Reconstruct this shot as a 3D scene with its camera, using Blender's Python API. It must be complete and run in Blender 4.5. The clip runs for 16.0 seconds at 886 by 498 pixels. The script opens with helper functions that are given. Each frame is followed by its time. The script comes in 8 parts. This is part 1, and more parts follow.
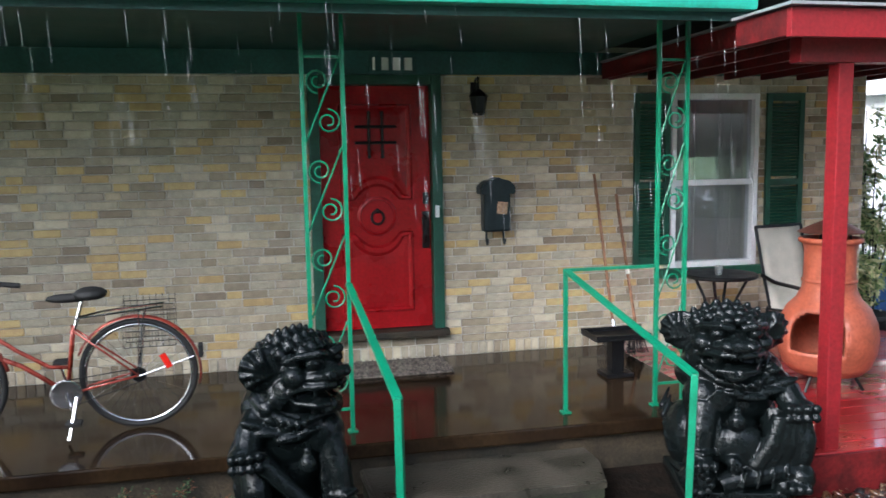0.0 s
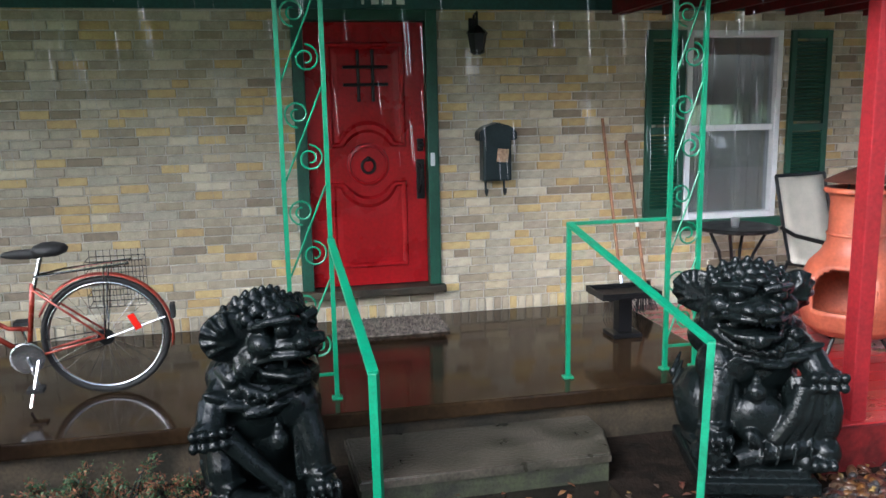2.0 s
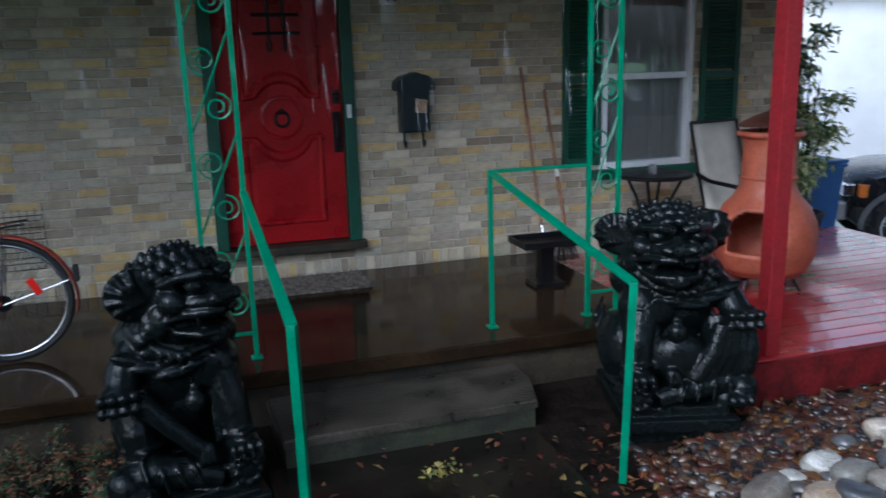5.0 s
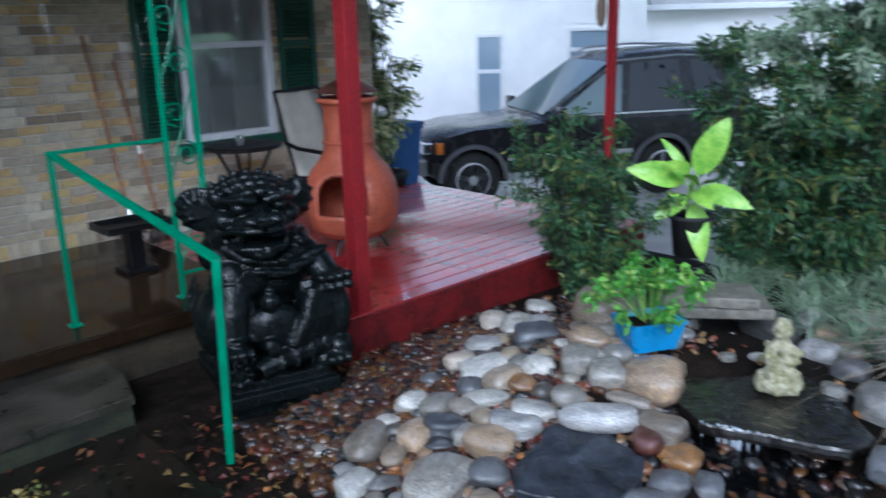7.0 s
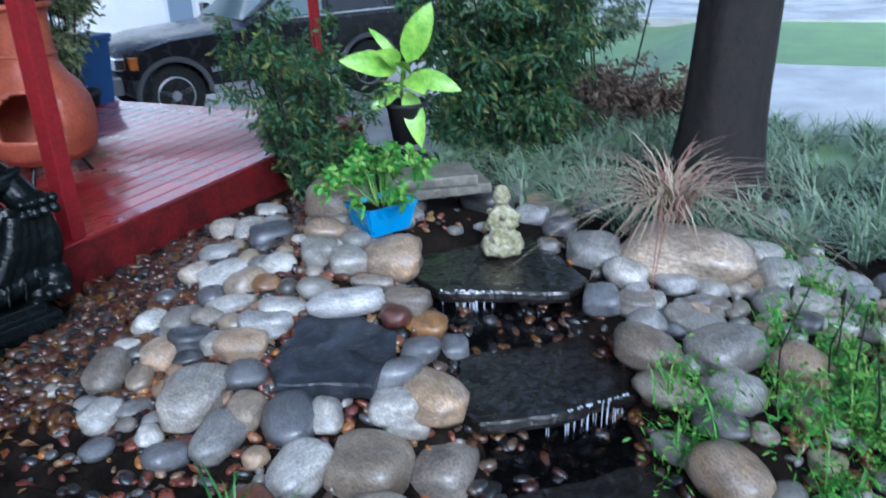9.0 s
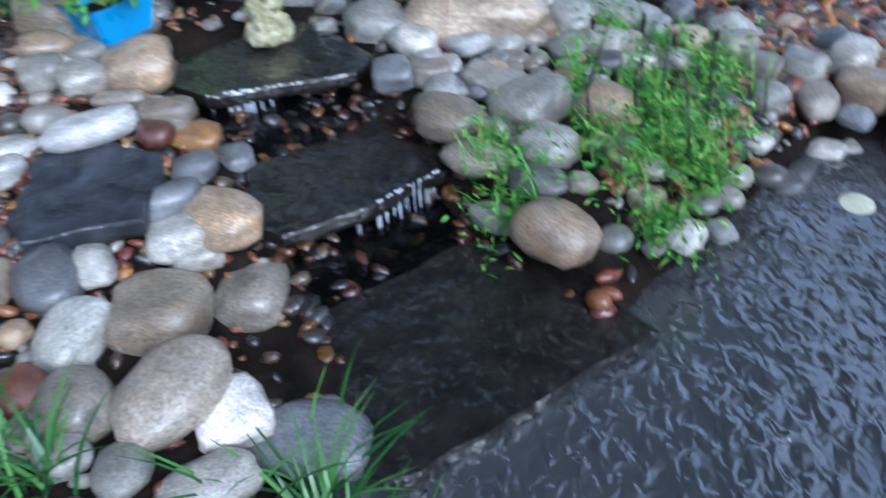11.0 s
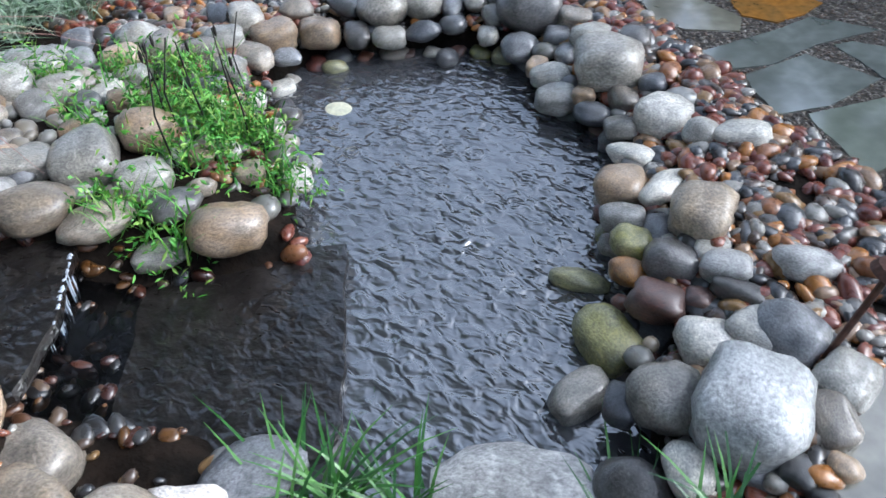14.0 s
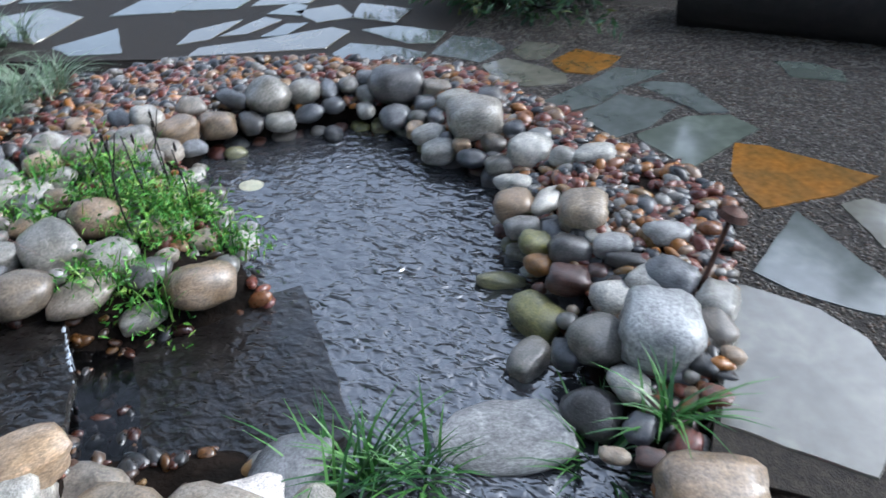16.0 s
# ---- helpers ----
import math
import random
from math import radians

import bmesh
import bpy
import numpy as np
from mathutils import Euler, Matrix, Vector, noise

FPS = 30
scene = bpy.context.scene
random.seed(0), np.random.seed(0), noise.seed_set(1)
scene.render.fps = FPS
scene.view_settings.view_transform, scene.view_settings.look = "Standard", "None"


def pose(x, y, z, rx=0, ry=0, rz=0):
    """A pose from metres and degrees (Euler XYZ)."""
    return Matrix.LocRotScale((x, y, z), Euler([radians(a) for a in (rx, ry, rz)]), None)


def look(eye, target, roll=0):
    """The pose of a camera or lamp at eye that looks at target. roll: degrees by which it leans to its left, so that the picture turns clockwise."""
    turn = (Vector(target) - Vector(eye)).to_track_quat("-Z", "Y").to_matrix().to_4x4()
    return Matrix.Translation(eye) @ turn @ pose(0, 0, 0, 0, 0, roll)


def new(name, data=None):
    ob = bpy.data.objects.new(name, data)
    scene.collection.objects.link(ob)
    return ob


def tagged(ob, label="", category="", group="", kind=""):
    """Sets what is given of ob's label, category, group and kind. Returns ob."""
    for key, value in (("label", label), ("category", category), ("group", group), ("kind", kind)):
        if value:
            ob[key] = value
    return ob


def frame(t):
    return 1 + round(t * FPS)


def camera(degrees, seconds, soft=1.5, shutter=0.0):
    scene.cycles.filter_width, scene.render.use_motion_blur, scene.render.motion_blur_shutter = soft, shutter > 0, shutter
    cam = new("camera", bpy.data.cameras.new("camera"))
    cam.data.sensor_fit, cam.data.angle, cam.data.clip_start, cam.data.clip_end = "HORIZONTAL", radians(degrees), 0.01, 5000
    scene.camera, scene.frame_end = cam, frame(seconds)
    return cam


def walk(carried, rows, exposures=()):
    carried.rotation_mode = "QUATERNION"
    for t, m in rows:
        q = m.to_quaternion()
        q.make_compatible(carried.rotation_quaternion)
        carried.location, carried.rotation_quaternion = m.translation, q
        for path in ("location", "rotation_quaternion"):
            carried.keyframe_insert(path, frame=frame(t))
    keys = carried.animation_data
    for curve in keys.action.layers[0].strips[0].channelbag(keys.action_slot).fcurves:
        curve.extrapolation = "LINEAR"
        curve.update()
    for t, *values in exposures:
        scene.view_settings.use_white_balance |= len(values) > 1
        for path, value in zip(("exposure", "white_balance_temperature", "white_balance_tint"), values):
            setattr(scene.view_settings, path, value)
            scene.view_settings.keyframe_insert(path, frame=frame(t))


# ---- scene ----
cam = camera(57.9, 16.0, soft=1.5, shutter=0.6)
PATH = [
    (0, (-0.859, -6.561, 1.692), (-0.444, -4.618, 1.463), -1.0),
    (0.5, (-0.812, -6.425, 1.706), (-0.351, -4.496, 1.45), -0.8),
    (1, (-0.775, -6.256, 1.677), (-0.326, -4.328, 1.393), -0.7),
    (1.5, (-0.719, -6.182, 1.665), (-0.304, -4.252, 1.346), -0.8),
    (2, (-0.673, -6.149, 1.653), (-0.284, -4.22, 1.299), -1.1),
    (2.5, (-0.656, -6.126, 1.635), (-0.276, -4.201, 1.243), -1.2),
    (3, (-0.655, -6.112, 1.63), (-0.277, -4.195, 1.201), -1.1),
    (5.5, (-0.635, -6.057, 1.563), (0.1, -4.256, 1.097), -1.8),
    (6, (-0.592, -6.081, 1.58), (0.373, -4.398, 1.094), -1.4),
    (6.5, (-0.529, -6.105, 1.58), (0.64, -4.565, 1.068), -1.4),
    (7, (-0.454, -6.076, 1.549), (0.892, -4.699, 1.006), -1.4),
    (7.5, (-0.458, -6.08, 1.548), (1.03, -4.878, 0.962), -1.4),
    (8, (-0.494, -6.095, 1.558), (1.094, -5.062, 0.918), -1.3),
    (8.5, (-0.512, -6.067, 1.505), (1.15, -5.19, 0.821), -1.4),
    (11, (-0.165, -5.966, 1.174), (1.404, -5.675, -0.032), -6.1),
    (11.5, (-0.1, -5.859, 1.125), (1.377, -5.901, -0.223), -8.4),
    (12, (-0.123, -5.494, 1.127), (1.147, -6.134, -0.279), -3.8),
    (12.5, (-0.188, -5.342, 1.214), (1.0, -6.189, -0.154), -5.0),
    (13, (-0.223, -5.092, 1.34), (0.912, -6.051, 0.001), -5.8),
    (13.5, (-0.186, -4.832, 1.415), (0.858, -5.908, 0.091), -4.9),
    (14, (-0.098, -4.613, 1.491), (0.839, -5.783, 0.167), -3.6),
    (14.5, (-0.028, -4.399, 1.541), (0.813, -5.664, 0.24), -2.3),
    (15, (0.03, -4.191, 1.62), (0.777, -5.543, 0.349), -1.0),
    (15.5, (0.046, -3.973, 1.666), (0.725, -5.408, 0.449), -1.0),
    (16, (0.002, -3.762, 1.666), (0.609, -5.28, 0.515), -2.6),
]
walk(cam, [(t, look(eye, target, roll)) for t, eye, target, roll in PATH], exposures=[(0, 0.95, 5500, 10), (0.6, 1.1, 5900, 10), (2, 1.15, 5500, 10), (3.2, 0.75, 4950, 10), (5.3, -0.2, 4900, 8), (7, -0.1, 4800, 8), (8.7, 0.08, 4650, 8), (10.8, 0.28, 4700, 8), (12.5, 0.95, 5300, 8), (16, 0.62, 5350, 8)])

# ---- world and sun: overcast, rain ----
world = bpy.data.worlds.new("overcast")
scene.world = world
world.use_nodes = True
wn, wl = world.node_tree.nodes, world.node_tree.links
bg = wn["Background"]
sky = wn.new("ShaderNodeTexSky")
sky.sky_type, sky.sun_disc = "NISHITA", False
sky.sun_elevation, sky.sun_rotation = radians(30), radians(232)
sky.air_density, sky.dust_density, sky.ozone_density = 1.0, 7.0, 1.0
hs = wn.new("ShaderNodeHueSaturation")
hs.inputs["Saturation"].default_value, hs.inputs["Value"].default_value = 0.5, 1.75
wl.new(sky.outputs["Color"], hs.inputs["Color"])
wl.new(hs.outputs["Color"], bg.inputs["Color"])
bg.inputs["Strength"].default_value = 0.15
sun_data = bpy.data.lights.new("sun", "SUN")
sun_data.energy, sun_data.angle, sun_data.color = 0.75, radians(50), (1.0, 0.98, 0.96)
sun = new("sun", sun_data)
sun.matrix_world = look((-7.1, -5.55, 5.2), (0, 0, 0))


# ---- materials ----
def material(name, color, rough=0.6, metal=0.0, spec=0.5, var=0.25, scale=8.0, bump=0.2, bscale=60.0, color2=None, coat=0.0, by="", rvar=0.15):
    """A surface with stains at one scale, grain at another, and relief. by: 'object' or 'island' for pieces that differ."""
    m = bpy.data.materials.new(name)
    m.use_nodes = True
    n, l = m.node_tree.nodes, m.node_tree.links
    b = n["Principled BSDF"]
    b.inputs["Metallic"].default_value = metal
    b.inputs["Specular IOR Level"].default_value = spec
    b.inputs["Coat Weight"].default_value = coat
    b.inputs["Coat Roughness"].default_value = 0.08
    tc = n.new("ShaderNodeTexCoord")
    big, fine = n.new("ShaderNodeTexNoise"), n.new("ShaderNodeTexNoise")
    big.inputs["Scale"].default_value, big.inputs["Detail"].default_value = scale, 4
    fine.inputs["Scale"].default_value, fine.inputs["Detail"].default_value = bscale, 5
    l.new(tc.outputs["Object"], big.inputs["Vector"])
    l.new(tc.outputs["Object"], fine.inputs["Vector"])
    ramp = n.new("ShaderNodeValToRGB")
    c2 = color2 or tuple(c * (1 - var) for c in color)
    ramp.color_ramp.elements[0].color, ramp.color_ramp.elements[1].color = (*c2, 1), (*color, 1)
    ramp.color_ramp.elements[0].position, ramp.color_ramp.elements[1].position = 0.35, 0.65
    l.new(big.outputs["Fac"], ramp.inputs["Fac"])
    mix = n.new("ShaderNodeMix")
    mix.data_type, mix.blend_type = "RGBA", "OVERLAY"
    mix.inputs["Factor"].default_value = min(1.0, var + 0.15)
    l.new(ramp.outputs["Color"], mix.inputs["A"])
    l.new(fine.outputs["Fac"], mix.inputs["B"])
    out = mix.outputs["Result"]
    if by:
        hsv = n.new("ShaderNodeHueSaturation")
        rnd = n.new("ShaderNodeObjectInfo" if by == "object" else "ShaderNodeNewGeometry").outputs["Random" if by == "object" else "Random Per Island"]
        mr = n.new("ShaderNodeMapRange")
        mr.inputs["To Min"].default_value, mr.inputs["To Max"].default_value = 0.55, 1.35
        l.new(rnd, mr.inputs["Value"])
        l.new(mr.outputs["Result"], hsv.inputs["Value"])
        l.new(out, hsv.inputs["Color"])
        out = hsv.outputs["Color"]
    l.new(out, b.inputs["Base Color"])
    rr = n.new("ShaderNodeMapRange")
    rr.inputs["To Min"].default_value, rr.inputs["To Max"].default_value = max(0.02, rough - rvar), min(1, rough + rvar)
    l.new(big.outputs["Fac"], rr.inputs["Value"])
    l.new(rr.outputs["Result"], b.inputs["Roughness"])
    if bump:
        bp = n.new("ShaderNodeBump")
        bp.inputs["Strength"].default_value, bp.inputs["Distance"].default_value = bump, 0.01
        l.new(fine.outputs["Fac"], bp.inputs["Height"])
        l.new(bp.outputs["Normal"], b.inputs["Normal"])
    return m


def palette(name, colors, by, rough=0.5, bump=0.3, bscale=50.0, coat=0.0, var=0.3, scale=20.0, metal=0.0):
    """A surface whose pieces each take one of several colours."""
    m = material(name, (0.5, 0.5, 0.5), rough, metal, var=var, scale=scale, bump=bump, bscale=bscale, coat=coat)
    n, l = m.node_tree.nodes, m.node_tree.links
    b = n["Principled BSDF"]
    src = b.inputs["Base Color"].links[0].from_socket
    rnd = n.new("ShaderNodeObjectInfo" if by == "object" else "ShaderNodeNewGeometry").outputs["Random" if by == "object" else "Random Per Island"]
    ramp = n.new("ShaderNodeValToRGB")
    ramp.color_ramp.interpolation = "CONSTANT"
    el = ramp.color_ramp.elements
    while len(el) < len(colors):
        el.new(0.5)
    for i, c in enumerate(colors):
        el[i].position, el[i].color = i / len(colors), (*c, 1)
    l.new(rnd, ramp.inputs["Fac"])
    mul = n.new("ShaderNodeMix")
    mul.data_type, mul.blend_type = "RGBA", "OVERLAY"
    mul.inputs["Factor"].default_value = 0.6
    l.new(ramp.outputs["Color"], mul.inputs["A"])
    l.new(src, mul.inputs["B"])
    l.new(mul.outputs["Result"], b.inputs["Base Color"])
    return m


BUFF = [(0.44, 0.376, 0.267), (0.50, 0.436, 0.313), (0.40, 0.337, 0.23), (0.58, 0.446, 0.202), (0.48, 0.426, 0.322), (0.33, 0.277, 0.193), (0.58, 0.525, 0.396), (0.53, 0.386, 0.175), (0.45, 0.396, 0.294), (0.27, 0.218, 0.152), (0.54, 0.465, 0.313), (0.46, 0.416, 0.322), (0.62, 0.564, 0.432), (0.42, 0.356, 0.267)]
M = {}
M["brick"] = palette("buff_brick", BUFF, "object", 0.7, 0.4, 90, var=0.35, scale=14)
M["bricks"] = palette("buff_bricks", BUFF, "island", 0.7, 0.4, 90, var=0.35, scale=14)
M["mortar"] = material("mortar", (0.60, 0.56, 0.48), 0.9, bump=0.4, bscale=120)
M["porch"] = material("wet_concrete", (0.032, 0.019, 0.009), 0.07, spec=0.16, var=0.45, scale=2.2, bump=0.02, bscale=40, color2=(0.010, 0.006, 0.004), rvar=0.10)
M["step"] = material("damp_concrete", (0.060, 0.050, 0.038), 0.2, spec=0.4, var=0.55, scale=5, bump=0.3, bscale=60, color2=(0.020, 0.017, 0.013), rvar=0.2)
M["riser"] = material("stained_concrete", (0.062, 0.047, 0.030), 0.6, spec=0.3, var=0.5, scale=5, bump=0.4, bscale=50, color2=(0.02, 0.018, 0.013))
M["door"] = material("red_door_paint", (0.34, 0.007, 0.010), 0.3, spec=0.3, var=0.25, scale=3, bump=0.04, bscale=40)
M["green"] = material("dark_green_paint", (0.012, 0.075, 0.045), 0.5, var=0.3, scale=6, bump=0.08, bscale=60)
M["teal"] = material("teal_soffit_paint", (0.018, 0.085, 0.075), 0.55, var=0.3, scale=3, bump=0.08, bscale=40)
M["gutter"] = material("green_gutter_paint", (0.03, 0.30, 0.21), 0.4, var=0.2, scale=5, bump=0.05)
M["rail"] = material("mint_green_rail_paint", (0.014, 0.22, 0.11), 0.36, var=0.3, scale=9, bump=0.08, bscale=80)
# darker red than the posts; rafters' and end boards' shade is in it
M["red_skirt"] = material("dark_red_paint", (0.13, 0.010, 0.011), 0.55, spec=0.2, var=0.5, scale=7, bump=0.2, bscale=40, color2=(0.06, 0.008, 0.008))
M["wet_path"] = material("soaked_dark_concrete", (0.018, 0.014, 0.010), 0.14, spec=0.4, var=0.6, scale=4, bump=0.22, bscale=30, color2=(0.006, 0.005, 0.004), rvar=0.22)
M["iron"] = material("black_iron", (0.012, 0.012, 0.013), 0.4, 0.5, bump=0.1)
M["red"] = material("red_post_paint", (0.21, 0.011, 0.015), 0.4, spec=0.3, var=0.3, scale=5, bump=0.1, bscale=50, color2=(0.18, 0.013, 0.016))
M["deck"] = palette("wet_red_deck", [(0.33, 0.016, 0.020), (0.28, 0.014, 0.017), (0.37, 0.019, 0.023), (0.30, 0.016, 0.019)], "object", 0.3, 0.05, 60, coat=1.0, var=0.3, scale=6)
M["deck"].node_tree.nodes["Principled BSDF"].inputs["Coat IOR"].default_value = 1.65
M["deck"].node_tree.nodes["Principled BSDF"].inputs["Coat Roughness"].default_value = 0.05
M["white"] = material("white_vinyl", (0.75, 0.76, 0.78), 0.4, var=0.08, bump=0.02)
M["siding"] = material("white_siding", (0.84, 0.845, 0.85), 0.6, var=0.08, scale=2, bump=0.03)
M["lion"] = material("glossy_black_green_stone", (0.004, 0.006, 0.006), 0.2, var=0.4, scale=9, spec=0.18, bump=0.6, bscale=30, coat=0.08, color2=(0.005, 0.007, 0.007), rvar=0.14)
M["slate"] = material("wet_dark_slate", (0.018, 0.015, 0.013), 0.4, spec=0.25, var=0.4, scale=7, bump=1.0, bscale=24, color2=(0.006, 0.005, 0.005))
M["soil"] = material("wet_soil_and_litter", (0.016, 0.011, 0.008), 0.8, spec=0.08, var=0.6, scale=9, bump=1.0, bscale=35, color2=(0.005, 0.004, 0.003))
M["bark"] = material("dark_tree_bark", (0.018, 0.014, 0.012), 0.9, var=0.5, scale=6, bump=1.0, bscale=18)
M["terracotta"] = material("terracotta_clay", (0.36, 0.085, 0.042), 0.5, var=0.3, scale=6, bump=0.15, bscale=40)
M["car"] = material("dark_grey_car_paint", (0.022, 0.021, 0.025), 0.25, 0.0, spec=0.3, var=0.1, bump=0, coat=0.25)
M["flare"] = material("grey_plastic_cladding", (0.13, 0.13, 0.14), 0.45, var=0.1, bump=0)
M["silver"] = material("silver_trim", (0.5, 0.5, 0.52), 0.35, 0.7, var=0.1, bump=0)
M["rubber"] = material("black_rubber", (0.012, 0.012, 0.012), 0.7, bump=0.1)
M["chrome"] = material("chrome", (0.7, 0.7, 0.72), 0.18, 1.0, var=0.1, bump=0)
M["lawn"] = material("lawn_grass", (0.24, 0.40, 0.13), 0.45, spec=0.8, var=0.35, scale=2, bump=0.35, bscale=60)
M["cloth"] = material("cream_sling_cloth", (0.50, 0.47, 0.40), 0.8, var=0.15, bump=0.2, bscale=150)
M["blue"] = material("blue_glazed_pot", (0.05, 0.29, 0.62), 0.3, var=0.15, scale=6, bump=0.03)
M["flag"] = palette("wet_flagstone", [(0.15, 0.17, 0.14), (0.19, 0.18, 0.14), (0.14, 0.155, 0.145), (0.20, 0.19, 0.155)], "object", 0.12, 0.05, 14, var=0.6, scale=3.2, coat=1.0)
M["flag"].node_tree.nodes["Principled BSDF"].inputs["Coat IOR"].default_value = 1.55
M["flag_ochre"] = material("wet_ochre_flagstone", (0.30, 0.13, 0.02), 0.14, var=0.5, scale=5, bump=0.1, bscale=25, coat=0.8, color2=(0.18, 0.10, 0.03))
COBBLE = [(0.165, 0.158, 0.139), (0.261, 0.232, 0.193), (0.104, 0.104, 0.108), (0.287, 0.232, 0.162), (0.209, 0.199, 0.189), (0.087, 0.079, 0.069), (0.261, 0.174, 0.108), (0.191, 0.166, 0.131), (0.252, 0.245, 0.231)]
M["cobble"] = palette("wet_river_cobble", COBBLE, "island", 0.3, 0.35, 26, coat=0.35, var=0.3, scale=14)
M["pebble"] = palette("wet_river_pebbles", [(0.17, 0.045, 0.024), (0.24, 0.10, 0.04), (0.04, 0.036, 0.033), (0.12, 0.11, 0.10), (0.27, 0.17, 0.10), (0.12, 0.03, 0.02), (0.28, 0.26, 0.23), (0.03, 0.029, 0.03), (0.34, 0.14, 0.03), (0.15, 0.045, 0.03), (0.075, 0.05, 0.036), (0.20, 0.065, 0.036), (0.085, 0.085, 0.088), (0.22, 0.13, 0.05)], "island", 0.3, 0.3, 60, coat=0.4, var=0.5, scale=30)
# pebbles and leaves darkened for the shadow under the lion's plinth
M["pebble_dark"] = palette("soaked_shaded_pebbles", [(0.065, 0.023, 0.013), (0.085, 0.039, 0.019), (0.019, 0.017, 0.016), (0.046, 0.044, 0.043), (0.098, 0.065, 0.042), (0.039, 0.013, 0.009), (0.014, 0.013, 0.013), (0.104, 0.046, 0.012)], "island", 0.3, 0.2, 60, coat=0.3, var=0.4, scale=30)
M["litter"] = palette("fallen_leaves", [(0.140, 0.045, 0.014), (0.154, 0.070, 0.021), (0.070, 0.025, 0.014), (0.182, 0.119, 0.035), (0.112, 0.021, 0.013), (0.049, 0.028, 0.017)], "island", 0.4, 0.2, 60, var=0.3)
M["leaf"] = palette("bush_leaves", [(0.018, 0.064, 0.020), (0.027, 0.086, 0.024), (0.012, 0.042, 0.018), (0.040, 0.108, 0.026), (0.022, 0.07, 0.026), (0.10, 0.115, 0.020), (0.05, 0.085, 0.020)], "island", 0.6, 0.0, 60, var=0.2)
M["leaf_var"] = palette("variegated_leaves", [(0.36, 0.40, 0.18), (0.16, 0.24, 0.08), (0.50, 0.48, 0.26), (0.09, 0.16, 0.06), (0.28, 0.34, 0.13)], "island", 0.45, 0.0, 60, var=0.2)
M["juniper"] = palette("juniper_sprays", [(0.030, 0.085, 0.030), (0.045, 0.10, 0.030), (0.018, 0.05, 0.020), (0.24, 0.085, 0.032), (0.06, 0.10, 0.04), (0.15, 0.05, 0.02), (0.19, 0.07, 0.03)], "island", 0.6, 0.0, 60, var=0.3)
M["leaf_pale"] = palette("pale_grass_blades", [(0.22, 0.29, 0.19), (0.16, 0.25, 0.14), (0.28, 0.34, 0.24), (0.13, 0.21, 0.11)], "island", 0.45, 0.0, 60, var=0.2)
M["leaf_lime"] = material("lime_leaf", (0.32, 0.52, 0.07), 0.35, var=0.3, scale=14, bump=0.1, color2=(0.16, 0.36, 0.04))
M["pond_green"] = palette("fresh_green_weed", [(0.06, 0.23, 0.018), (0.09, 0.28, 0.025), (0.04, 0.16, 0.015), (0.13, 0.32, 0.03), (0.20, 0.34, 0.05)], "island", 0.5, 0.0, 60, var=0.2)
M["leaf_bright"] = palette("bright_green_leaves", [(0.10, 0.25, 0.035), (0.16, 0.31, 0.05), (0.07, 0.19, 0.03), (0.22, 0.35, 0.07), (0.28, 0.36, 0.09)], "island", 0.4, 0.0, 60, var=0.2)
M["blade"] = palette("green_grass_blades", [(0.035, 0.12, 0.02), (0.06, 0.18, 0.03), (0.025, 0.09, 0.02), (0.10, 0.24, 0.05)], "island", 0.35, 0.0, 60, var=0.2)
M["weed_yellow"] = palette("yellowing_leaves", [(0.36, 0.28, 0.06), (0.28, 0.26, 0.06), (0.16, 0.20, 0.05), (0.42, 0.33, 0.12)], "island", 0.4, 0.0, 60, var=0.2)
M["dry"] = palette("dry_pinkish_grass", [(0.36, 0.24, 0.18), (0.44, 0.34, 0.24), (0.28, 0.15, 0.12), (0.40, 0.36, 0.22), (0.50, 0.42, 0.30)], "island", 0.6, 0.0, 60, var=0.2)


def ripples(m, depth, fine=15.0):
    """The normal of rain-beaten water: small hammered waves, and rings where drops fell."""
    n, l = m.node_tree.nodes, m.node_tree.links
    tc, mp = n.new("ShaderNodeTexCoord"), n.new("ShaderNodeMapping")
    mp.inputs["Scale"].default_value, mp.inputs["Rotation"].default_value = (1.0, 1.5, 1.0), (0, 0, 0.7)
    l.new(tc.outputs["Object"], mp.inputs["Vector"])
    a, big, v = n.new("ShaderNodeTexNoise"), n.new("ShaderNodeTexNoise"), n.new("ShaderNodeTexVoronoi")
    a.inputs["Scale"].default_value, a.inputs["Detail"].default_value, a.inputs["Distortion"].default_value = fine, 1.5, 0.4
    big.inputs["Scale"].default_value, big.inputs["Detail"].default_value = 3.0, 1.0
    v.inputs["Scale"].default_value = 3.4
    l.new(mp.outputs["Vector"], a.inputs["Vector"])
    l.new(tc.outputs["Object"], big.inputs["Vector"])
    l.new(tc.outputs["Object"], v.inputs["Vector"])

    def calc(op, x, y):
        q = n.new("ShaderNodeMath")
        q.operation = op
        for i, w in enumerate((x, y)):
            if isinstance(w, float):
                q.inputs[i].default_value = w
            else:
                l.new(w, q.inputs[i])
        return q.outputs["Value"]
    ring = calc("MULTIPLY", calc("SINE", calc("MULTIPLY", v.outputs["Distance"], 70.0), 0.0), calc("MAXIMUM", calc("SUBTRACT", 0.32, v.outputs["Distance"]), 0.0))
    # waves die down in places
    wave = calc("MULTIPLY", a.outputs["Fac"], calc("MULTIPLY", big.outputs["Fac"], 2.0))
    bp = n.new("ShaderNodeBump")
    bp.inputs["Strength"].default_value, bp.inputs["Distance"].default_value = 1.0, depth
    l.new(calc("ADD", wave, calc("MULTIPLY", ring, 0.3)), bp.inputs["Height"])
    return bp.outputs["Normal"]


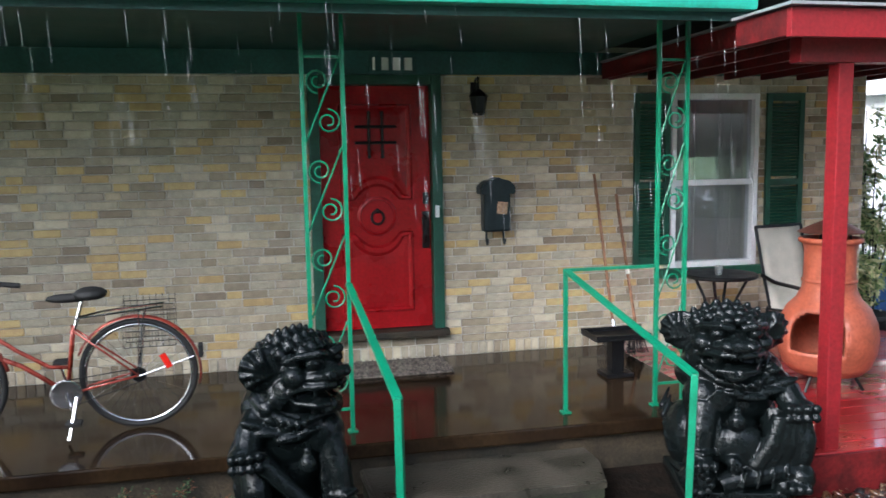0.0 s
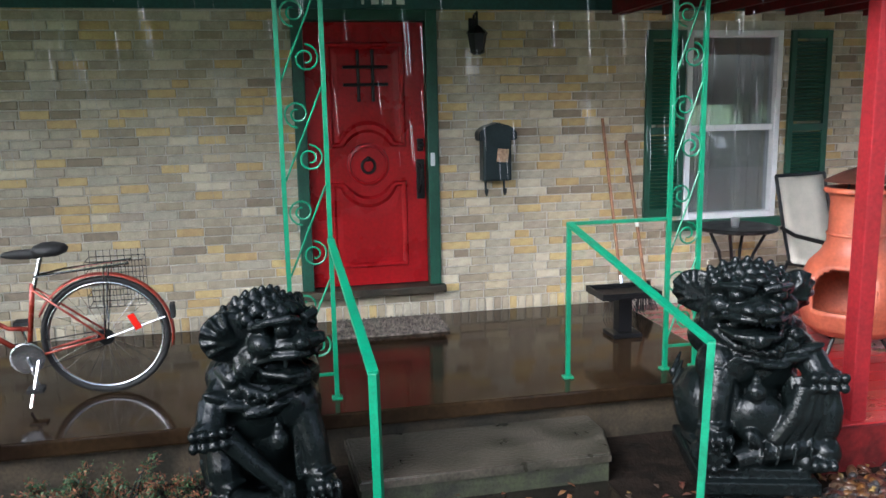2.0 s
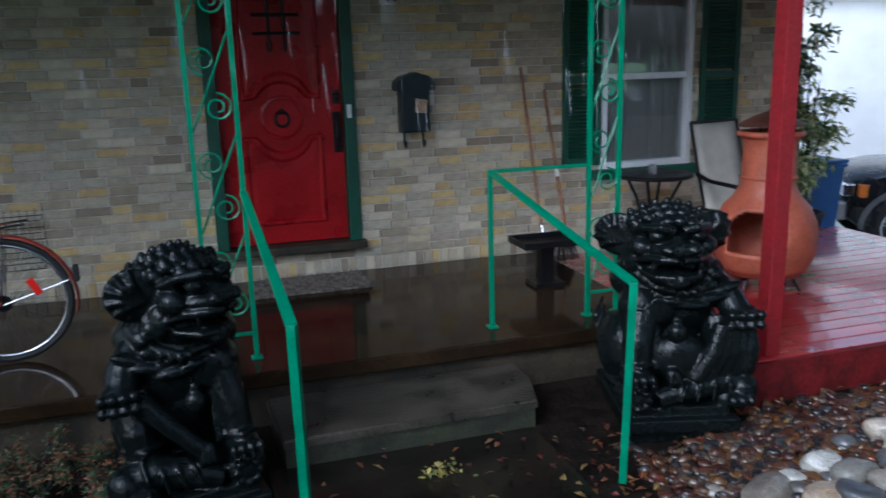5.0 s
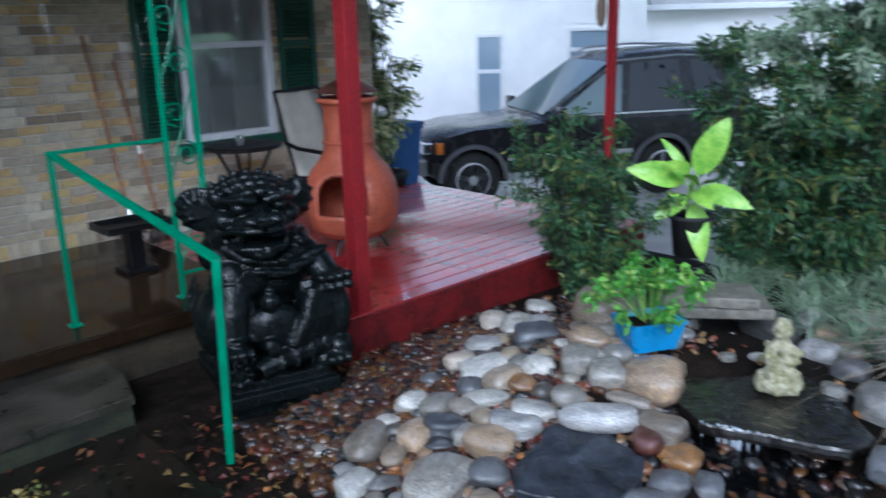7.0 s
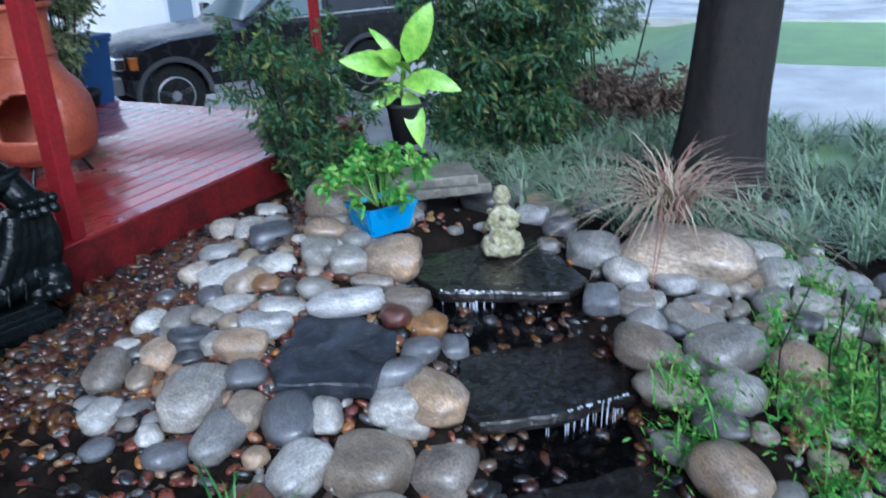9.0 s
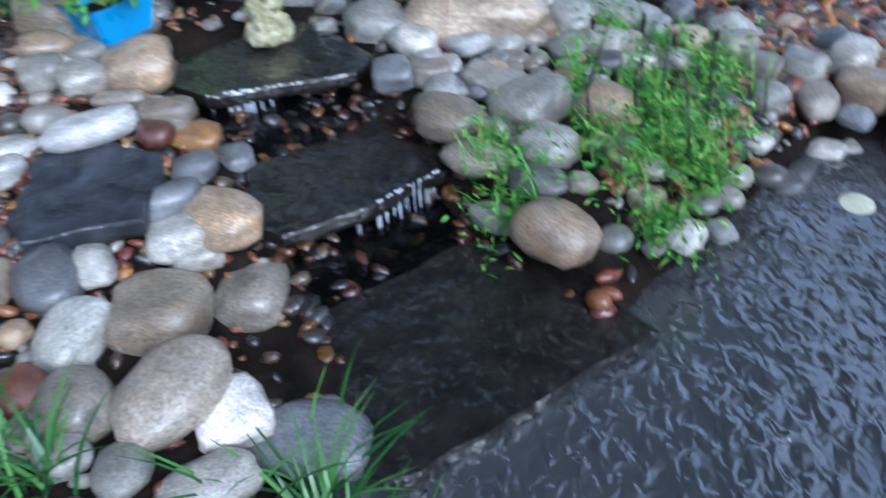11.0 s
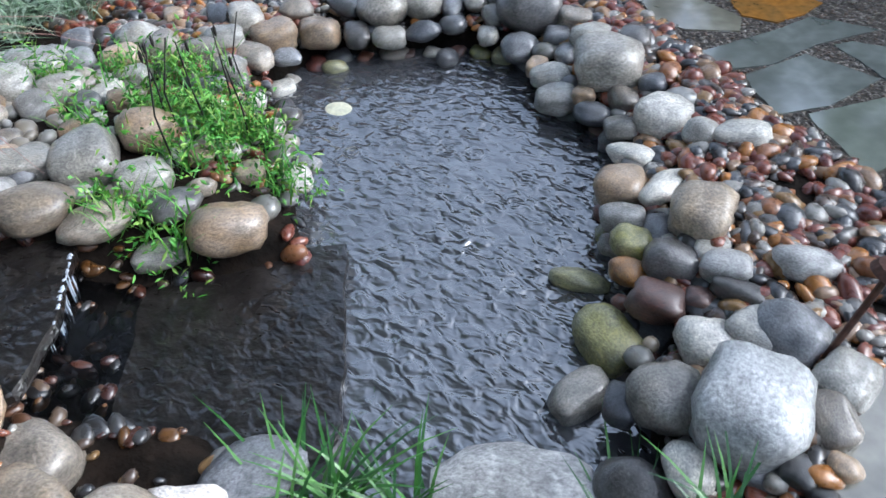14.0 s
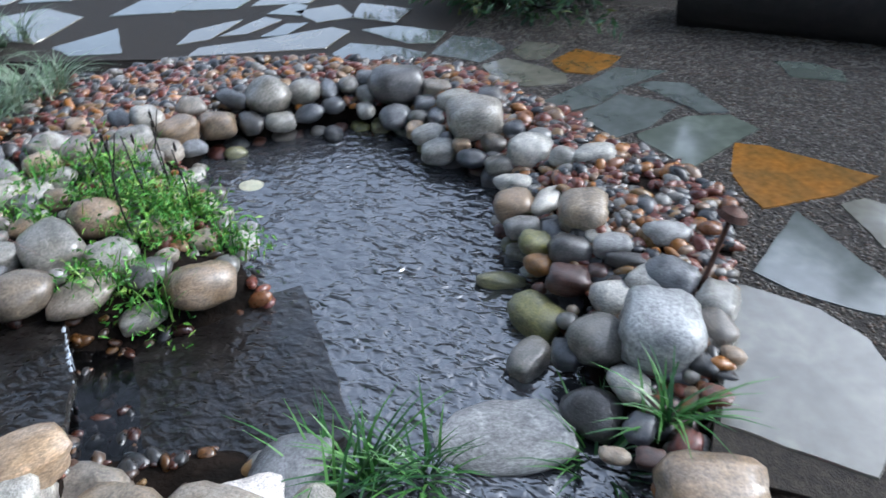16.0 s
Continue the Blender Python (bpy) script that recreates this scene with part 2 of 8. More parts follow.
def water_material():
    m = bpy.data.materials.new("rippled_pond_water")
    m.use_nodes = True
    n, l = m.node_tree.nodes, m.node_tree.links
    b = n["Principled BSDF"]
    b.inputs["Base Color"].default_value = (0.050, 0.051, 0.056, 1)
    b.inputs["Roughness"].default_value = 0.08
    b.inputs["IOR"].default_value = 1.95
    b.inputs["Transmission Weight"].default_value = 0.1
    l.new(ripples(m, 0.023, 13.0), b.inputs["Normal"])
    return m


def glass_material(name, tint=(0.02, 0.025, 0.03), rough=0.02, clear=0.0):
    m = bpy.data.materials.new(name)
    m.use_nodes = True
    b = m.node_tree.nodes["Principled BSDF"]
    b.inputs["Base Color"].default_value = (*tint, 1)
    b.inputs["Roughness"].default_value = rough
    b.inputs["Specular IOR Level"].default_value = 0.9
    b.inputs["Transmission Weight"].default_value = clear
    return m


M["water"] = water_material()
# a film of running water over the dark slabs
film_bsdf = M["slate"].node_tree.nodes["Principled BSDF"]
film_bsdf.inputs["Coat Weight"].default_value, film_bsdf.inputs["Coat Roughness"].default_value = 1.0, 0.06
M["slate"].node_tree.links.new(ripples(M["slate"], 0.018, 15.0), film_bsdf.inputs["Coat Normal"])
M["glass"] = glass_material("window_glass", (0.75, 0.8, 0.82), 0.01, 0.85)
M["glass"].node_tree.nodes["Principled BSDF"].inputs["IOR"].default_value = 1.9
# opaque; the bright view through the car's glass is put into the tint
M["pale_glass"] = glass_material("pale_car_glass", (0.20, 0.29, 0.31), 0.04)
M["dark_glass"] = glass_material("tinted_car_glass", (0.012, 0.014, 0.016), 0.03)
M["dark_glass"].node_tree.nodes["Principled BSDF"].inputs["Specular IOR Level"].default_value = 0.6


# ---- mesh helpers ----
def part(name, bm, mat, parent=None, label="", smooth=False):
    """One mesh object from bm, under parent (in the parent's own space)."""
    me = bpy.data.meshes.new(name)
    bm.normal_update()
    bm.to_mesh(me)
    bm.free()
    me.materials.append(M[mat] if isinstance(mat, str) else mat)
    if smooth:
        me.shade_smooth()
    ob = new(name, me)
    ob.parent = parent
    if label:
        ob["label"] = label
    return ob


def thing(name, m, label, category, group="", kind=""):
    """An empty at the base of a thing that has parts."""
    ob = new(name)
    ob.empty_display_size = 0.05
    ob.matrix_basis = m
    return tagged(ob, label, category, group, kind)


def box(bm, lo, hi, bevel=0.0, m=None):
    """A box from corner lo to corner hi, with worn edges."""
    lo, hi = Vector(lo), Vector(hi)
    t = Matrix.Translation((lo + hi) / 2) @ Matrix.Diagonal((*(hi - lo), 1))
    vs = bmesh.ops.create_cube(bm, size=1.0, matrix=(m @ t) if m else t)["verts"]
    if bevel:
        es = list({e for v in vs for e in v.link_edges})
        bmesh.ops.bevel(bm, geom=es, offset=bevel, segments=2, affect="EDGES", profile=0.6)
    return bm


def boxes(*args, bevel=0.0):
    bm = bmesh.new()
    for lo, hi in args:
        box(bm, lo, hi, bevel)
    return bm


def tube(bm, pts, r, n=8, r2=None, caps=True):
    """A round bar along points, tapering from r to r2."""
    pts = [Vector(p) for p in pts]
    rings, side = [], None
    for i, p in enumerate(pts):
        d = (pts[min(i + 1, len(pts) - 1)] - pts[max(i - 1, 0)]).normalized()
        if side is None:
            side = d.orthogonal().normalized()
        side = (side - d * side.dot(d)).normalized()
        up = d.cross(side)
        rad = r if r2 is None else r + (r2 - r) * i / (len(pts) - 1)
        rings.append([bm.verts.new(p + (side * math.cos(a) + up * math.sin(a)) * rad) for a in (2 * math.pi * k / n for k in range(n))])
    for a, b in zip(rings, rings[1:]):
        for k in range(n):
            bm.faces.new((a[k], a[(k + 1) % n], b[(k + 1) % n], b[k]))
    if caps:
        bm.faces.new(rings[0][::-1])
        bm.faces.new(rings[-1])
    return bm


def lathe(bm, profile, n=24, m=None):
    """A body of revolution about z from (radius, height) pairs."""
    rings = []
    for r, z in profile:
        rings.append([bm.verts.new((m @ Vector((r * math.cos(a), r * math.sin(a), z))) if m else (r * math.cos(a), r * math.sin(a), z)) for a in (2 * math.pi * k / n for k in range(n))])
    for a, b in zip(rings, rings[1:]):
        for k in range(n):
            bm.faces.new((a[k], a[(k + 1) % n], b[(k + 1) % n], b[k]))
    bm.faces.new(rings[0][::-1])
    bm.faces.new(rings[-1])
    return bm


def ball(bm, c, r, m=None, sub=2):
    """An ellipsoid at c with radii r."""
    t = Matrix.Translation(c) @ (m or Matrix()) @ Matrix.Diagonal((*r, 1))
    bmesh.ops.create_icosphere(bm, subdivisions=sub, radius=1.0, matrix=t)
    return bm


def prism(bm, outline, z0, z1, m=None):
    """A slab with the given outline."""
    a = [bm.verts.new((m @ Vector((x, y, z0))) if m else (x, y, z0)) for x, y in outline]
    b = [bm.verts.new((m @ Vector((x, y, z1))) if m else (x, y, z1)) for x, y in outline]
    bm.faces.new(a[::-1])
    bm.faces.new(b)
    for i in range(len(a)):
        j = (i + 1) % len(a)
        bm.faces.new((a[i], a[j], b[j], b[i]))
    return bm


def smoothstep(a, b, x):
    t = min(1.0, max(0.0, (x - a) / (b - a)))
    return t * t * (3 - 2 * t)


# ---- the lie of the land ----
WATER = -0.64
POND = [(1.67, -6.22), (1.93, -6.36), (2.15, -6.57), (2.56, -6.87), (2.84, -7.10), (2.83, -7.40), (2.55, -7.63), (2.23, -7.85), (1.94, -7.92), (1.73, -7.76), (1.54, -7.60), (1.25, -7.52),
        (1.09, -7.33), (1.04, -7.06), (0.91, -6.87), (0.80, -6.73), (0.67, -6.58), (0.52, -6.42), (0.52, -6.27), (0.44, -6.05), (0.20, -5.88), (0.04, -5.64), (0.28, -5.42), (0.70, -5.40), (1.03, -5.44)]


def pond_side(x, y):
    """Distance to the pond's edge, negative inside."""
    inside, best = False, 1e9
    for i in range(len(POND)):
        (x1, y1), (x2, y2) = POND[i - 1], POND[i]
        if (y1 > y) != (y2 > y) and x < (x2 - x1) * (y - y1) / (y2 - y1) + x1:
            inside = not inside
        dx, dy = x2 - x1, y2 - y1
        t = min(1, max(0, ((x - x1) * dx + (y - y1) * dy) / (dx * dx + dy * dy)))
        best = min(best, math.hypot(x - x1 - t * dx, y - y1 - t * dy))
    return -best if inside else best


def stream(x, y):
    """How far along (0 to 1) and beside the little stream a place lies."""
    ax, ay, bx, by = 3.10, -4.50, 1.40, -5.90
    dx, dy = bx - ax, by - ay
    t = ((x - ax) * dx + (y - ay) * dy) / (dx * dx + dy * dy)
    return t, abs((x - ax) * dy - (y - ay) * dx) / math.hypot(dx, dy)


def land(x, y):
    """Height of the ground."""
    z = -0.33 - 0.09 * smoothstep(-3.0, -4.6, y)
    z += 0.36 * math.exp(-((x - 2.75) ** 2 / 1.1 + (y + 4.05) ** 2 / 0.9))
    z += 0.10 * math.exp(-((x - 3.3) ** 2 / 0.9 + (y + 5.4) ** 2 / 0.5))
    z -= 0.20 * math.exp(-((x - 1.20) ** 2 + (y + 5.32) ** 2) / 0.14)
    z -= 0.20 * math.exp(-((x - 1.68) ** 2 + (y + 4.97) ** 2) / 0.06)
    z -= 0.52 * smoothstep(5.25, 6.2, x) * smoothstep(-4.5, -3.3, y) * (1 - smoothstep(12.6, 13.9, x))
    t, s = stream(x, y)
    if -0.15 < t < 1.1:
        bed = -0.20 - 0.55 * min(1, max(0, t))
        k = (1 - smoothstep(0.25, 0.5, s)) * smoothstep(-0.15, 0.0, t)
        z = z * (1 - k) + min(z, bed - 0.05) * k
    d = pond_side(x, y)
    if d < 0.45:
        z += (-0.95 - z) * (1 - smoothstep(-0.22, 0.10, d))
        z -= 0.10 * (1 - smoothstep(0.1, 0.45, d)) * smoothstep(-0.05, 0.1, d)
    return z


def bank(x, y):
    """The ground as it lies: washed out under the stones at the water's edge."""
    d = pond_side(x, y) if -0.5 < x < 3.4 and -8.5 < y < -4.9 else 9
    return land(x, y) - 0.20 * smoothstep(-0.12, 0.0, d) * (1 - smoothstep(0.08, 0.18, d))


# ---- ground, one sheet out to the horizon ----
def build_ground():
    xs = [-300, -120, -50, -22, -12] + [-8 + 0.5 * i for i in range(12)] + [-2 + 0.1 * i for i in range(16)] + [-0.4 + 0.05 * i for i in range(76)] + [3.4 + 0.1 * i for i in range(22)] + [6 + 0.6 * i for i in range(12)] + [16, 24, 50, 120, 300]
    ys = [-300, -120, -60, -30, -20] + [-14 + 0.6 * i for i in range(7)] + [-9.8 + 0.1 * i for i in range(14)] + [-8.4 + 0.05 * i for i in range(68)] + [-5.0 + 0.1 * i for i in range(32)] + [-1.7 + 0.8 * i for i in range(8)] + [8, 14, 30, 60, 120, 300]
    verts = [(x, y, bank(x, y) if abs(x) < 14 and -14 < y < 9 else (-0.94 if 6 < x < 13 and y > -3.6 else -0.42)) for y in ys for x in xs]
    nx = len(xs)
    faces, lawn = [], []
    for j in range(len(ys) - 1):
        for i in range(nx - 1):
            faces.append((j * nx + i, j * nx + i + 1, (j + 1) * nx + i + 1, (j + 1) * nx + i))
            cx, cy = (xs[i] + xs[i + 1]) / 2, (ys[j] + ys[j + 1]) / 2
            lawn.append(1 if (cx > 6.0 and cy < -2.5) or cx > 12.4 or cy < -13 or cx < -6 or cy > 9 else 0)
    me = bpy.data.meshes.new("ground")
    me.from_pydata(verts, [], faces)
    me.materials.append(M["soil"])
    me.materials.append(M["lawn"])
    me.polygons.foreach_set("material_index", lawn)
    me.shade_smooth()
    tagged(new("ground", me), "wet dark soil with leaf litter, lawn further out", "ground", kind="structure")


build_ground()

# pond water
bm = bmesh.new()
cx, cy = sum(p[0] for p in POND) / len(POND), sum(p[1] for p in POND) / len(POND)
rim = []
for (xa, ya), (x, y), (xb, yb) in zip(POND[-1:] + POND[:-1], POND, POND[1:] + POND[:1]):
    out = Vector((yb - ya, xa - xb)).normalized()
    if out.dot(Vector((x - cx, y - cy))) < 0:
        out = -out
    rim.append(bm.verts.new((x + out.x * 0.15, y + out.y * 0.15, WATER)))
bm.faces.new(rim)
tagged(part("water", bm, "water"), "dark rippled pond water pocked by rain", "water", kind="structure")

# ---- house front ----
WALL_L, WALL_R, SOFFIT = -5.0, 4.6, 2.36
DOOR = (-0.457, 0.457, 0.25, 2.28)
DFR = (-0.545, 0.545, 0.20, 2.36)
WIN = (2.62, 3.48, 0.66, 2.21)


def build_wall():
    wall = thing("wall_front", pose(0, 0, 0), "buff and cream brick house front with grey mortar", "wall", kind="structure")
    back = boxes(((WALL_L, 0.012, -0.4), (DFR[0], 0.20, 2.6)), ((DFR[1], 0.012, -0.4), (WIN[0], 0.20, 2.6)), ((WIN[1], 0.012, -0.4), (WALL_R, 0.20, 2.6)),
                 ((DFR[0], 0.012, -0.4), (DFR[1], 0.20, DFR[2])), ((WIN[0], 0.012, -0.4), (WIN[1], 0.20, WIN[2])), ((WIN[0], 0.012, WIN[3]), (WIN[1], 0.20, 2.6)), ((DFR[0], 0.012, DFR[3]), (DFR[1], 0.20, 2.6)))
    part("mortar", back, "mortar", wall)
    rnd = random.Random(5)
    holes = [(DFR[0], DFR[1], DFR[2], 3.0), (WIN[0] - 0.02, WIN[1] + 0.02, WIN[2] - 0.10, WIN[3] + 0.03)]
    H, J, L = 0.068, 0.010, 0.203
    rows = []
    x = WALL_L
    while x < WALL_R:
        rows.append((x, x + H - J, 0.0, 0.10))
        x += H
    z, k = 0.11, 0
    while z < SOFFIT:
        x = WALL_L + (L / 2 if k % 2 else 0) + rnd.uniform(-0.02, 0.02)
        while x < WALL_R:
            w = L * rnd.choice((1, 1, 1, 1, 0.62, 1.2))
            rows.append((x, min(x + w, WALL_R) - J, z, min(z + H - J, SOFFIT + 0.03)))
            x += w
        z, k = z + H, k + 1
    clipped = []
    for x0, x1, z0, z1 in rows:
        spans = [(x0, x1)]
        for a, b, c, d in holes:
            if z1 > c and z0 < d:
                spans = [s for p, q in spans for s in ((p, min(q, a)), (max(p, b), q)) if s[1] - s[0] > 0.02]
        clipped += [(p, q, z0, z1) for p, q in spans]
    near = sorted(clipped, key=lambda r: math.hypot((r[0] + r[1]) / 2 - 1.1, (r[2] + r[3] - 1.9)))[:300]
    keep = set(near)
    shared = {}
    rest_v, rest_f = [], []
    e = 0.004
    for x0, x1, z0, z1 in clipped:
        w, h, out = round(x1 - x0, 3), round(z1 - z0, 3), rnd.choice((0.0, 0.002, 0.004, -0.002))
        vs = [(0, 0.02, 0), (w, 0.02, 0), (w, 0.02, h), (0, 0.02, h), (e, 0, e), (w - e, 0, e), (w - e, 0, h - e), (e, 0, h - e), (0, e, 0), (w, e, 0), (w, e, h), (0, e, h)]
        fs = [(4, 5, 6, 7), (8, 9, 5, 4), (9, 10, 6, 5), (10, 11, 7, 6), (11, 8, 4, 7), (0, 1, 9, 8), (1, 2, 10, 9), (2, 3, 11, 10), (3, 0, 8, 11)]
        if (x0, x1, z0, z1) in keep:
            if (w, h) not in shared:
                me = bpy.data.meshes.new("brick")
                me.from_pydata(vs, [], fs)
                me.materials.append(M["brick"])
                shared[w, h] = me
            ob = new("brick", shared[w, h])
            ob.parent, ob.location = wall, (x0, out, z0)
        else:
            n = len(rest_v)
            rest_v += [(x0 + a, b + out, z0 + c) for a, b, c in vs]
            rest_f += [tuple(i + n for i in f) for f in fs]
    me = bpy.data.meshes.new("brickwork")
    me.from_pydata(rest_v, [], rest_f)
    me.materials.append(M["bricks"])
    ob = new("brickwork", me)
    ob.parent = wall
    tagged(ob, kind="stuff")
    # the house behind: plain side and rear walls, closing the room
    for name, lo, hi in (("wall_side", (WALL_R - 0.2, 0.21, -0.4), (WALL_R, 7, 2.6)), ("wall_west", (WALL_L, 0.21, -0.4), (WALL_L + 0.2, 7, 2.6)), ("wall_rear", (WALL_L, 7, -0.4), (WALL_R, 7.2, 2.6))):
        tagged(part(name, boxes((lo, hi)), "bricks"), "plain buff brick house wall", "wall", kind="structure")
    tagged(part("floor", boxes(((WALL_L + 0.2, 0.21, 0.1), (WALL_R - 0.2, 7, 0.2))), "mortar"), "dim indoor floor", "floor", kind="structure")


build_wall()

# door with its frame
door = thing("door_1", pose(0, 0, 0), "glossy red panelled front door, closed, in a dark green frame", "door", kind="structure")
part("door_frame", boxes(((DFR[0], -0.03, DFR[2] + 0.05), (DOOR[0], 0.14, DFR[3])), ((DOOR[1], -0.03, DFR[2] + 0.05), (DFR[1], 0.14, DFR[3])), ((DOOR[0], -0.03, DOOR[3]), (DOOR[1], 0.14, DFR[3])), bevel=0.006), "green", door, "dark green door frame")
part("sill", boxes(((DFR[0] - 0.03, -0.09, 0.192), (DFR[1] + 0.03, 0.14, 0.25)), bevel=0.01), M["riser"], door, "weathered brown sill")
part("leaf", boxes(((DOOR[0] + 0.004, 0.055, 0.26), (DOOR[1] - 0.004, 0.10, DOOR[3] - 0.004)), bevel=0.003), "door", door, "red painted door leaf")


def door_panel(z0, z1, arch):
    """A raised frame moulding; arch bends the side that meets the boss: 1 top, -1 bottom."""
    bm = bmesh.new()
    w = 0.30

    def ring(inset, y):
        pts = []
        a, b, c, d = -w + inset, w - inset, z0 + inset, z1 - inset
        lobe = 0.19 + inset

        def edge(zz, sgn):
            out = []
            for i in range(17):
                u = -1 + i / 8
                x = u * (w - inset)
                r = lobe
                dz = max(0.0, math.sqrt(max(0.0, r * r - x * x)) - 0.075 - inset * 0.0)
                out.append((x, zz + sgn * dz))
            return out
        top = edge(d, -1) if arch == 1 else [(a, d), (b, d)]
        bot = edge(c, 1) if arch == -1 else [(a, c), (b, c)]
        pts = bot + top[::-1]
        return [bm.verts.new((x, y, z)) for x, z in pts]
    rings = [ring(0.0, 0.056), ring(0.012, 0.035), ring(0.03, 0.035), ring(0.045, 0.052), ring(0.09, 0.046)]
    for p, q in zip(rings, rings[1:]):
        for i in range(len(p)):
            j = (i + 1) % len(p)
            bm.faces.new((p[i], p[j], q[j], q[i]))
    bm.faces.new(rings[-1])
    return bm


part("upper_panel", door_panel(1.34, 2.13, -1), "door", door)
part("lower_panel", door_panel(0.40, 1.08, 1), "door", door)
bm = bmesh.new()
lathe(bm, [(0.165, 0), (0.16, 0.012), (0.14, 0.018), (0.135, 0.008), (0.06, 0.01)], 32, Matrix.Translation((0, 0.056, 1.21)) @ pose(0, 0, 0, 90))
part("boss", bm, "door", door)
bm = bmesh.new()
tube(bm, [(0.05 * math.cos(a), 0.03, 1.20 + 0.055 * math.sin(a)) for a in (2 * math.pi * i / 20 for i in range(21))], 0.011, 8, caps=False)
ball(bm, (0, 0.035, 1.255), (0.02, 0.02, 0.02), sub=2)
part("knocker", bm, "iron", door, "black iron ring knocker")
bm = bmesh.new()
for s in (-1, 1):
    tube(bm, [(s * 0.055, 0.03, 1.70), (s * 0.055, 0.03, 2.06)], 0.012, 6)
    tube(bm, [(-0.17, 0.028, 1.88 + s * 0.065), (0.17, 0.028, 1.88 + s * 0.065)], 0.012, 6)
    for e in (1.70, 2.06):
        ball(bm, (s * 0.055, 0.03, e), (0.017, 0.015, 0.017), sub=1)
part("grille", bm, "iron", door, "black iron lattice grille")
bm = boxes(((0.385, 0.035, 1.30), (0.435, 0.056, 1.40)), ((0.375, 0.035, 0.93), (0.44, 0.056, 1.24)), bevel=0.008)
tube(bm, [(0.40, 0.04, 1.20), (0.40, -0.02, 1.17), (0.40, -0.025, 1.05), (0.40, 0.035, 0.98)], 0.011, 8)
ball(bm, (0.41, 0.015, 1.35), (0.028, 0.02, 0.028))
part("handle", bm, "iron", door, "black iron handle and deadbolt")
tagged(part("doorbell", boxes(((0.475, -0.045, 1.19), (0.51, -0.03, 1.29)), bevel=0.006), "white"), "small white doorbell button on the green frame", "doorbell")

# window
win = thing("window_1", pose(0, 0, 0), "white vinyl sash window with a dark green sill", "window", kind="structure")
x0, x1, z0, z1 = WIN
zm = 1.42
part("window_frame", boxes(((x0, -0.02, z0), (x0 + 0.05, 0.10, z1)), ((x1 - 0.05, -0.02, z0), (x1, 0.10, z1)), ((x0 + 0.05, -0.02, z1 - 0.055), (x1 - 0.05, 0.10, z1)), ((x0 + 0.05, -0.02, z0), (x1 - 0.05, 0.10, z0 + 0.05)), bevel=0.006), "white", win, "white vinyl frame")
part("meeting_rail", boxes(((x0 + 0.05, 0.0, zm - 0.025), (x1 - 0.05, 0.07, zm + 0.025)), bevel=0.004), "white", win, "white meeting rail")
for a, b, y in ((z0 + 0.05, zm - 0.025, 0.045), (zm + 0.025, z1 - 0.055, 0.03)):
    part("pane", boxes(((x0 + 0.05, y, a), (x1 - 0.05, y + 0.006, b))), "glass", win, "clear window pane")
part("window_sill", boxes(((x0 - 0.10, -0.07, z0 - 0.085), (x1 + 0.08, 0.10, z0)), bevel=0.008), "green", win, "dark green sill")
for s in range(2):
    bm = bmesh.new()
    xa, xb = (x0 + 0.03, x0 + 0.36) if s == 0 else (x1 - 0.30, x1 - 0.02)
    n = 24
    prev = None
    for i in range(n + 1):
        x = xa + (xb - xa) * i / n
        y = 0.20 + 0.02 * math.sin(i * 1.9)
        cur = (bm.verts.new((x, y, 0.5)), bm.verts.new((x, y, 2.2)))
        if prev:
            bm.faces.new((prev[0], cur[0], cur[1], prev[1]))
        prev = cur
    tagged(part("curtain", bm, M["cloth"]), "grey curtain hanging behind the window", "curtain", "window curtains")


# shutters
def shutter(xa, xb, za, zb):
    t = thing("shutter", pose((xa + xb) / 2, -0.035, za), "dark green louvred wooden window shutter", "shutter", "window shutters")
    w, h = (xb - xa) / 2, zb - za
    part("shutter_frame", boxes(((-w, 0, 0), (-w + 0.05, 0.03, h)), ((w - 0.05, 0, 0), (w, 0.03, h)), ((-w + 0.05, 0, 0), (w - 0.05, 0.03, 0.07)), ((-w + 0.05, 0, h - 0.07), (w - 0.05, 0.03, h)), ((-w + 0.05, 0, h * 0.45), (w - 0.05, 0.03, h * 0.45 + 0.06)), bevel=0.003), "green", t)
    me = None
    z = 0.075
    while z < h - 0.09:
        if not h * 0.45 - 0.02 < z < h * 0.45 + 0.06:
            if me is None:
                ob = part("slat", box(bmesh.new(), (-w + 0.052, -0.004, -0.014), (w - 0.052, 0.004, 0.014), m=pose(0, 0, 0, 35)), "green", t)
                me = ob.data
            else:
                ob = new("slat", me)
                ob.parent = t
            ob.location = (0, 0.014, z + 0.01)
        z += 0.03


shutter(2.26, 2.60, 0.70, 2.21)
shutter(3.55, 3.93, 0.70, 2.21)

M["wicker"] = material("brown_wicker", (0.16, 0.11, 0.075), 0.7, bump=0.6, bscale=50)
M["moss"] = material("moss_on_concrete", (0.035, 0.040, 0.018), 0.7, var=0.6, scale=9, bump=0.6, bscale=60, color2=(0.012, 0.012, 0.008))
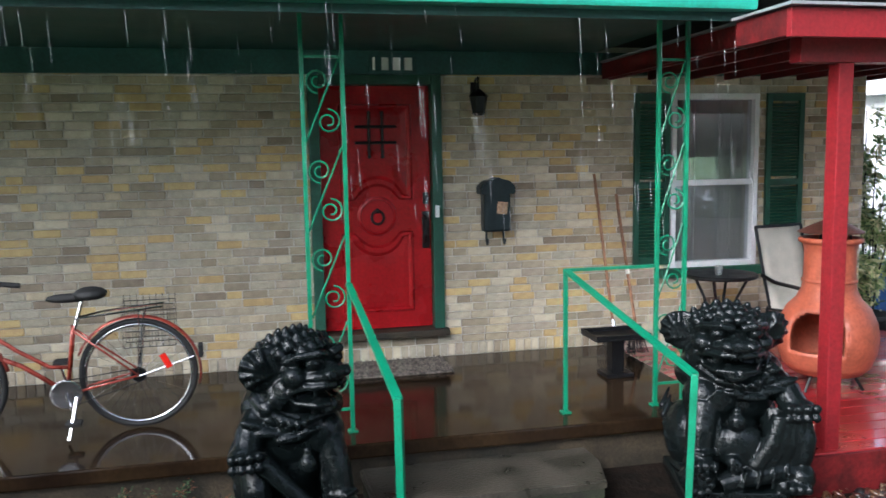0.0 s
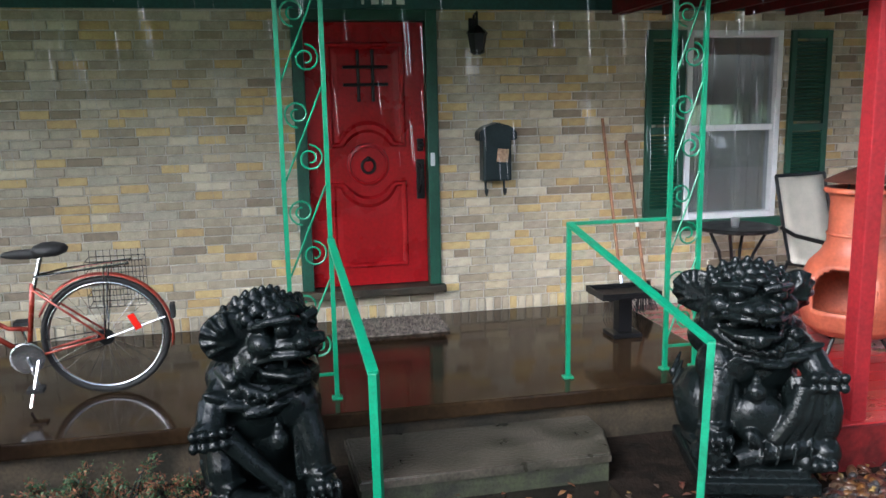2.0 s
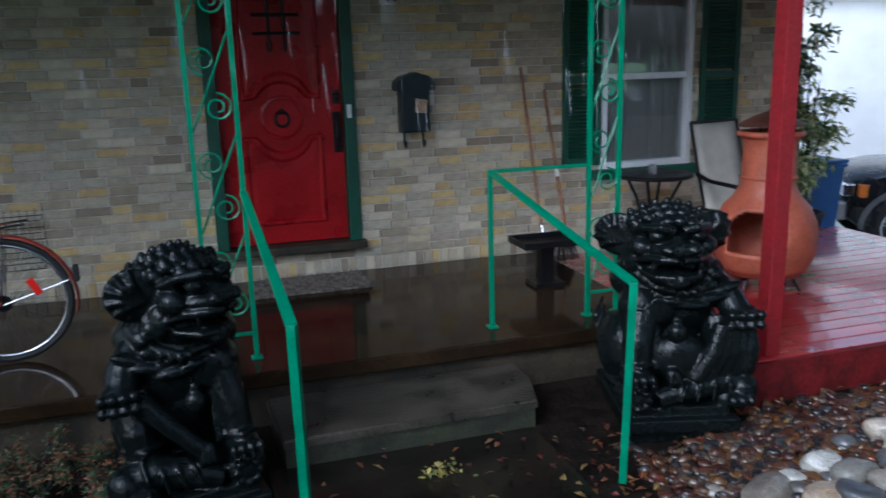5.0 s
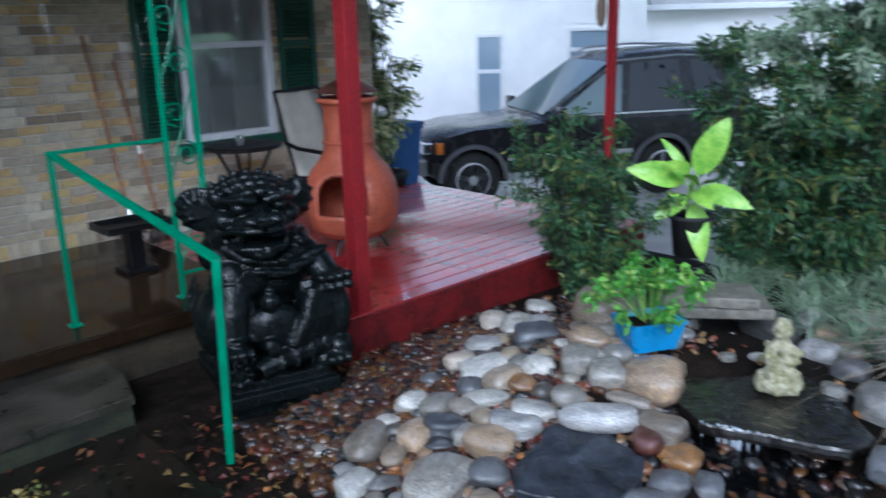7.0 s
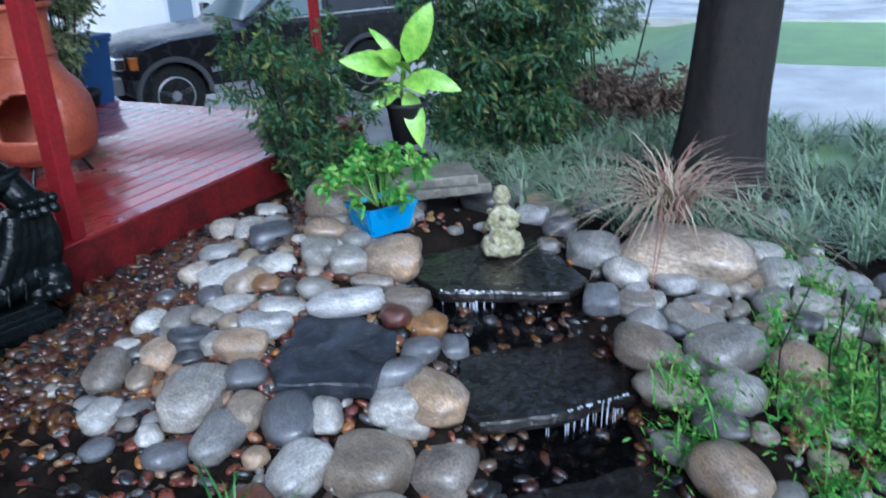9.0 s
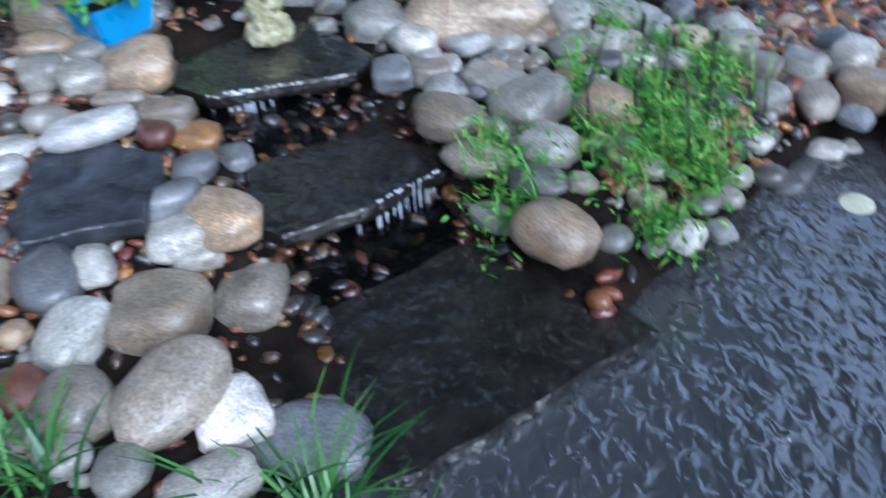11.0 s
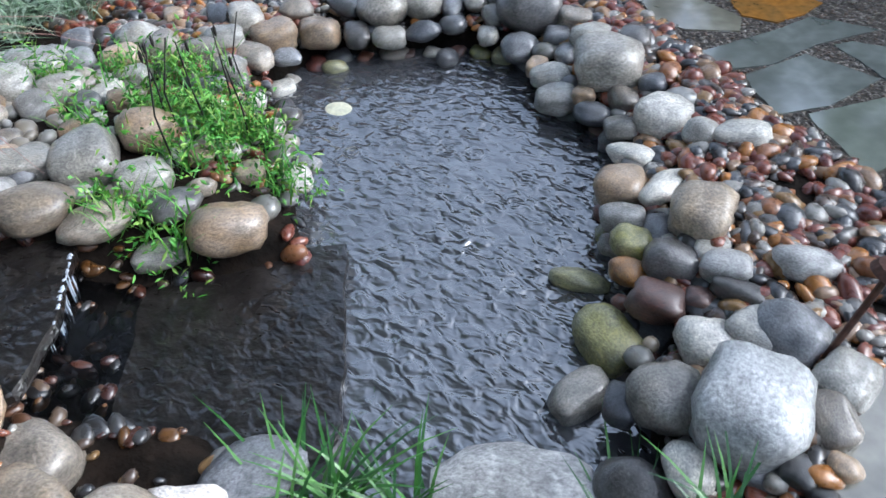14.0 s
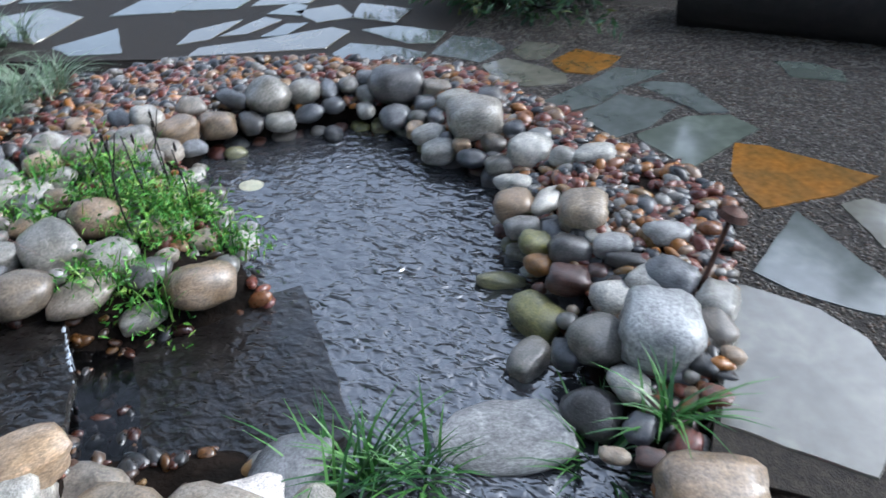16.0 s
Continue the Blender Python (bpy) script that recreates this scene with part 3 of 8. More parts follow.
# ---- porch, steps, deck ----
porch = thing("porch", pose(0, 0, 0), "wet dark brown concrete porch slab", "porch", kind="structure")
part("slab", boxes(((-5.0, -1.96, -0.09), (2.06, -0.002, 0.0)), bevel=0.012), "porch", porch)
part("foundation", boxes(((-5.0, -1.90, -0.6), (2.06, -0.002, -0.092))), "riser", porch, "stained concrete face")
M["mossy_step"] = material("mossy_wet_concrete", (0.070, 0.060, 0.046), 0.35, spec=0.35, var=0.6, scale=5, bump=0.5, bscale=60, color2=(0.030, 0.028, 0.020), rvar=0.25)
front_step = thing("front_step", pose(0, 0, 0), "grey wet concrete step below the porch, worn at the edges", "step", kind="structure")
bm = bmesh.new()
prism(bm, [(-0.40, -1.905), (-0.37, -2.46), (0.30, -2.455), (0.96, -2.44), (1.05, -2.12), (1.04, -1.905)], -0.215, -0.168)
bmesh.ops.bevel(bm, geom=[e for e in bm.edges if e.verts[0].co.z > -0.17 and e.verts[1].co.z > -0.17], offset=0.012, segments=3, affect="EDGES")
part("tread", bm, "mossy_step", front_step)
bm = bmesh.new()
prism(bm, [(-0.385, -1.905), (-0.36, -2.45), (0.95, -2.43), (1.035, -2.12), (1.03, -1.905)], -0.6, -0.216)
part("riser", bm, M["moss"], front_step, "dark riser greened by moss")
tagged(part("path", boxes(((-0.45, -4.2, -0.5), (0.95, -2.43, -0.318)), bevel=0.02), M["wet_path"]), "wet dark concrete path with fallen leaves", "path", kind="structure")

deck = thing("deck", pose(0, 0, 0), "wet glossy red painted timber deck", "deck", kind="structure")
DX0, DX1, DY0, DY1, DZ = 2.065, 5.15, -2.66, -0.005, -0.05
n = 19
wd = (DY1 - DY0) / n
me = None
for i in range(n):
    if me is None:
        ob = part("plank", box(bmesh.new(), (DX0, 0.004, -0.03), (DX1, wd - 0.004, 0.0), 0.004), "deck", deck)
        me = ob.data
    else:
        ob = new("plank", me)
        ob.parent = deck
    ob.location = (0, DY0 + i * wd, DZ)
part("skirt", boxes(((DX0, DY0 - 0.03, -0.34), (DX1, DY0 - 0.002, DZ - 0.005)), ((DX1 + 0.002, DY0 - 0.03, -0.34), (DX1 + 0.03, DY1, DZ - 0.005)), ((DX0 - 0.03, DY0 - 0.03, -0.34), (DX0 - 0.002, -1.97, DZ - 0.005)), bevel=0.004), "red_skirt", deck, "dark red skirt boards")
part("joist", boxes(((DX0, DY0, -0.30), (DX1, DY1, DZ - 0.035))), "soil", deck)

# red pavilion over the deck
pav = thing("deck_canopy", pose(0, 0, 0), "red painted timber canopy on square posts over the deck", "canopy", kind="structure")
for x, y, w, top in ((2.28, -2.58, 0.047, 2.17), (5.05, -2.40, 0.032, 2.17)):
    part("post", boxes(((x - w, y - w, DZ), (x + w, y + w, top)), bevel=0.008), "red", pav)
part("beam", boxes(((1.98, -2.64, 2.17), (6.6, -2.54, 2.31)), bevel=0.006), "red", pav)
part("fascia", boxes(((1.76, -2.86, 2.27), (6.8, -2.82, 2.42)), bevel=0.005), "red", pav)
# shade under the canopy goes into the darker red here
part("end_fascia", boxes(((1.76, -2.82, 2.28), (1.80, -2.36, 2.42)), ((1.92, -2.355, 2.32), (1.96, -0.1, 2.45)), bevel=0.005), "red_skirt", pav, "dark red end board, shade and dirt in its colour")
me = None
for i in range(13):
    if me is None:
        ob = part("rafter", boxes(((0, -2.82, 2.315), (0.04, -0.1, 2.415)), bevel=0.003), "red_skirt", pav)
        me = ob.data
    else:
        ob = new("rafter", me)
        ob.parent = pav
    ob.location = (1.98 + i * 0.36, 0, 0)
part("roof_sheet", boxes(((1.73, -2.9, 2.425), (6.85, -2.36, 2.44)), ((1.91, -2.358, 2.455), (6.85, -0.1, 2.47))), "silver", pav, "pale roof sheet")

# brown oval ornament on an iron hook from the far post
orn = thing("hanging_ornament", pose(4.86, -2.42, 1.62), "brown oval hanging ornament on a dark iron hook", "ornament")
part("hook", tube(bmesh.new(), [(0.16, 0.02, 0.30), (0.10, 0.01, 0.36), (0.0, 0, 0.33), (-0.02, 0, 0.26), (0, 0, 0.13)], 0.007, 6), "iron", orn)
bm = bmesh.new()
ball(bm, (0, 0, 0), (0.055, 0.03, 0.13), None, 3)
part("body", bm, M["wicker"], orn, smooth=True)

# main roof: soffit, fascia, gutter
tagged(part("ceiling", boxes(((WALL_L - 0.6, -2.2, SOFFIT + 0.19), (1.90, 0.0, SOFFIT + 0.23))), "teal"), "dark teal painted porch soffit", "ceiling", kind="structure")
tagged(part("trim", boxes(((WALL_L, -0.045, SOFFIT), (WALL_R, -0.003, SOFFIT + 0.188)), bevel=0.004), "teal"), "dark teal trim board at the wall head", "trim", kind="structure")
roof = thing("roof", pose(0, 0, 0), "low house roof with a green gutter", "roof", kind="structure")
part("fascia", boxes(((WALL_L - 0.6, -2.23, SOFFIT + 0.09), (1.90, -2.201, SOFFIT + 0.24)), bevel=0.004), "teal", roof, "dark teal fascia board")
part("gutter", boxes(((WALL_L - 0.6, -2.35, SOFFIT + 0.135), (1.91, -2.232, SOFFIT + 0.24)), bevel=0.02), "gutter", roof, "green metal gutter")
bm = bmesh.new()
prism(bm, [(-2.32, 2.62), (2.5, 3.6), (7.4, 2.62), (7.4, 2.605), (-2.32, 2.605)], WALL_L - 0.7, 4.9, Matrix(((0, 0, 1, 0), (1, 0, 0, 0), (0, 1, 0, 0), (0, 0, 0, 1))))
part("roof_slope", bm, "bark", roof, "dark shingle roof")


# rainwater falling from the gutter's edge, in short broken strands
M["drip"] = glass_material("falling_water", (0.95, 0.97, 1.0), 0.05, 0.6)
M["drip"].node_tree.nodes["Principled BSDF"].inputs["IOR"].default_value = 1.33
r = random.Random(61)
bm = bmesh.new()
for _ in range(260):
    x, z = r.uniform(WALL_L + 0.5, 1.9), r.uniform(1.35, 2.5)
    ln, y = r.uniform(0.05, 0.22), -2.36 + r.gauss(0, 0.05)
    tube(bm, [(x, y, z), (x + ln * 0.06, y, z - ln)], 0.0008, 4, 0.0005)
tagged(part("falling_drips", bm, "drip"), "thin strands of rainwater falling from the gutter", "rainwater", kind="stuff")

# wrought iron trellis posts
def scroll(bm, cx, cz, r, turn, flip, y=0.0, n=22):
    pts = []
    for i in range(n):
        a = turn + flip * i / n * 1.6 * 2 * math.pi
        q = r * (1 - 0.75 * i / n)
        pts.append((cx + q * math.cos(a), y, cz + q * math.sin(a)))
    tube(bm, pts, 0.006, 5)


def trellis(x, w, label):
    t = thing("trellis_post", pose(x, -1.717, 0), label, "porch post", "wrought iron porch posts")
    for s in (0, w):
        part("post", boxes(((s - 0.013, -0.013, 0), (s + 0.013, 0.013, SOFFIT + 0.19)), ((s - 0.03, -0.03, 0), (s + 0.03, 0.03, 0.012)), bevel=0.002), "rail", t)
    for z in (0.14, 2.28):
        part("crossbar", boxes(((0.013, -0.008, z), (w - 0.013, 0.008, z + 0.016))), "rail", t)
    for k in range(4):
        z = 0.20 + k * 0.53
        bm = bmesh.new()
        tube(bm, [(0.013 + (w - 0.026) * u, 0, z + 0.5 * u) for u in (0, 0.15, 0.3, 0.5, 0.7, 0.85, 1)], 0.006, 5)
        scroll(bm, w * 0.62, z + 0.12, 0.075, math.pi * 0.5, -1)
        scroll(bm, w * 0.38, z + 0.36, 0.075, math.pi * 1.5, -1)
        part("scroll", bm, "rail", t)


trellis(-0.655, 0.238, "mint green wrought iron scroll post beside the steps")
trellis(1.62, 0.20, "mint green wrought iron scroll post at the porch end")


def bar(bm, a, b, w, h):
    """A rectangular bar from a to b."""
    a, b = Vector(a), Vector(b)
    d = b - a
    q = d.to_track_quat("Y", "Z").to_matrix().to_4x4()
    box(bm, (-w / 2, 0, -h / 2), (w / 2, d.length, h / 2), 0.003, Matrix.Translation(a) @ q)
    return bm


def handrail(name, foot_end, top, knee_top, newel_base, label, extra=None):
    t = thing(name, pose(0, 0, 0), label, "handrail", "stair handrails")
    part("rail", bar(bmesh.new(), top, knee_top, 0.04, 0.022), "rail", t)
    part("newel", bar(bmesh.new(), newel_base, (knee_top[0], knee_top[1], knee_top[2] + 0.005), 0.034, 0.034), "rail", t)
    if extra:
        part("upper_post", bar(bmesh.new(), foot_end, (top[0], top[1], top[2]), 0.026, 0.026), "rail", t)
        part("base_plate", boxes(((foot_end[0] - 0.03, foot_end[1] - 0.03, 0), (foot_end[0] + 0.03, foot_end[1] + 0.03, 0.012))), "rail", t)
        part("level_rail", bar(bmesh.new(), top, extra, 0.03, 0.02), "rail", t)


handrail("stair_handrail", None, (-0.417, -1.735, 0.93), (-0.38, -3.381, 0.70), (-0.37, -3.36, -0.33), "mint green metal handrail beside the steps, wet with rain")
handrail("stair_handrail", (0.982, -1.717, 0.0), (0.982, -1.717, 0.95), (1.108, -3.125, 0.625), (1.085, -3.11, -0.33), "mint green metal handrail with a level upper rail", (1.607, -1.717, 0.95))


# ---- guardian lions ----
def lion(m, label, look_turn, s, size):
    """A seated guardian lion on a stepped plinth, one mesh; it faces -y, its raised fist on the side of -s."""
    bm = bmesh.new()

    def e(c, r, rx=0, ry=0, rz=0, sub=3):
        ball(bm, (s * c[0], c[1], c[2]), r, pose(0, 0, 0, rx, s * ry, s * rz), sub)

    def rope(pts, r0, r1=None, n=10):
        tube(bm, [(s * x, y, z) for x, y, z in pts], r0, n, r1)

    def paw(c, w, toes=4):
        e(c, (w, w * 1.2, w * 0.7))
        for j in range(toes):
            x = (j - (toes - 1) / 2) * w * 0.52
            e((c[0] + x, c[1] - w * 0.95, c[2] + w * 0.05), (w * 0.25, w * 0.42, w * 0.42))
            e((c[0] + x, c[1] - w * 1.25, c[2] - w * 0.38), (w * 0.13, w * 0.18, w * 0.34), 15)

    # rock and a small crouched cub along the front
    e((0, 0.04, 0.25), (0.27, 0.28, 0.07))
    rope([(-0.28, -0.20, 0.30), (-0.16, -0.23, 0.33), (-0.02, -0.25, 0.30), (0.10, -0.26, 0.26)], 0.078, 0.055, 12)
    e((-0.29, -0.22, 0.29), (0.075, 0.085, 0.085))
    e((-0.24, -0.27, 0.25), (0.09, 0.05, 0.045), 0, 0, 15)
    for j in range(3):
        e((-0.31 + j * 0.04, -0.30, 0.25), (0.018, 0.03, 0.03))
    for j in range(4):
        rope([(-0.22 + j * 0.06, -0.24, 0.40 - j * 0.01), (-0.21 + j * 0.065, -0.31, 0.34), (-0.20 + j * 0.07, -0.32, 0.26)], 0.012, 0.008, 6)
    e((0.20, -0.25, 0.29), (0.095, 0.085, 0.085))
    for j in range(8):
        a = j * math.pi / 4
        e((0.20 + 0.05 * math.cos(a), -0.325, 0.28 + 0.05 * math.sin(a)), (0.018, 0.014, 0.018))
    # hind body, haunches with flame-like fur
    e((0, 0.11, 0.50), (0.21, 0.20, 0.30), -6)
    for k in (-1, 1):
        e((k * 0.20, 0.10, 0.42), (0.10, 0.19, 0.19), 8)
        for j in range(4):
            rope([(k * (0.26 - 0.01 * j), 0.02 + j * 0.05, 0.34 + j * 0.03), (k * 0.29, 0.06 + j * 0.05, 0.43 + j * 0.04), (k * 0.24, 0.12 + j * 0.05, 0.55 + j * 0.03)], 0.032, 0.008, 8)
    # chest, belly and the shins of the hind legs
    e((0, -0.03, 0.72), (0.22, 0.18, 0.21))
    e((-0.06, 0.0, 0.84), (0.20, 0.17, 0.13))
    e((0.10, 0.0, 0.82), (0.17, 0.16, 0.13))
    e((0, -0.06, 0.56), (0.13, 0.12, 0.16))
    rope([(-0.21, -0.08, 0.62), (-0.215, -0.15, 0.48), (-0.20, -0.16, 0.33)], 0.085, 0.070, 12)
    rope([(-0.285, -0.17, 0.425), (-0.20, -0.235, 0.42), (-0.13, -0.18, 0.425)], 0.016, 0.016, 8)
    # straight fore leg with a cuff, its paw on the ball
    e((0.15, -0.10, 0.70), (0.10, 0.11, 0.13))
    rope([(0.15, -0.15, 0.68), (0.18, -0.20, 0.54), (0.195, -0.23, 0.40)], 0.082, 0.066, 14)
    rope([(0.125, -0.24, 0.435), (0.19, -0.305, 0.44), (0.26, -0.24, 0.435)], 0.020, 0.020, 8)
    paw((0.20, -0.26, 0.385), 0.074)
    # raised fist with two rows of knuckles, arm and diagonal ribbon
    rope([(-0.16, -0.05, 0.82), (-0.24, -0.13, 0.74), (-0.27, -0.20, 0.67)], 0.085, 0.065, 12)
    e((-0.28, -0.21, 0.665), (0.082, 0.07, 0.062))
    for j in range(4):
        for q in range(2):
            e((-0.345 + j * 0.043, -0.265 - 0.012 * (1 - abs(j - 1.5) / 1.5), 0.685 - q * 0.052), (0.022, 0.026, 0.025))
    if s > 0:
        rope([(-0.20, -0.22, 0.64), (-0.09, -0.26, 0.52), (0.03, -0.29, 0.40)], 0.050, 0.036, 16)
    else:
        # on this one a folded drape hangs from the fist to the cub
        for j in range(5):
            rope([(-0.30 + j * 0.03, -0.20 - j * 0.012, 0.64), (-0.32 + j * 0.045, -0.22 - j * 0.012, 0.50), (-0.30 + j * 0.06, -0.20 - j * 0.015, 0.36)], 0.040, 0.050, 10)
        e((-0.30, -0.18, 0.46), (0.07, 0.10, 0.15))
        e((0.0, -0.22, 0.46), (0.12, 0.07, 0.13))
    e((0.04, -0.295, 0.385), (0.038, 0.034, 0.055), 10, 20)
    for j in range(3):
        rope([(0.02 + j * 0.02, -0.32, 0.40), (0.015 + j * 0.025, -0.335, 0.355)], 0.010, 0.006, 6)
    # collar with a rosette, leaf-shaped tufts, plate and bell
    rope([(-0.20, -0.06, 0.90), (-0.15, -0.17, 0.845), (-0.02, -0.225, 0.80), (0.10, -0.20, 0.82), (0.18, -0.10, 0.88)], 0.026, 0.026, 8)
    for j in range(9):
        u = j / 8
        e((-0.17 + 0.30 * u, -0.155 - 0.09 * math.sin(math.pi * u), 0.85 - 0.055 * math.sin(math.pi * u)), (0.012, 0.014, 0.02))
    e((-0.155, -0.175, 0.875), (0.042, 0.025, 0.042))
    e((-0.155, -0.198, 0.875), (0.02, 0.015, 0.02))
    for j, (x, z, t) in enumerate(((-0.19, 0.79, 20), (-0.12, 0.755, 8), (-0.03, 0.735, -6))):
        e((x, -0.165 - 0.022 * j, z), (0.105, 0.035, 0.028), 0, t, 0)
        e((x + 0.06, -0.185 - 0.022 * j, z + 0.022), (0.05, 0.02, 0.018), 0, t, 0)
    e((0.085, -0.215, 0.71), (0.062, 0.014, 0.075), 8, 18)
    e((0.02, -0.25, 0.605), (0.046, 0.042, 0.05))
    e((0.02, -0.245, 0.66), (0.022, 0.02, 0.03))
    rope([(0.10, -0.20, 0.62), (0.10, -0.235, 0.50), (0.105, -0.25, 0.41)], 0.022, 0.016, 8)
    # head
    hm = Matrix.Translation((s * 0.03, -0.08, 1.0)) @ pose(0, 0, 0, 4, 0, look_turn)

    def h(c, r, rx=0, ry=0, rz=0, sub=2):
        t = hm @ pose(*c, rx, ry, rz)
        ball(bm, t.translation, r, t.to_3x3().to_4x4(), sub)

    def hrope(pts, r0, r1=None, n=8):
        tube(bm, [hm @ Vector(p) for p in pts], r0, n, r1)

    h((0, 0.05, 0.02), (0.175, 0.17, 0.155))
    h((0, -0.02, -0.10), (0.15, 0.12, 0.09))
    h((0, -0.14, 0.035), (0.125, 0.12, 0.055))
    h((0, -0.235, 0.055), (0.085, 0.045, 0.042))
    h((0, -0.12, -0.105), (0.105, 0.12, 0.030), 6)
    h((0, -0.205, -0.12), (0.06, 0.04, 0.035))
    h((0, -0.14, -0.075), (0.055, 0.09, 0.014), 8)
    h((0, -0.17, 0.085), (0.035, 0.07, 0.030))
    for k in (-1, 1):
        h((k * 0.055, -0.255, 0.060), (0.036, 0.030, 0.030))
        h((k * 0.052, -0.283, 0.058), (0.012, 0.010, 0.011), sub=1)
        h((k * 0.085, -0.165, 0.105), (0.040, 0.036, 0.036))
        h((k * 0.086, -0.195, 0.106), (0.018, 0.014, 0.018), sub=1)
        hrope([(k * 0.02, -0.19, 0.135), (k * 0.075, -0.20, 0.155), (k * 0.14, -0.13, 0.14), (k * 0.17, -0.05, 0.10)], 0.026, 0.016)
        # lips curl round the open mouth
        hrope([(k * 0.01, -0.255, 0.005), (k * 0.075, -0.235, 0.005), (k * 0.125, -0.16, -0.005), (k * 0.150, -0.07, -0.045), (k * 0.125, -0.09, -0.095), (k * 0.085, -0.20, -0.095), (k * 0.01, -0.225, -0.095)], 0.017, 0.017)
        h((k * 0.135, -0.09, 0.035), (0.06, 0.07, 0.055))
        h((k * 0.155, -0.01, -0.06), (0.035, 0.07, 0.075))
        for j in range(5):
            h((k * (0.012 + 0.022 * j), -0.235 + 0.010 * j, -0.018), (0.010, 0.009, 0.016), sub=1)
            h((k * (0.012 + 0.019 * j), -0.215 + 0.010 * j, -0.080), (0.008, 0.008, 0.012), sub=1)
        h((k * 0.098, -0.20, -0.030), (0.013, 0.012, 0.034), sub=1)
        # cupped fan ear with ribs
        em = hm @ pose(k * 0.205, 0.045, 0.055, 0, -k * 18, k * 32)
        ball(bm, em.translation, (0.125, 0.026, 0.115), em.to_3x3().to_4x4(), 3)
        for j in range(5):
            a = math.radians(-62 + 31 * j)
            tube(bm, [em @ Vector((-k * 0.05, -0.012, -0.01)), em @ Vector((k * 0.06 * math.cos(a), -0.034, 0.055 * math.sin(a))), em @ Vector((k * 0.118 * math.cos(a), -0.006, 0.108 * math.sin(a)))], 0.012, 8, 0.018)
        # locks below the ear and down the nape
        for j in range(4):
            hrope([(k * (0.17 - 0.012 * j), 0.03 + j * 0.03, -0.03 - j * 0.03), (k * (0.19 - 0.012 * j), -0.01 + j * 0.03, -0.09 - j * 0.035), (k * (0.16 - 0.02 * j), -0.04 + j * 0.03, -0.13 - j * 0.035)], 0.030, 0.010)
    # mane: rising rows of pointed curls over the brow and crown
    for num, q, y, z, tall in ((6, 0.155, -0.105, 0.160, 0.020), (7, 0.172, -0.035, 0.185, 0.034), (7, 0.165, 0.045, 0.195, 0.040), (6, 0.150, 0.120, 0.170, 0.036), (5, 0.125, 0.185, 0.120, 0.03)):
        for j in range(num):
            u = (j + 0.5) / num * 2 - 1
            c = Vector((q * u, y + 0.035 * u * u, z - 0.075 * u * u))
            h(c, (0.036, 0.040, 0.032))
            hrope([c + Vector((0, 0.006, 0.0)), c + Vector((0.016 * u, 0.004, 0.028)), c + Vector((0.022 * u, -0.004, 0.018 + tall * 0.7))], 0.028, 0.010)
    for i in range(9):
        a = math.pi * (i + 0.5) / 9
        for j in range(3):
            rope([(0.185 * math.cos(a), 0.05 + 0.12 * math.sin(a), 1.02 - 0.10 * j), (0.205 * math.cos(a), 0.06 + 0.14 * math.sin(a), 0.96 - 0.10 * j), (0.185 * math.cos(a), 0.05 + 0.13 * math.sin(a), 0.90 - 0.10 * j)], 0.034, 0.012, 8)
    bmesh.ops.transform(bm, matrix=Matrix.Translation((0, 0, 0.215)) @ Matrix.Diagonal((*size, 1)) @ Matrix.Translation((0, 0, -0.215)), verts=bm.verts[:])
    # stepped plinth
    box(bm, (-0.25, -0.32, 0.0), (0.25, 0.34, 0.12))
    box(bm, (-0.285, -0.355, 0.105), (0.285, 0.375, 0.175))
    box(bm, (-0.245, -0.31, 0.165), (0.245, 0.33, 0.225))
    bmesh.ops.recalc_face_normals(bm, faces=bm.faces[:])
    ob = part("guardian_lion_statue", bm, "lion", None, smooth=True)
    rm = ob.modifiers.new("blend", "REMESH")
    rm.mode, rm.voxel_size, rm.use_smooth_shade = "VOXEL", 0.0065, True
    sm = ob.modifiers.new("polish", "SMOOTH")
    sm.factor, sm.iterations = 0.5, 3
    ob.matrix_basis = m
    return tagged(ob, label, "statue", "guardian lion statues")


lion(pose(1.64, -2.56, -0.36, 0, 0, -16), "glossy black stone guardian lion on a plinth, wet", -2, -1, (1.12, 1.05, 1.0))
lion(pose(-0.80, -2.55, -0.38, 0, 0, 10), "glossy black stone guardian lion with head turned aside, wet", 34, 1, (0.98, 1.0, 1.02))


# ---- river cobbles: x, y, length, depth, turn, tone ----
COBBLES_A = [(3.23, -7.2, 0.18, 0.2, 229, 0), (3.39, -7.15, 0.12, 0.19, 231, 3), (3.04, -7.21, 0.22, 0.21, 238, 2), (2.89, -7.4, 0.23, 0.21, 214, 2),
    (3.12, -7.47, 0.18, 0.16, 226, 0), (2.95, -7.67, 0.25, 0.14, 167, 3), (2.74, -7.76, 0.3, 0.34, 219, 0), (2.57, -7.91, 0.22, 0.21, 246, 0),
    (2.45, -8.02, 0.25, 0.11, 302, 0), (2.34, -8.09, 0.14, 0.16, 213, 0), (2.74, -7.53, 0.14, 0.17, 221, 3), (2.59, -7.62, 0.17, 0.14, 219, 0),
    (2.45, -7.75, 0.2, 0.14, 231, 3), (2.3, -7.75, 0.12, 0.15, 215, 0), (2.78, -7.36, 0.14, 0.1, 224, 8), (3.0, -7.01, 0.21, 0.15, 179, 0),
]
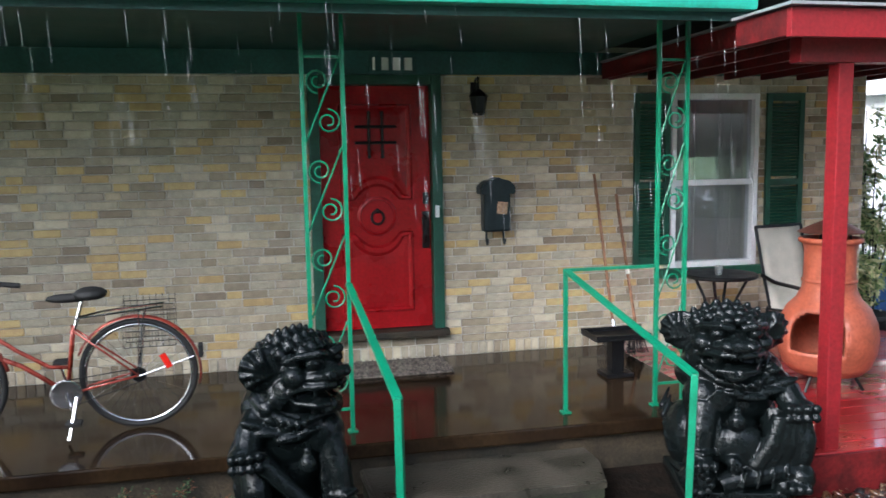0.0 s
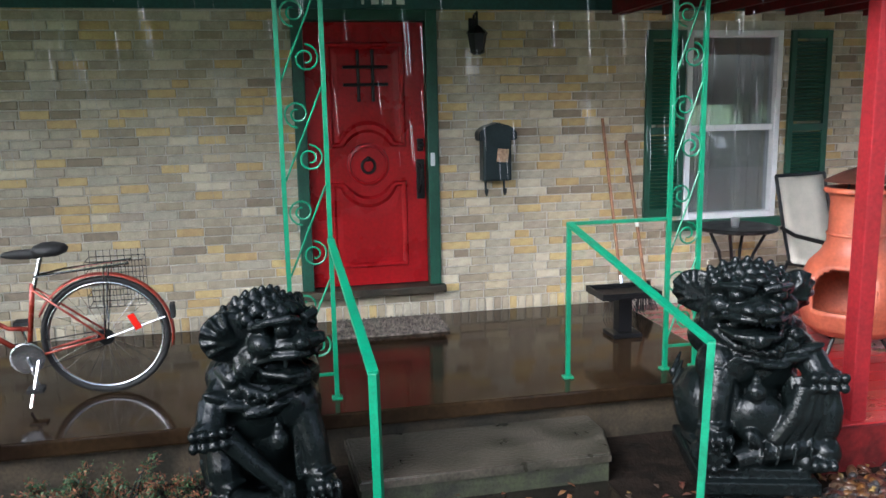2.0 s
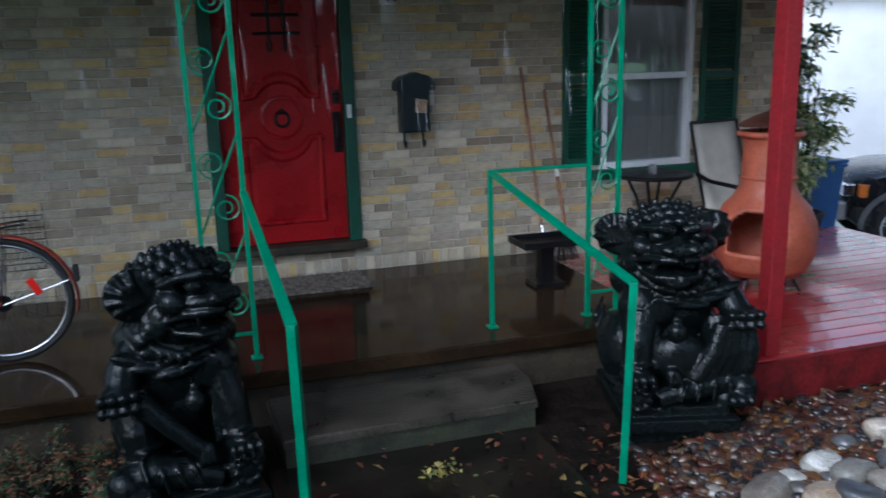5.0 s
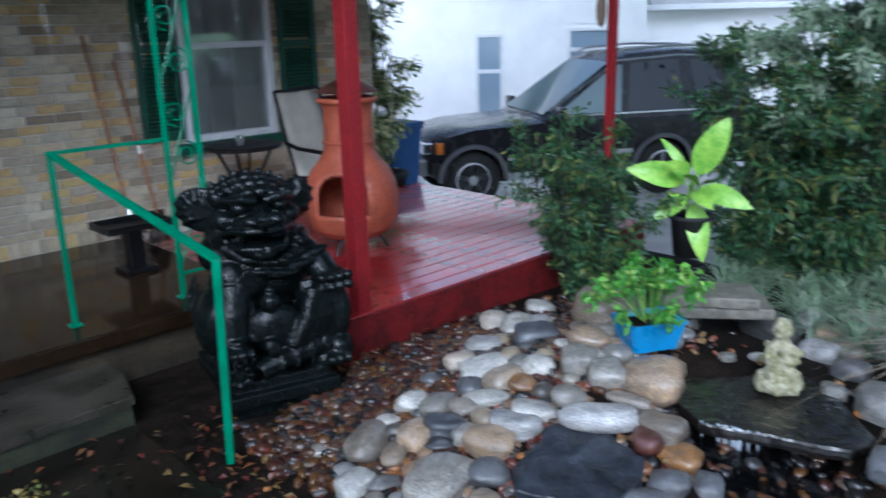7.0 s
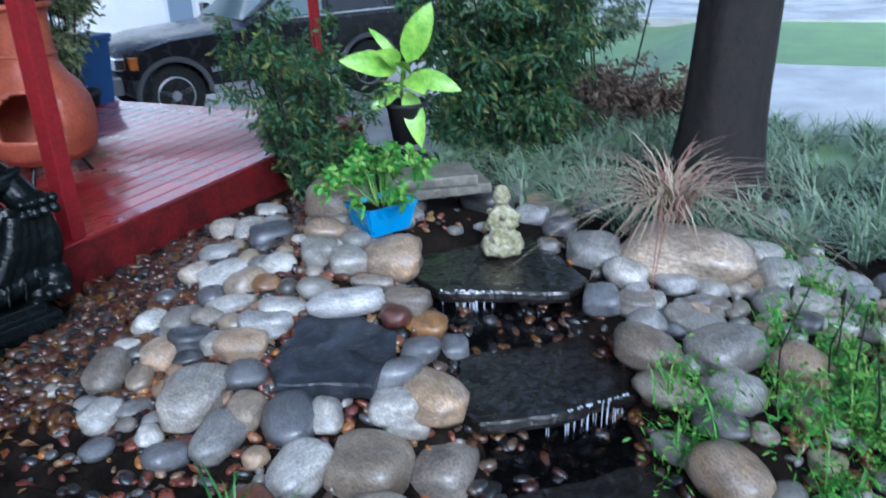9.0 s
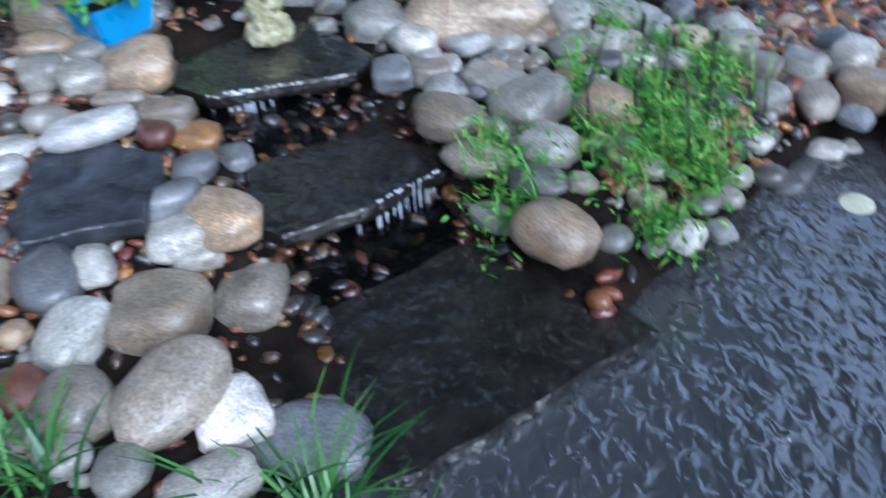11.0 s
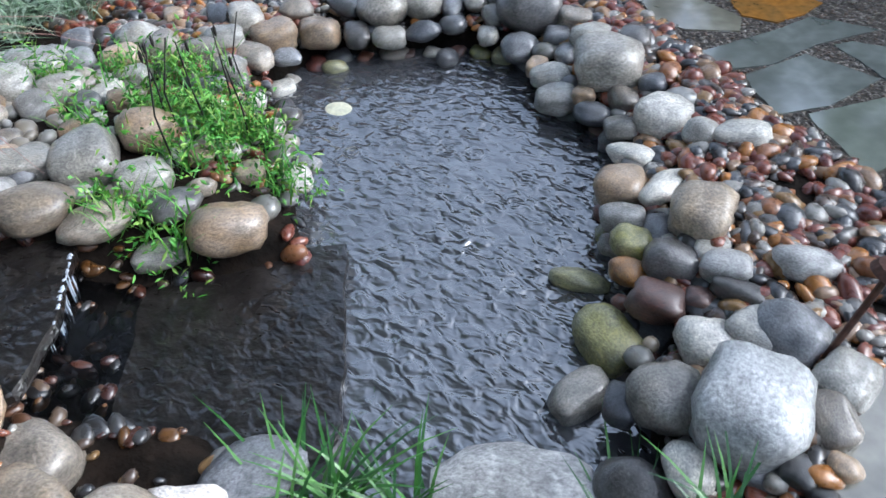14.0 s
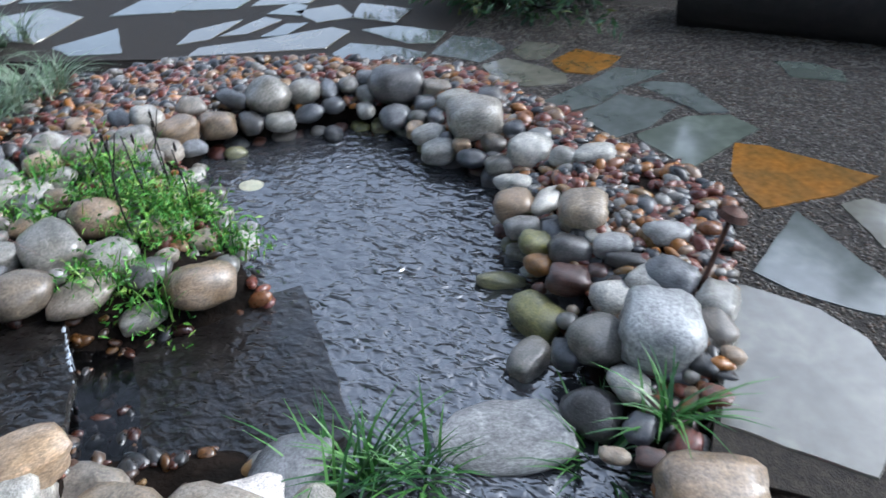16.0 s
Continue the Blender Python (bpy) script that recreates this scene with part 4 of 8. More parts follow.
COBBLES_B = [(2.89, -7.14, 0.15, 0.12, 227, 0), (3.17, -6.99, 0.19, 0.17, 231, 0), (3.61, -7.02, 0.11, 0.14, 234, 2), (3.55, -6.74, 0.24, 0.18, 222, 0),
    (3.4, -6.53, 0.2, 0.18, 238, 2), (3.33, -6.72, 0.18, 0.23, 235, 0), (3.12, -6.8, 0.17, 0.17, 233, 0), (2.94, -6.79, 0.19, 0.15, 196, 0),
    (3.69, -6.34, 0.19, 0.17, 227, 0), (3.79, -6.53, 0.16, 0.14, 221, 0), (3.66, -6.19, 0.17, 0.16, 224, 0), (3.36, -6.15, 0.24, 0.19, 243, 0),
    (3.56, -6.4, 0.14, 0.17, 241, 1), (3.23, -6.45, 0.19, 0.13, 223, 1), (3.3, -6.33, 0.12, 0.11, 240, 1), (3.07, -6.27, 0.12, 0.12, 239, 2),
]
COBBLES_C = [(2.71, -6.15, 0.26, 0.25, 212, 2), (2.69, -5.84, 0.26, 0.32, 242, 0), (2.44, -5.92, 0.22, 0.19, 238, 1), (2.23, -5.88, 0.22, 0.15, 252, 3),
    (2.94, -5.76, 0.14, 0.12, 245, 0), (2.81, -5.62, 0.13, 0.1, 247, 0), (2.38, -5.66, 0.3, 0.19, 250, 2), (2.01, -5.95, 0.3, 0.24, 238, 2),
    (2.18, -5.74, 0.2, 0.12, 239, 0), (2.37, -6.29, 0.1, 0.1, 232, 1), (2.22, -6.26, 0.12, 0.11, 230, 2), (2.24, -6.04, 0.11, 0.1, 234, 2),
    (2.66, -6.44, 0.1, 0.13, 233, 1), (2.84, -6.59, 0.16, 0.13, 223, 0), (2.01, -8.13, 0.32, 0.31, 209, 3), (2.2, -8.06, 0.14, 0.19, 211, 0),
]
COBBLES_D = [(2.23, -8.17, 0.16, 0.15, 211, 0), (2.14, -7.91, 0.11, 0.17, 212, 0), (1.94, -7.91, 0.2, 0.22, 209, 0), (1.75, -8.15, 0.17, 0.15, 205, 0),
    (1.77, -8.01, 0.14, 0.14, 206, 0), (1.57, -8.02, 0.24, 0.17, 204, 1), (1.66, -7.91, 0.18, 0.11, 286, 0), (1.37, -7.8, 0.34, 0.31, 202, 0),
    (1.36, -8.03, 0.15, 0.17, 201, 3), (1.76, -7.79, 0.11, 0.13, 208, 2), (1.64, -7.71, 0.19, 0.14, 212, 1), (1.53, -7.59, 0.2, 0.15, 216, 1),
    (1.4, -7.62, 0.11, 0.13, 204, 2), (1.31, -7.54, 0.18, 0.14, 203, 3), (1.22, -7.66, 0.19, 0.14, 141, 0), (1.13, -7.77, 0.13, 0.14, 199, 3),
]
COBBLES_E = [(0.98, -7.55, 0.24, 0.21, 193, 1), (1.12, -7.45, 0.16, 0.13, 201, 0), (0.77, -7.47, 0.15, 0.15, 155, 0), (0.62, -7.5, 0.22, 0.14, 197, 1),
    (0.99, -7.28, 0.21, 0.12, 169, 1), (0.92, -7.04, 0.2, 0.19, 200, 2), (0.77, -7.1, 0.27, 0.13, 265, 1), (0.56, -6.95, 0.23, 0.23, 183, 2),
    (0.83, -6.89, 0.18, 0.13, 204, 0), (0.69, -6.89, 0.1, 0.13, 196, 0), (0.74, -6.77, 0.14, 0.14, 198, 8), (0.69, -6.65, 0.13, 0.11, 163, 5),
    (0.56, -6.73, 0.2, 0.18, 194, 3), (0.38, -6.75, 0.17, 0.13, 190, 1), (0.16, -6.88, 0.23, 0.15, 202, 1), (0.53, -6.54, 0.18, 0.15, 195, 4),
]
COBBLES_F = [(0.66, -6.55, 0.07, 0.07, 198, 4), (0.6, -6.48, 0.1, 0.07, 157, 7), (0.86, -6.62, 0.23, 0.1, 197, 8), (0.63, -6.39, 0.25, 0.19, 150, 8),
    (0.3, -6.67, 0.2, 0.09, 180, 3), (0.41, -6.61, 0.1, 0.1, 191, 4), (0.31, -6.43, 0.21, 0.19, 189, 1), (0.18, -6.51, 0.19, 0.16, 181, 1),
    (0.1, -6.53, 0.22, 0.19, 153, 0), (-0.09, -6.44, 0.16, 0.18, 168, 1), (0.09, -6.2, 0.31, 0.34, 184, 6), (-0.01, -6.05, 0.2, 0.08, 185, 0),
    (-0.1, -6.28, 0.17, 0.13, 128, 0), (0.32, -6.16, 0.23, 0.21, 221, 0), (0.44, -6.11, 0.11, 0.15, 195, 3), (0.17, -5.98, 0.19, 0.15, 132, 1),
]
COBBLES_G = [(0.28, -5.89, 0.24, 0.21, 157, 3), (-0.17, -6.16, 0.1, 0.09, 165, 2), (0.03, -5.9, 0.16, 0.09, 187, 4), (-0.14, -5.95, 0.13, 0.1, 166, 4),
    (-0.04, -5.86, 0.1, 0.07, 179, 4), (-0.15, -6.06, 0.1, 0.05, 176, 7), (0.1, -5.84, 0.1, 0.08, 255, 4), (-0.06, -5.98, 0.09, 0.06, 149, 2),
    (0.04, -5.82, 0.11, 0.09, 183, 7), (-0.08, -6.09, 0.1, 0.1, 178, 7), (0.59, -6.14, 0.23, 0.14, 255, 0), (1.53, -4.76, 0.29, 0.27, 275, 2),
    (1.24, -4.91, 0.35, 0.27, 352, 2), 
]
COBBLES_H = [(1.0, -5.08, 0.25, 0.17, 307, 0), (1.15, -4.69, 0.2, 0.22, 314, 0), (1.38, -4.57, 0.26, 0.19, 357, 1), (1.58, -4.4, 0.27, 0.19, 27, 0),
    (1.65, -4.51, 0.2, 0.14, 29, 1), (1.38, -4.38, 0.1, 0.1, 316, 2), (1.18, -4.51, 0.14, 0.16, 317, 4), (1.04, -4.58, 0.12, 0.12, 319, 0),
    (0.98, -4.88, 0.17, 0.14, 14, 0), (0.99, -4.72, 0.13, 0.11, 317, 0), (1.81, -4.77, 0.19, 0.12, 301, 0), (1.73, -4.78, 0.09, 0.1, 302, 4),
    (1.94, -4.83, 0.38, 0.21, 230, 2), (3.16, -3.7, 0.36, 0.37, 303, 2), (2.67, -3.91, 0.21, 0.18, 304, 2), (2.48, -3.99, 0.17, 0.17, 305, 0),
]
COBBLES_I = [(2.46, -4.16, 0.17, 0.18, 313, 0), (2.56, -4.34, 0.28, 0.25, 284, 2), (2.36, -3.84, 0.16, 0.13, 308, 1), (2.63, -3.6, 0.22, 0.16, 328, 3),
    (2.8, -3.33, 0.24, 0.16, 5, 0), (2.86, -3.12, 0.2, 0.18, 301, 0), (3.35, -3.06, 0.18, 0.13, 308, 0), (2.46, -3.39, 0.18, 0.14, 312, 0),
    (2.26, -3.41, 0.17, 0.15, 314, 2), (2.23, -3.6, 0.26, 0.15, 347, 1), (2.2, -3.76, 0.21, 0.15, 0, 2), (2.21, -3.87, 0.15, 0.12, 319, 5),
    (2.24, -4.1, 0.17, 0.14, 316, 0), (2.21, -4.29, 0.31, 0.16, 311, 1), (2.4, -4.32, 0.19, 0.09, 286, 0), (2.36, -4.51, 0.21, 0.16, 268, 2),
]
COBBLES_J = [(2.25, -4.51, 0.13, 0.15, 299, 4), (2.31, -4.61, 0.22, 0.15, 277, 5), (2.12, -4.69, 0.16, 0.14, 298, 0), (2.43, -4.7, 0.13, 0.15, 295, 0),
    (2.09, -4.04, 0.21, 0.12, 313, 1), (1.97, -4.02, 0.22, 0.15, 298, 1), (2.05, -3.78, 0.23, 0.12, 312, 0), (1.83, -4.0, 0.23, 0.16, 286, 2),
    (1.95, -3.73, 0.15, 0.13, 314, 0), (1.92, -3.6, 0.2, 0.13, 10, 0), (1.8, -3.75, 0.17, 0.15, 325, 3), (1.81, -3.87, 0.12, 0.13, 313, 0),
    (1.87, -3.46, 0.18, 0.14, 358, 1), (1.71, -3.68, 0.22, 0.14, 12, 2), (1.7, -4.11, 0.18, 0.15, 317, 0), (1.54, -3.53, 0.33, 0.18, 29, 0),
]
COBBLES_K = [(1.57, -3.68, 0.21, 0.11, 39, 2), (1.52, -3.99, 0.36, 0.22, 16, 0), (1.72, -3.8, 0.15, 0.09, 315, 7), (1.95, -4.64, 0.25, 0.16, 305, 0),
    (1.83, -4.71, 0.19, 0.17, 300, 0), (1.55, -4.22, 0.2, 0.14, 22, 2), (1.4, -4.21, 0.27, 0.16, 9, 0), (1.31, -3.95, 0.1, 0.12, 319, 1),
    (1.25, -4.08, 0.15, 0.12, 319, 0), (1.32, -3.7, 0.17, 0.14, 2, 1), (1.41, -3.79, 0.14, 0.09, 340, 0), (1.18, -3.82, 0.13, 0.11, 323, 0),
    (1.33, -4.1, 0.08, 0.08, 317, 4), (3.33, -5.11, 0.27, 0.24, 284, 0), (3.16, -5.32, 0.21, 0.2, 266, 0), (2.88, -5.27, 0.17, 0.21, 283, 0),
]
COBBLES_L = [(2.9, -5.42, 0.16, 0.17, 281, 0), (2.58, -5.53, 0.31, 0.24, 240, 2), (3.87, -5.88, 0.3, 0.21, 232, 1), (3.58, -6.01, 0.28, 0.22, 226, 1),
    (3.62, -6.19, 0.25, 0.25, 248, 1), (4.45, -5.93, 0.24, 0.26, 272, 1), (4.12, -6.16, 0.14, 0.12, 269, 1), (2.87, -5.67, 0.23, 0.17, 237, 0),
    (3.35, -6.28, 0.16, 0.16, 267, 0), (4.56, -4.28, 0.29, 0.21, 359, 0), (4.01, -4.55, 0.21, 0.17, 259, 1), (4.49, -4.46, 0.28, 0.14, 278, 2),
    (4.25, -4.63, 0.18, 0.15, 287, 0), (4.77, -4.54, 0.21, 0.21, 286, 0), (3.37, -4.86, 0.13, 0.11, 287, 0), (3.8, -4.79, 0.2, 0.18, 286, 0),
]
COBBLES_M = [(4.42, -4.8, 0.22, 0.2, 284, 0),
]
STONES = COBBLES_A + COBBLES_B + COBBLES_C + COBBLES_D + COBBLES_E + COBBLES_F + COBBLES_G + COBBLES_H + COBBLES_I + COBBLES_J + COBBLES_K + COBBLES_L + COBBLES_M

TONES = [[(0.23, 0.22, 0.205), (0.29, 0.27, 0.235), (0.17, 0.172, 0.18), (0.31, 0.285, 0.245), (0.25, 0.215, 0.175), (0.13, 0.13, 0.135), (0.36, 0.34, 0.30)], [(0.45, 0.43, 0.385), (0.37, 0.36, 0.345), (0.48, 0.455, 0.40)],
         [(0.34, 0.245, 0.16), (0.30, 0.24, 0.175), (0.37, 0.27, 0.18), (0.32, 0.27, 0.215)], [(0.075, 0.073, 0.073), (0.10, 0.093, 0.088), (0.065, 0.068, 0.077)],
         [(0.13, 0.042, 0.030), (0.11, 0.055, 0.042), (0.16, 0.065, 0.04)], [(0.30, 0.12, 0.035), (0.26, 0.135, 0.05)], [(0.42, 0.425, 0.42)],
         [(0.025, 0.0262, 0.0281), (0.0374, 0.0374, 0.0374)], [(0.19, 0.18, 0.07), (0.21, 0.20, 0.11)], [(0.66, 0.60, 0.55)]]
TONE_NAMES = ["wet grey rounded river cobble", "wet pale grey rounded river cobble", "wet tan rounded river cobble", "wet dark grey river cobble", "wet reddish brown river cobble",
              "wet orange brown river cobble", "large pale speckled blocky stone", "wet black river cobble", "mossy green cobble at the water's edge", "pale pinkish white quartz stone"]


def stone_material(colors):
    """A river stone: one of several colours, mottled, speckled, some with bands; each object differs."""
    m = bpy.data.materials.new("cobble_stone")
    m.use_nodes = True
    n, l = m.node_tree.nodes, m.node_tree.links
    b = n["Principled BSDF"]
    info, tc = n.new("ShaderNodeObjectInfo"), n.new("ShaderNodeTexCoord")
    shift = n.new("ShaderNodeVectorMath")
    shift.operation = "MULTIPLY_ADD"
    shift.inputs[1].default_value = (1, 1, 1)
    spread = n.new("ShaderNodeVectorMath")
    spread.operation = "SCALE"
    spread.inputs[0].default_value = (37.0, 61.0, 23.0)
    l.new(info.outputs["Random"], spread.inputs["Scale"])
    l.new(tc.outputs["Object"], shift.inputs[0])
    l.new(spread.outputs["Vector"], shift.inputs[2])
    at = shift.outputs["Vector"]

    def tex(kind, **values):
        q = n.new(kind)
        for k, v in values.items():
            q.inputs[k].default_value = v
        l.new(at, q.inputs["Vector"])
        return q

    def ramp(src, a, b, lo, hi):
        q = n.new("ShaderNodeMapRange")
        q.inputs["From Min"].default_value, q.inputs["From Max"].default_value = a, b
        q.inputs["To Min"].default_value, q.inputs["To Max"].default_value = lo, hi
        l.new(src, q.inputs["Value"])
        return q.outputs["Result"]

    def times(x, y):
        q = n.new("ShaderNodeMath")
        q.operation = "MULTIPLY"
        l.new(x, q.inputs[0])
        l.new(y, q.inputs[1])
        return q.outputs["Value"]
    pick = n.new("ShaderNodeValToRGB")
    pick.color_ramp.interpolation = "CONSTANT"
    el = pick.color_ramp.elements
    while len(el) < len(colors):
        el.new(0.5)
    for i, c in enumerate(colors):
        el[i].position, el[i].color = i / len(colors), (*c, 1)
    if len(colors) == 1:
        el[1].color = (*colors[0], 1)
    l.new(info.outputs["Random"], pick.inputs["Fac"])
    white = n.new("ShaderNodeTexWhiteNoise")
    white.noise_dimensions = "1D"
    l.new(info.outputs["Random"], white.inputs["W"])
    mottle = tex("ShaderNodeTexNoise", Scale=2.6, Detail=6.0, Roughness=0.65)
    grain = tex("ShaderNodeTexNoise", Scale=24.0, Detail=4.0, Roughness=0.7)
    vein = tex("ShaderNodeTexNoise", Scale=1.1, Detail=3.0, Distortion=0.6)
    off = n.new("ShaderNodeMath")
    off.operation = "SUBTRACT"
    off.inputs[1].default_value = 0.5
    l.new(vein.outputs["Fac"], off.inputs[0])
    away = n.new("ShaderNodeMath")
    away.operation = "ABSOLUTE"
    l.new(off.outputs["Value"], away.inputs[0])
    value = times(times(ramp(mottle.outputs["Fac"], 0.3, 0.7, 0.5, 1.25), ramp(grain.outputs["Fac"], 0.35, 0.65, 0.6, 1.42)), times(ramp(white.outputs["Value"], 0, 1, 0.62, 1.3), ramp(away.outputs["Value"], 0.0, 0.022, 1.3, 1.0)))
    hsv = n.new("ShaderNodeHueSaturation")
    l.new(ramp(mottle.outputs["Color"], 0.3, 0.7, 0.7, 1.3), hsv.inputs["Saturation"])
    l.new(value, hsv.inputs["Value"])
    l.new(pick.outputs["Color"], hsv.inputs["Color"])
    l.new(hsv.outputs["Color"], b.inputs["Base Color"])
    l.new(ramp(mottle.outputs["Fac"], 0.3, 0.7, 0.5, 0.28), b.inputs["Roughness"])
    b.inputs["Coat Weight"].default_value, b.inputs["Coat Roughness"].default_value = 0.6, 0.12
    bp = n.new("ShaderNodeBump")
    bp.inputs["Strength"].default_value, bp.inputs["Distance"].default_value = 0.42, 0.012
    l.new(grain.outputs["Fac"], bp.inputs["Height"])
    l.new(bp.outputs["Normal"], b.inputs["Normal"])
    return m


STONE_M = [stone_material(c) for c in TONES]


def stone_mesh(seed, mat, blocky=0.0, sub=3):
    bm = bmesh.new()
    bmesh.ops.create_icosphere(bm, subdivisions=sub, radius=0.5)
    off = Vector((seed * 7.3, seed * 3.1, seed * 1.7))
    for v in bm.verts:
        d = v.co.normalized()
        r = 0.5 * (1 + 0.22 * noise.noise(d * 1.1 + off) + 0.09 * noise.noise(d * 2.6 + off))
        # from a round pebble towards a rounded block
        p = 2.0 + 3.2 * blocky
        r /= (abs(d.x) ** p + abs(d.y) ** p + abs(d.z) ** p) ** (1 / p)
        r *= 1 - 0.07 * blocky
        v.co = d * r
    me = bpy.data.meshes.new("cobble")
    bm.to_mesh(me)
    bm.free()
    me.materials.append(mat)
    me.shade_smooth()
    return me


stone_cache = {}
rnd = random.Random(11)


def cobble(x, y, w, d, turn, tone, name="cobble", z=None, high=0.66):
    block = rnd.choice((0.0, 0.15, 0.35, 0.6)) if tone not in (6, 9) else 0.9
    key = (rnd.randrange(6), tone, block)
    if key not in stone_cache:
        stone_cache[key] = stone_mesh(key[0] + 1 + 10 * block, STONE_M[tone], block)
    ob = new(name, stone_cache[key])
    h = high * min(w, d)
    ob.matrix_basis = pose(x, y, (max(land(x, y), WATER - 0.01) if z is None else z) + 0.30 * h, rnd.uniform(-8, 8), rnd.uniform(-8, 8), turn) @ Matrix.Diagonal((w * 1.05, d * 1.05, h, 1))
    return tagged(ob, TONE_NAMES[tone], "stone", "river cobbles round the pond")


for s in STONES:
    cobble(*s, high=0.8 if s[1] < -6.0 else 0.74)
cobble(3.45, -5.56, 0.62, 0.42, 279, 2, "boulder", high=0.7)
cobble(0.56, -5.72, 0.48, 0.34, 200, 1, high=0.22)
# low stones beside the slab, down at the water
cobble(1.81, -4.92, 0.29, 0.30, 279, 0, z=-0.61, high=0.7)
cobble(1.23, -5.275, 0.36, 0.27, 261, 0, z=-0.65, high=0.7)
cobble(1.24, -5.06, 0.21, 0.22, 303, 9, z=-0.54)

# small stones standing in the water's edge, far and path side
for i in range(4, 19):
    (xa, ya), (xb, yb) = POND[i - 1], POND[i]
    out = Vector((ya - yb, xb - xa)).normalized()
    if pond_side((xa + xb) / 2 + out.x * 0.05, (ya + yb) / 2 + out.y * 0.05) < 0:
        out = -out
    k = rnd.uniform(0.05, 0.25)
    while k < 1:
        w = rnd.uniform(0.09, 0.17)
        cobble(xa + (xb - xa) * k + out.x * 0.06, ya + (yb - ya) * k + out.y * 0.06, w, w * rnd.uniform(0.7, 1.0), rnd.uniform(0, 180), rnd.choice((0, 3, 0, 3, 8, 1, 4)), z=WATER - 0.02)
        k += (w + rnd.uniform(0.0, 0.10)) / math.hypot(xb - xa, yb - ya)
# stones at the corner of the great flagstone
for x, y, w, d, turn, tone in ((-0.15, -5.53, 0.34, 0.24, 20, 2), (-0.06, -5.72, 0.12, 0.09, 60, 4), (0.04, -5.62, 0.10, 0.08, 10, 4), (-0.02, -5.50, 0.11, 0.08, 130, 5), (0.10, -5.74, 0.12, 0.10, 80, 3), (-0.10, -5.63, 0.09, 0.07, 40, 4), (0.16, -5.60, 0.10, 0.07, 0, 2)):
    cobble(x, y, w, d, turn, tone, z=-0.46)

# smaller filler cobbles between the placed ones; past the first hundred they form one heap
heap = bmesh.new()
placed = [(s[0], s[1], (s[2] + s[3]) / 4) for s in STONES]
made, tries = 0, 0
while made < 180 and tries < 12000:
    tries += 1
    if tries % 3 == 0:
        x, y = rnd.gauss(2.1, 0.55), rnd.gauss(-4.05, 0.4)
    elif tries % 3 == 1:
        x, y = rnd.gauss(3.3, 0.5), rnd.gauss(-5.85, 0.3)
    else:
        i = rnd.randrange(len(POND))
        k = rnd.random()
        x = POND[i - 1][0] * k + POND[i][0] * (1 - k) + rnd.uniform(-0.3, 0.3)
        y = POND[i - 1][1] * k + POND[i][1] * (1 - k) + rnd.uniform(-0.3, 0.3)
    r = rnd.uniform(0.035, 0.085)
    t, s = stream(x, y)
    if pond_side(x, y) < 0.03 or (-0.1 < t < 1.1 and s < 0.42) or y > -3.35 or math.hypot(x - 1.78, y + 6.22) < 0.24 or (x < 1.3 and y > -6.2) or (1.6 < x < 2.32 and -4.68 < y < -4.02):
        continue
    if any(math.hypot(x - a, y - b) < 0.62 * c + r * 0.8 for a, b, c in placed):
        continue
    placed.append((x, y, r))
    if made < 62:
        cobble(x, y, 2 * r, 2 * r * rnd.uniform(0.7, 1.2), rnd.uniform(0, 180), rnd.choice((0, 0, 1, 2, 3, 1, 2)))
    else:
        ball(heap, (0, 0, 0), (r, r * rnd.uniform(0.7, 1.1), r * 0.62), pose(x, y, max(land(x, y), WATER - 0.01) + 0.3 * r, rnd.uniform(-10, 10), rnd.uniform(-10, 10), rnd.uniform(0, 180)), 2)
    made += 1
tagged(part("small_cobbles", heap, "cobble", smooth=True), "small wet grey and tan cobbles filling the gaps", "stones", kind="stuff")


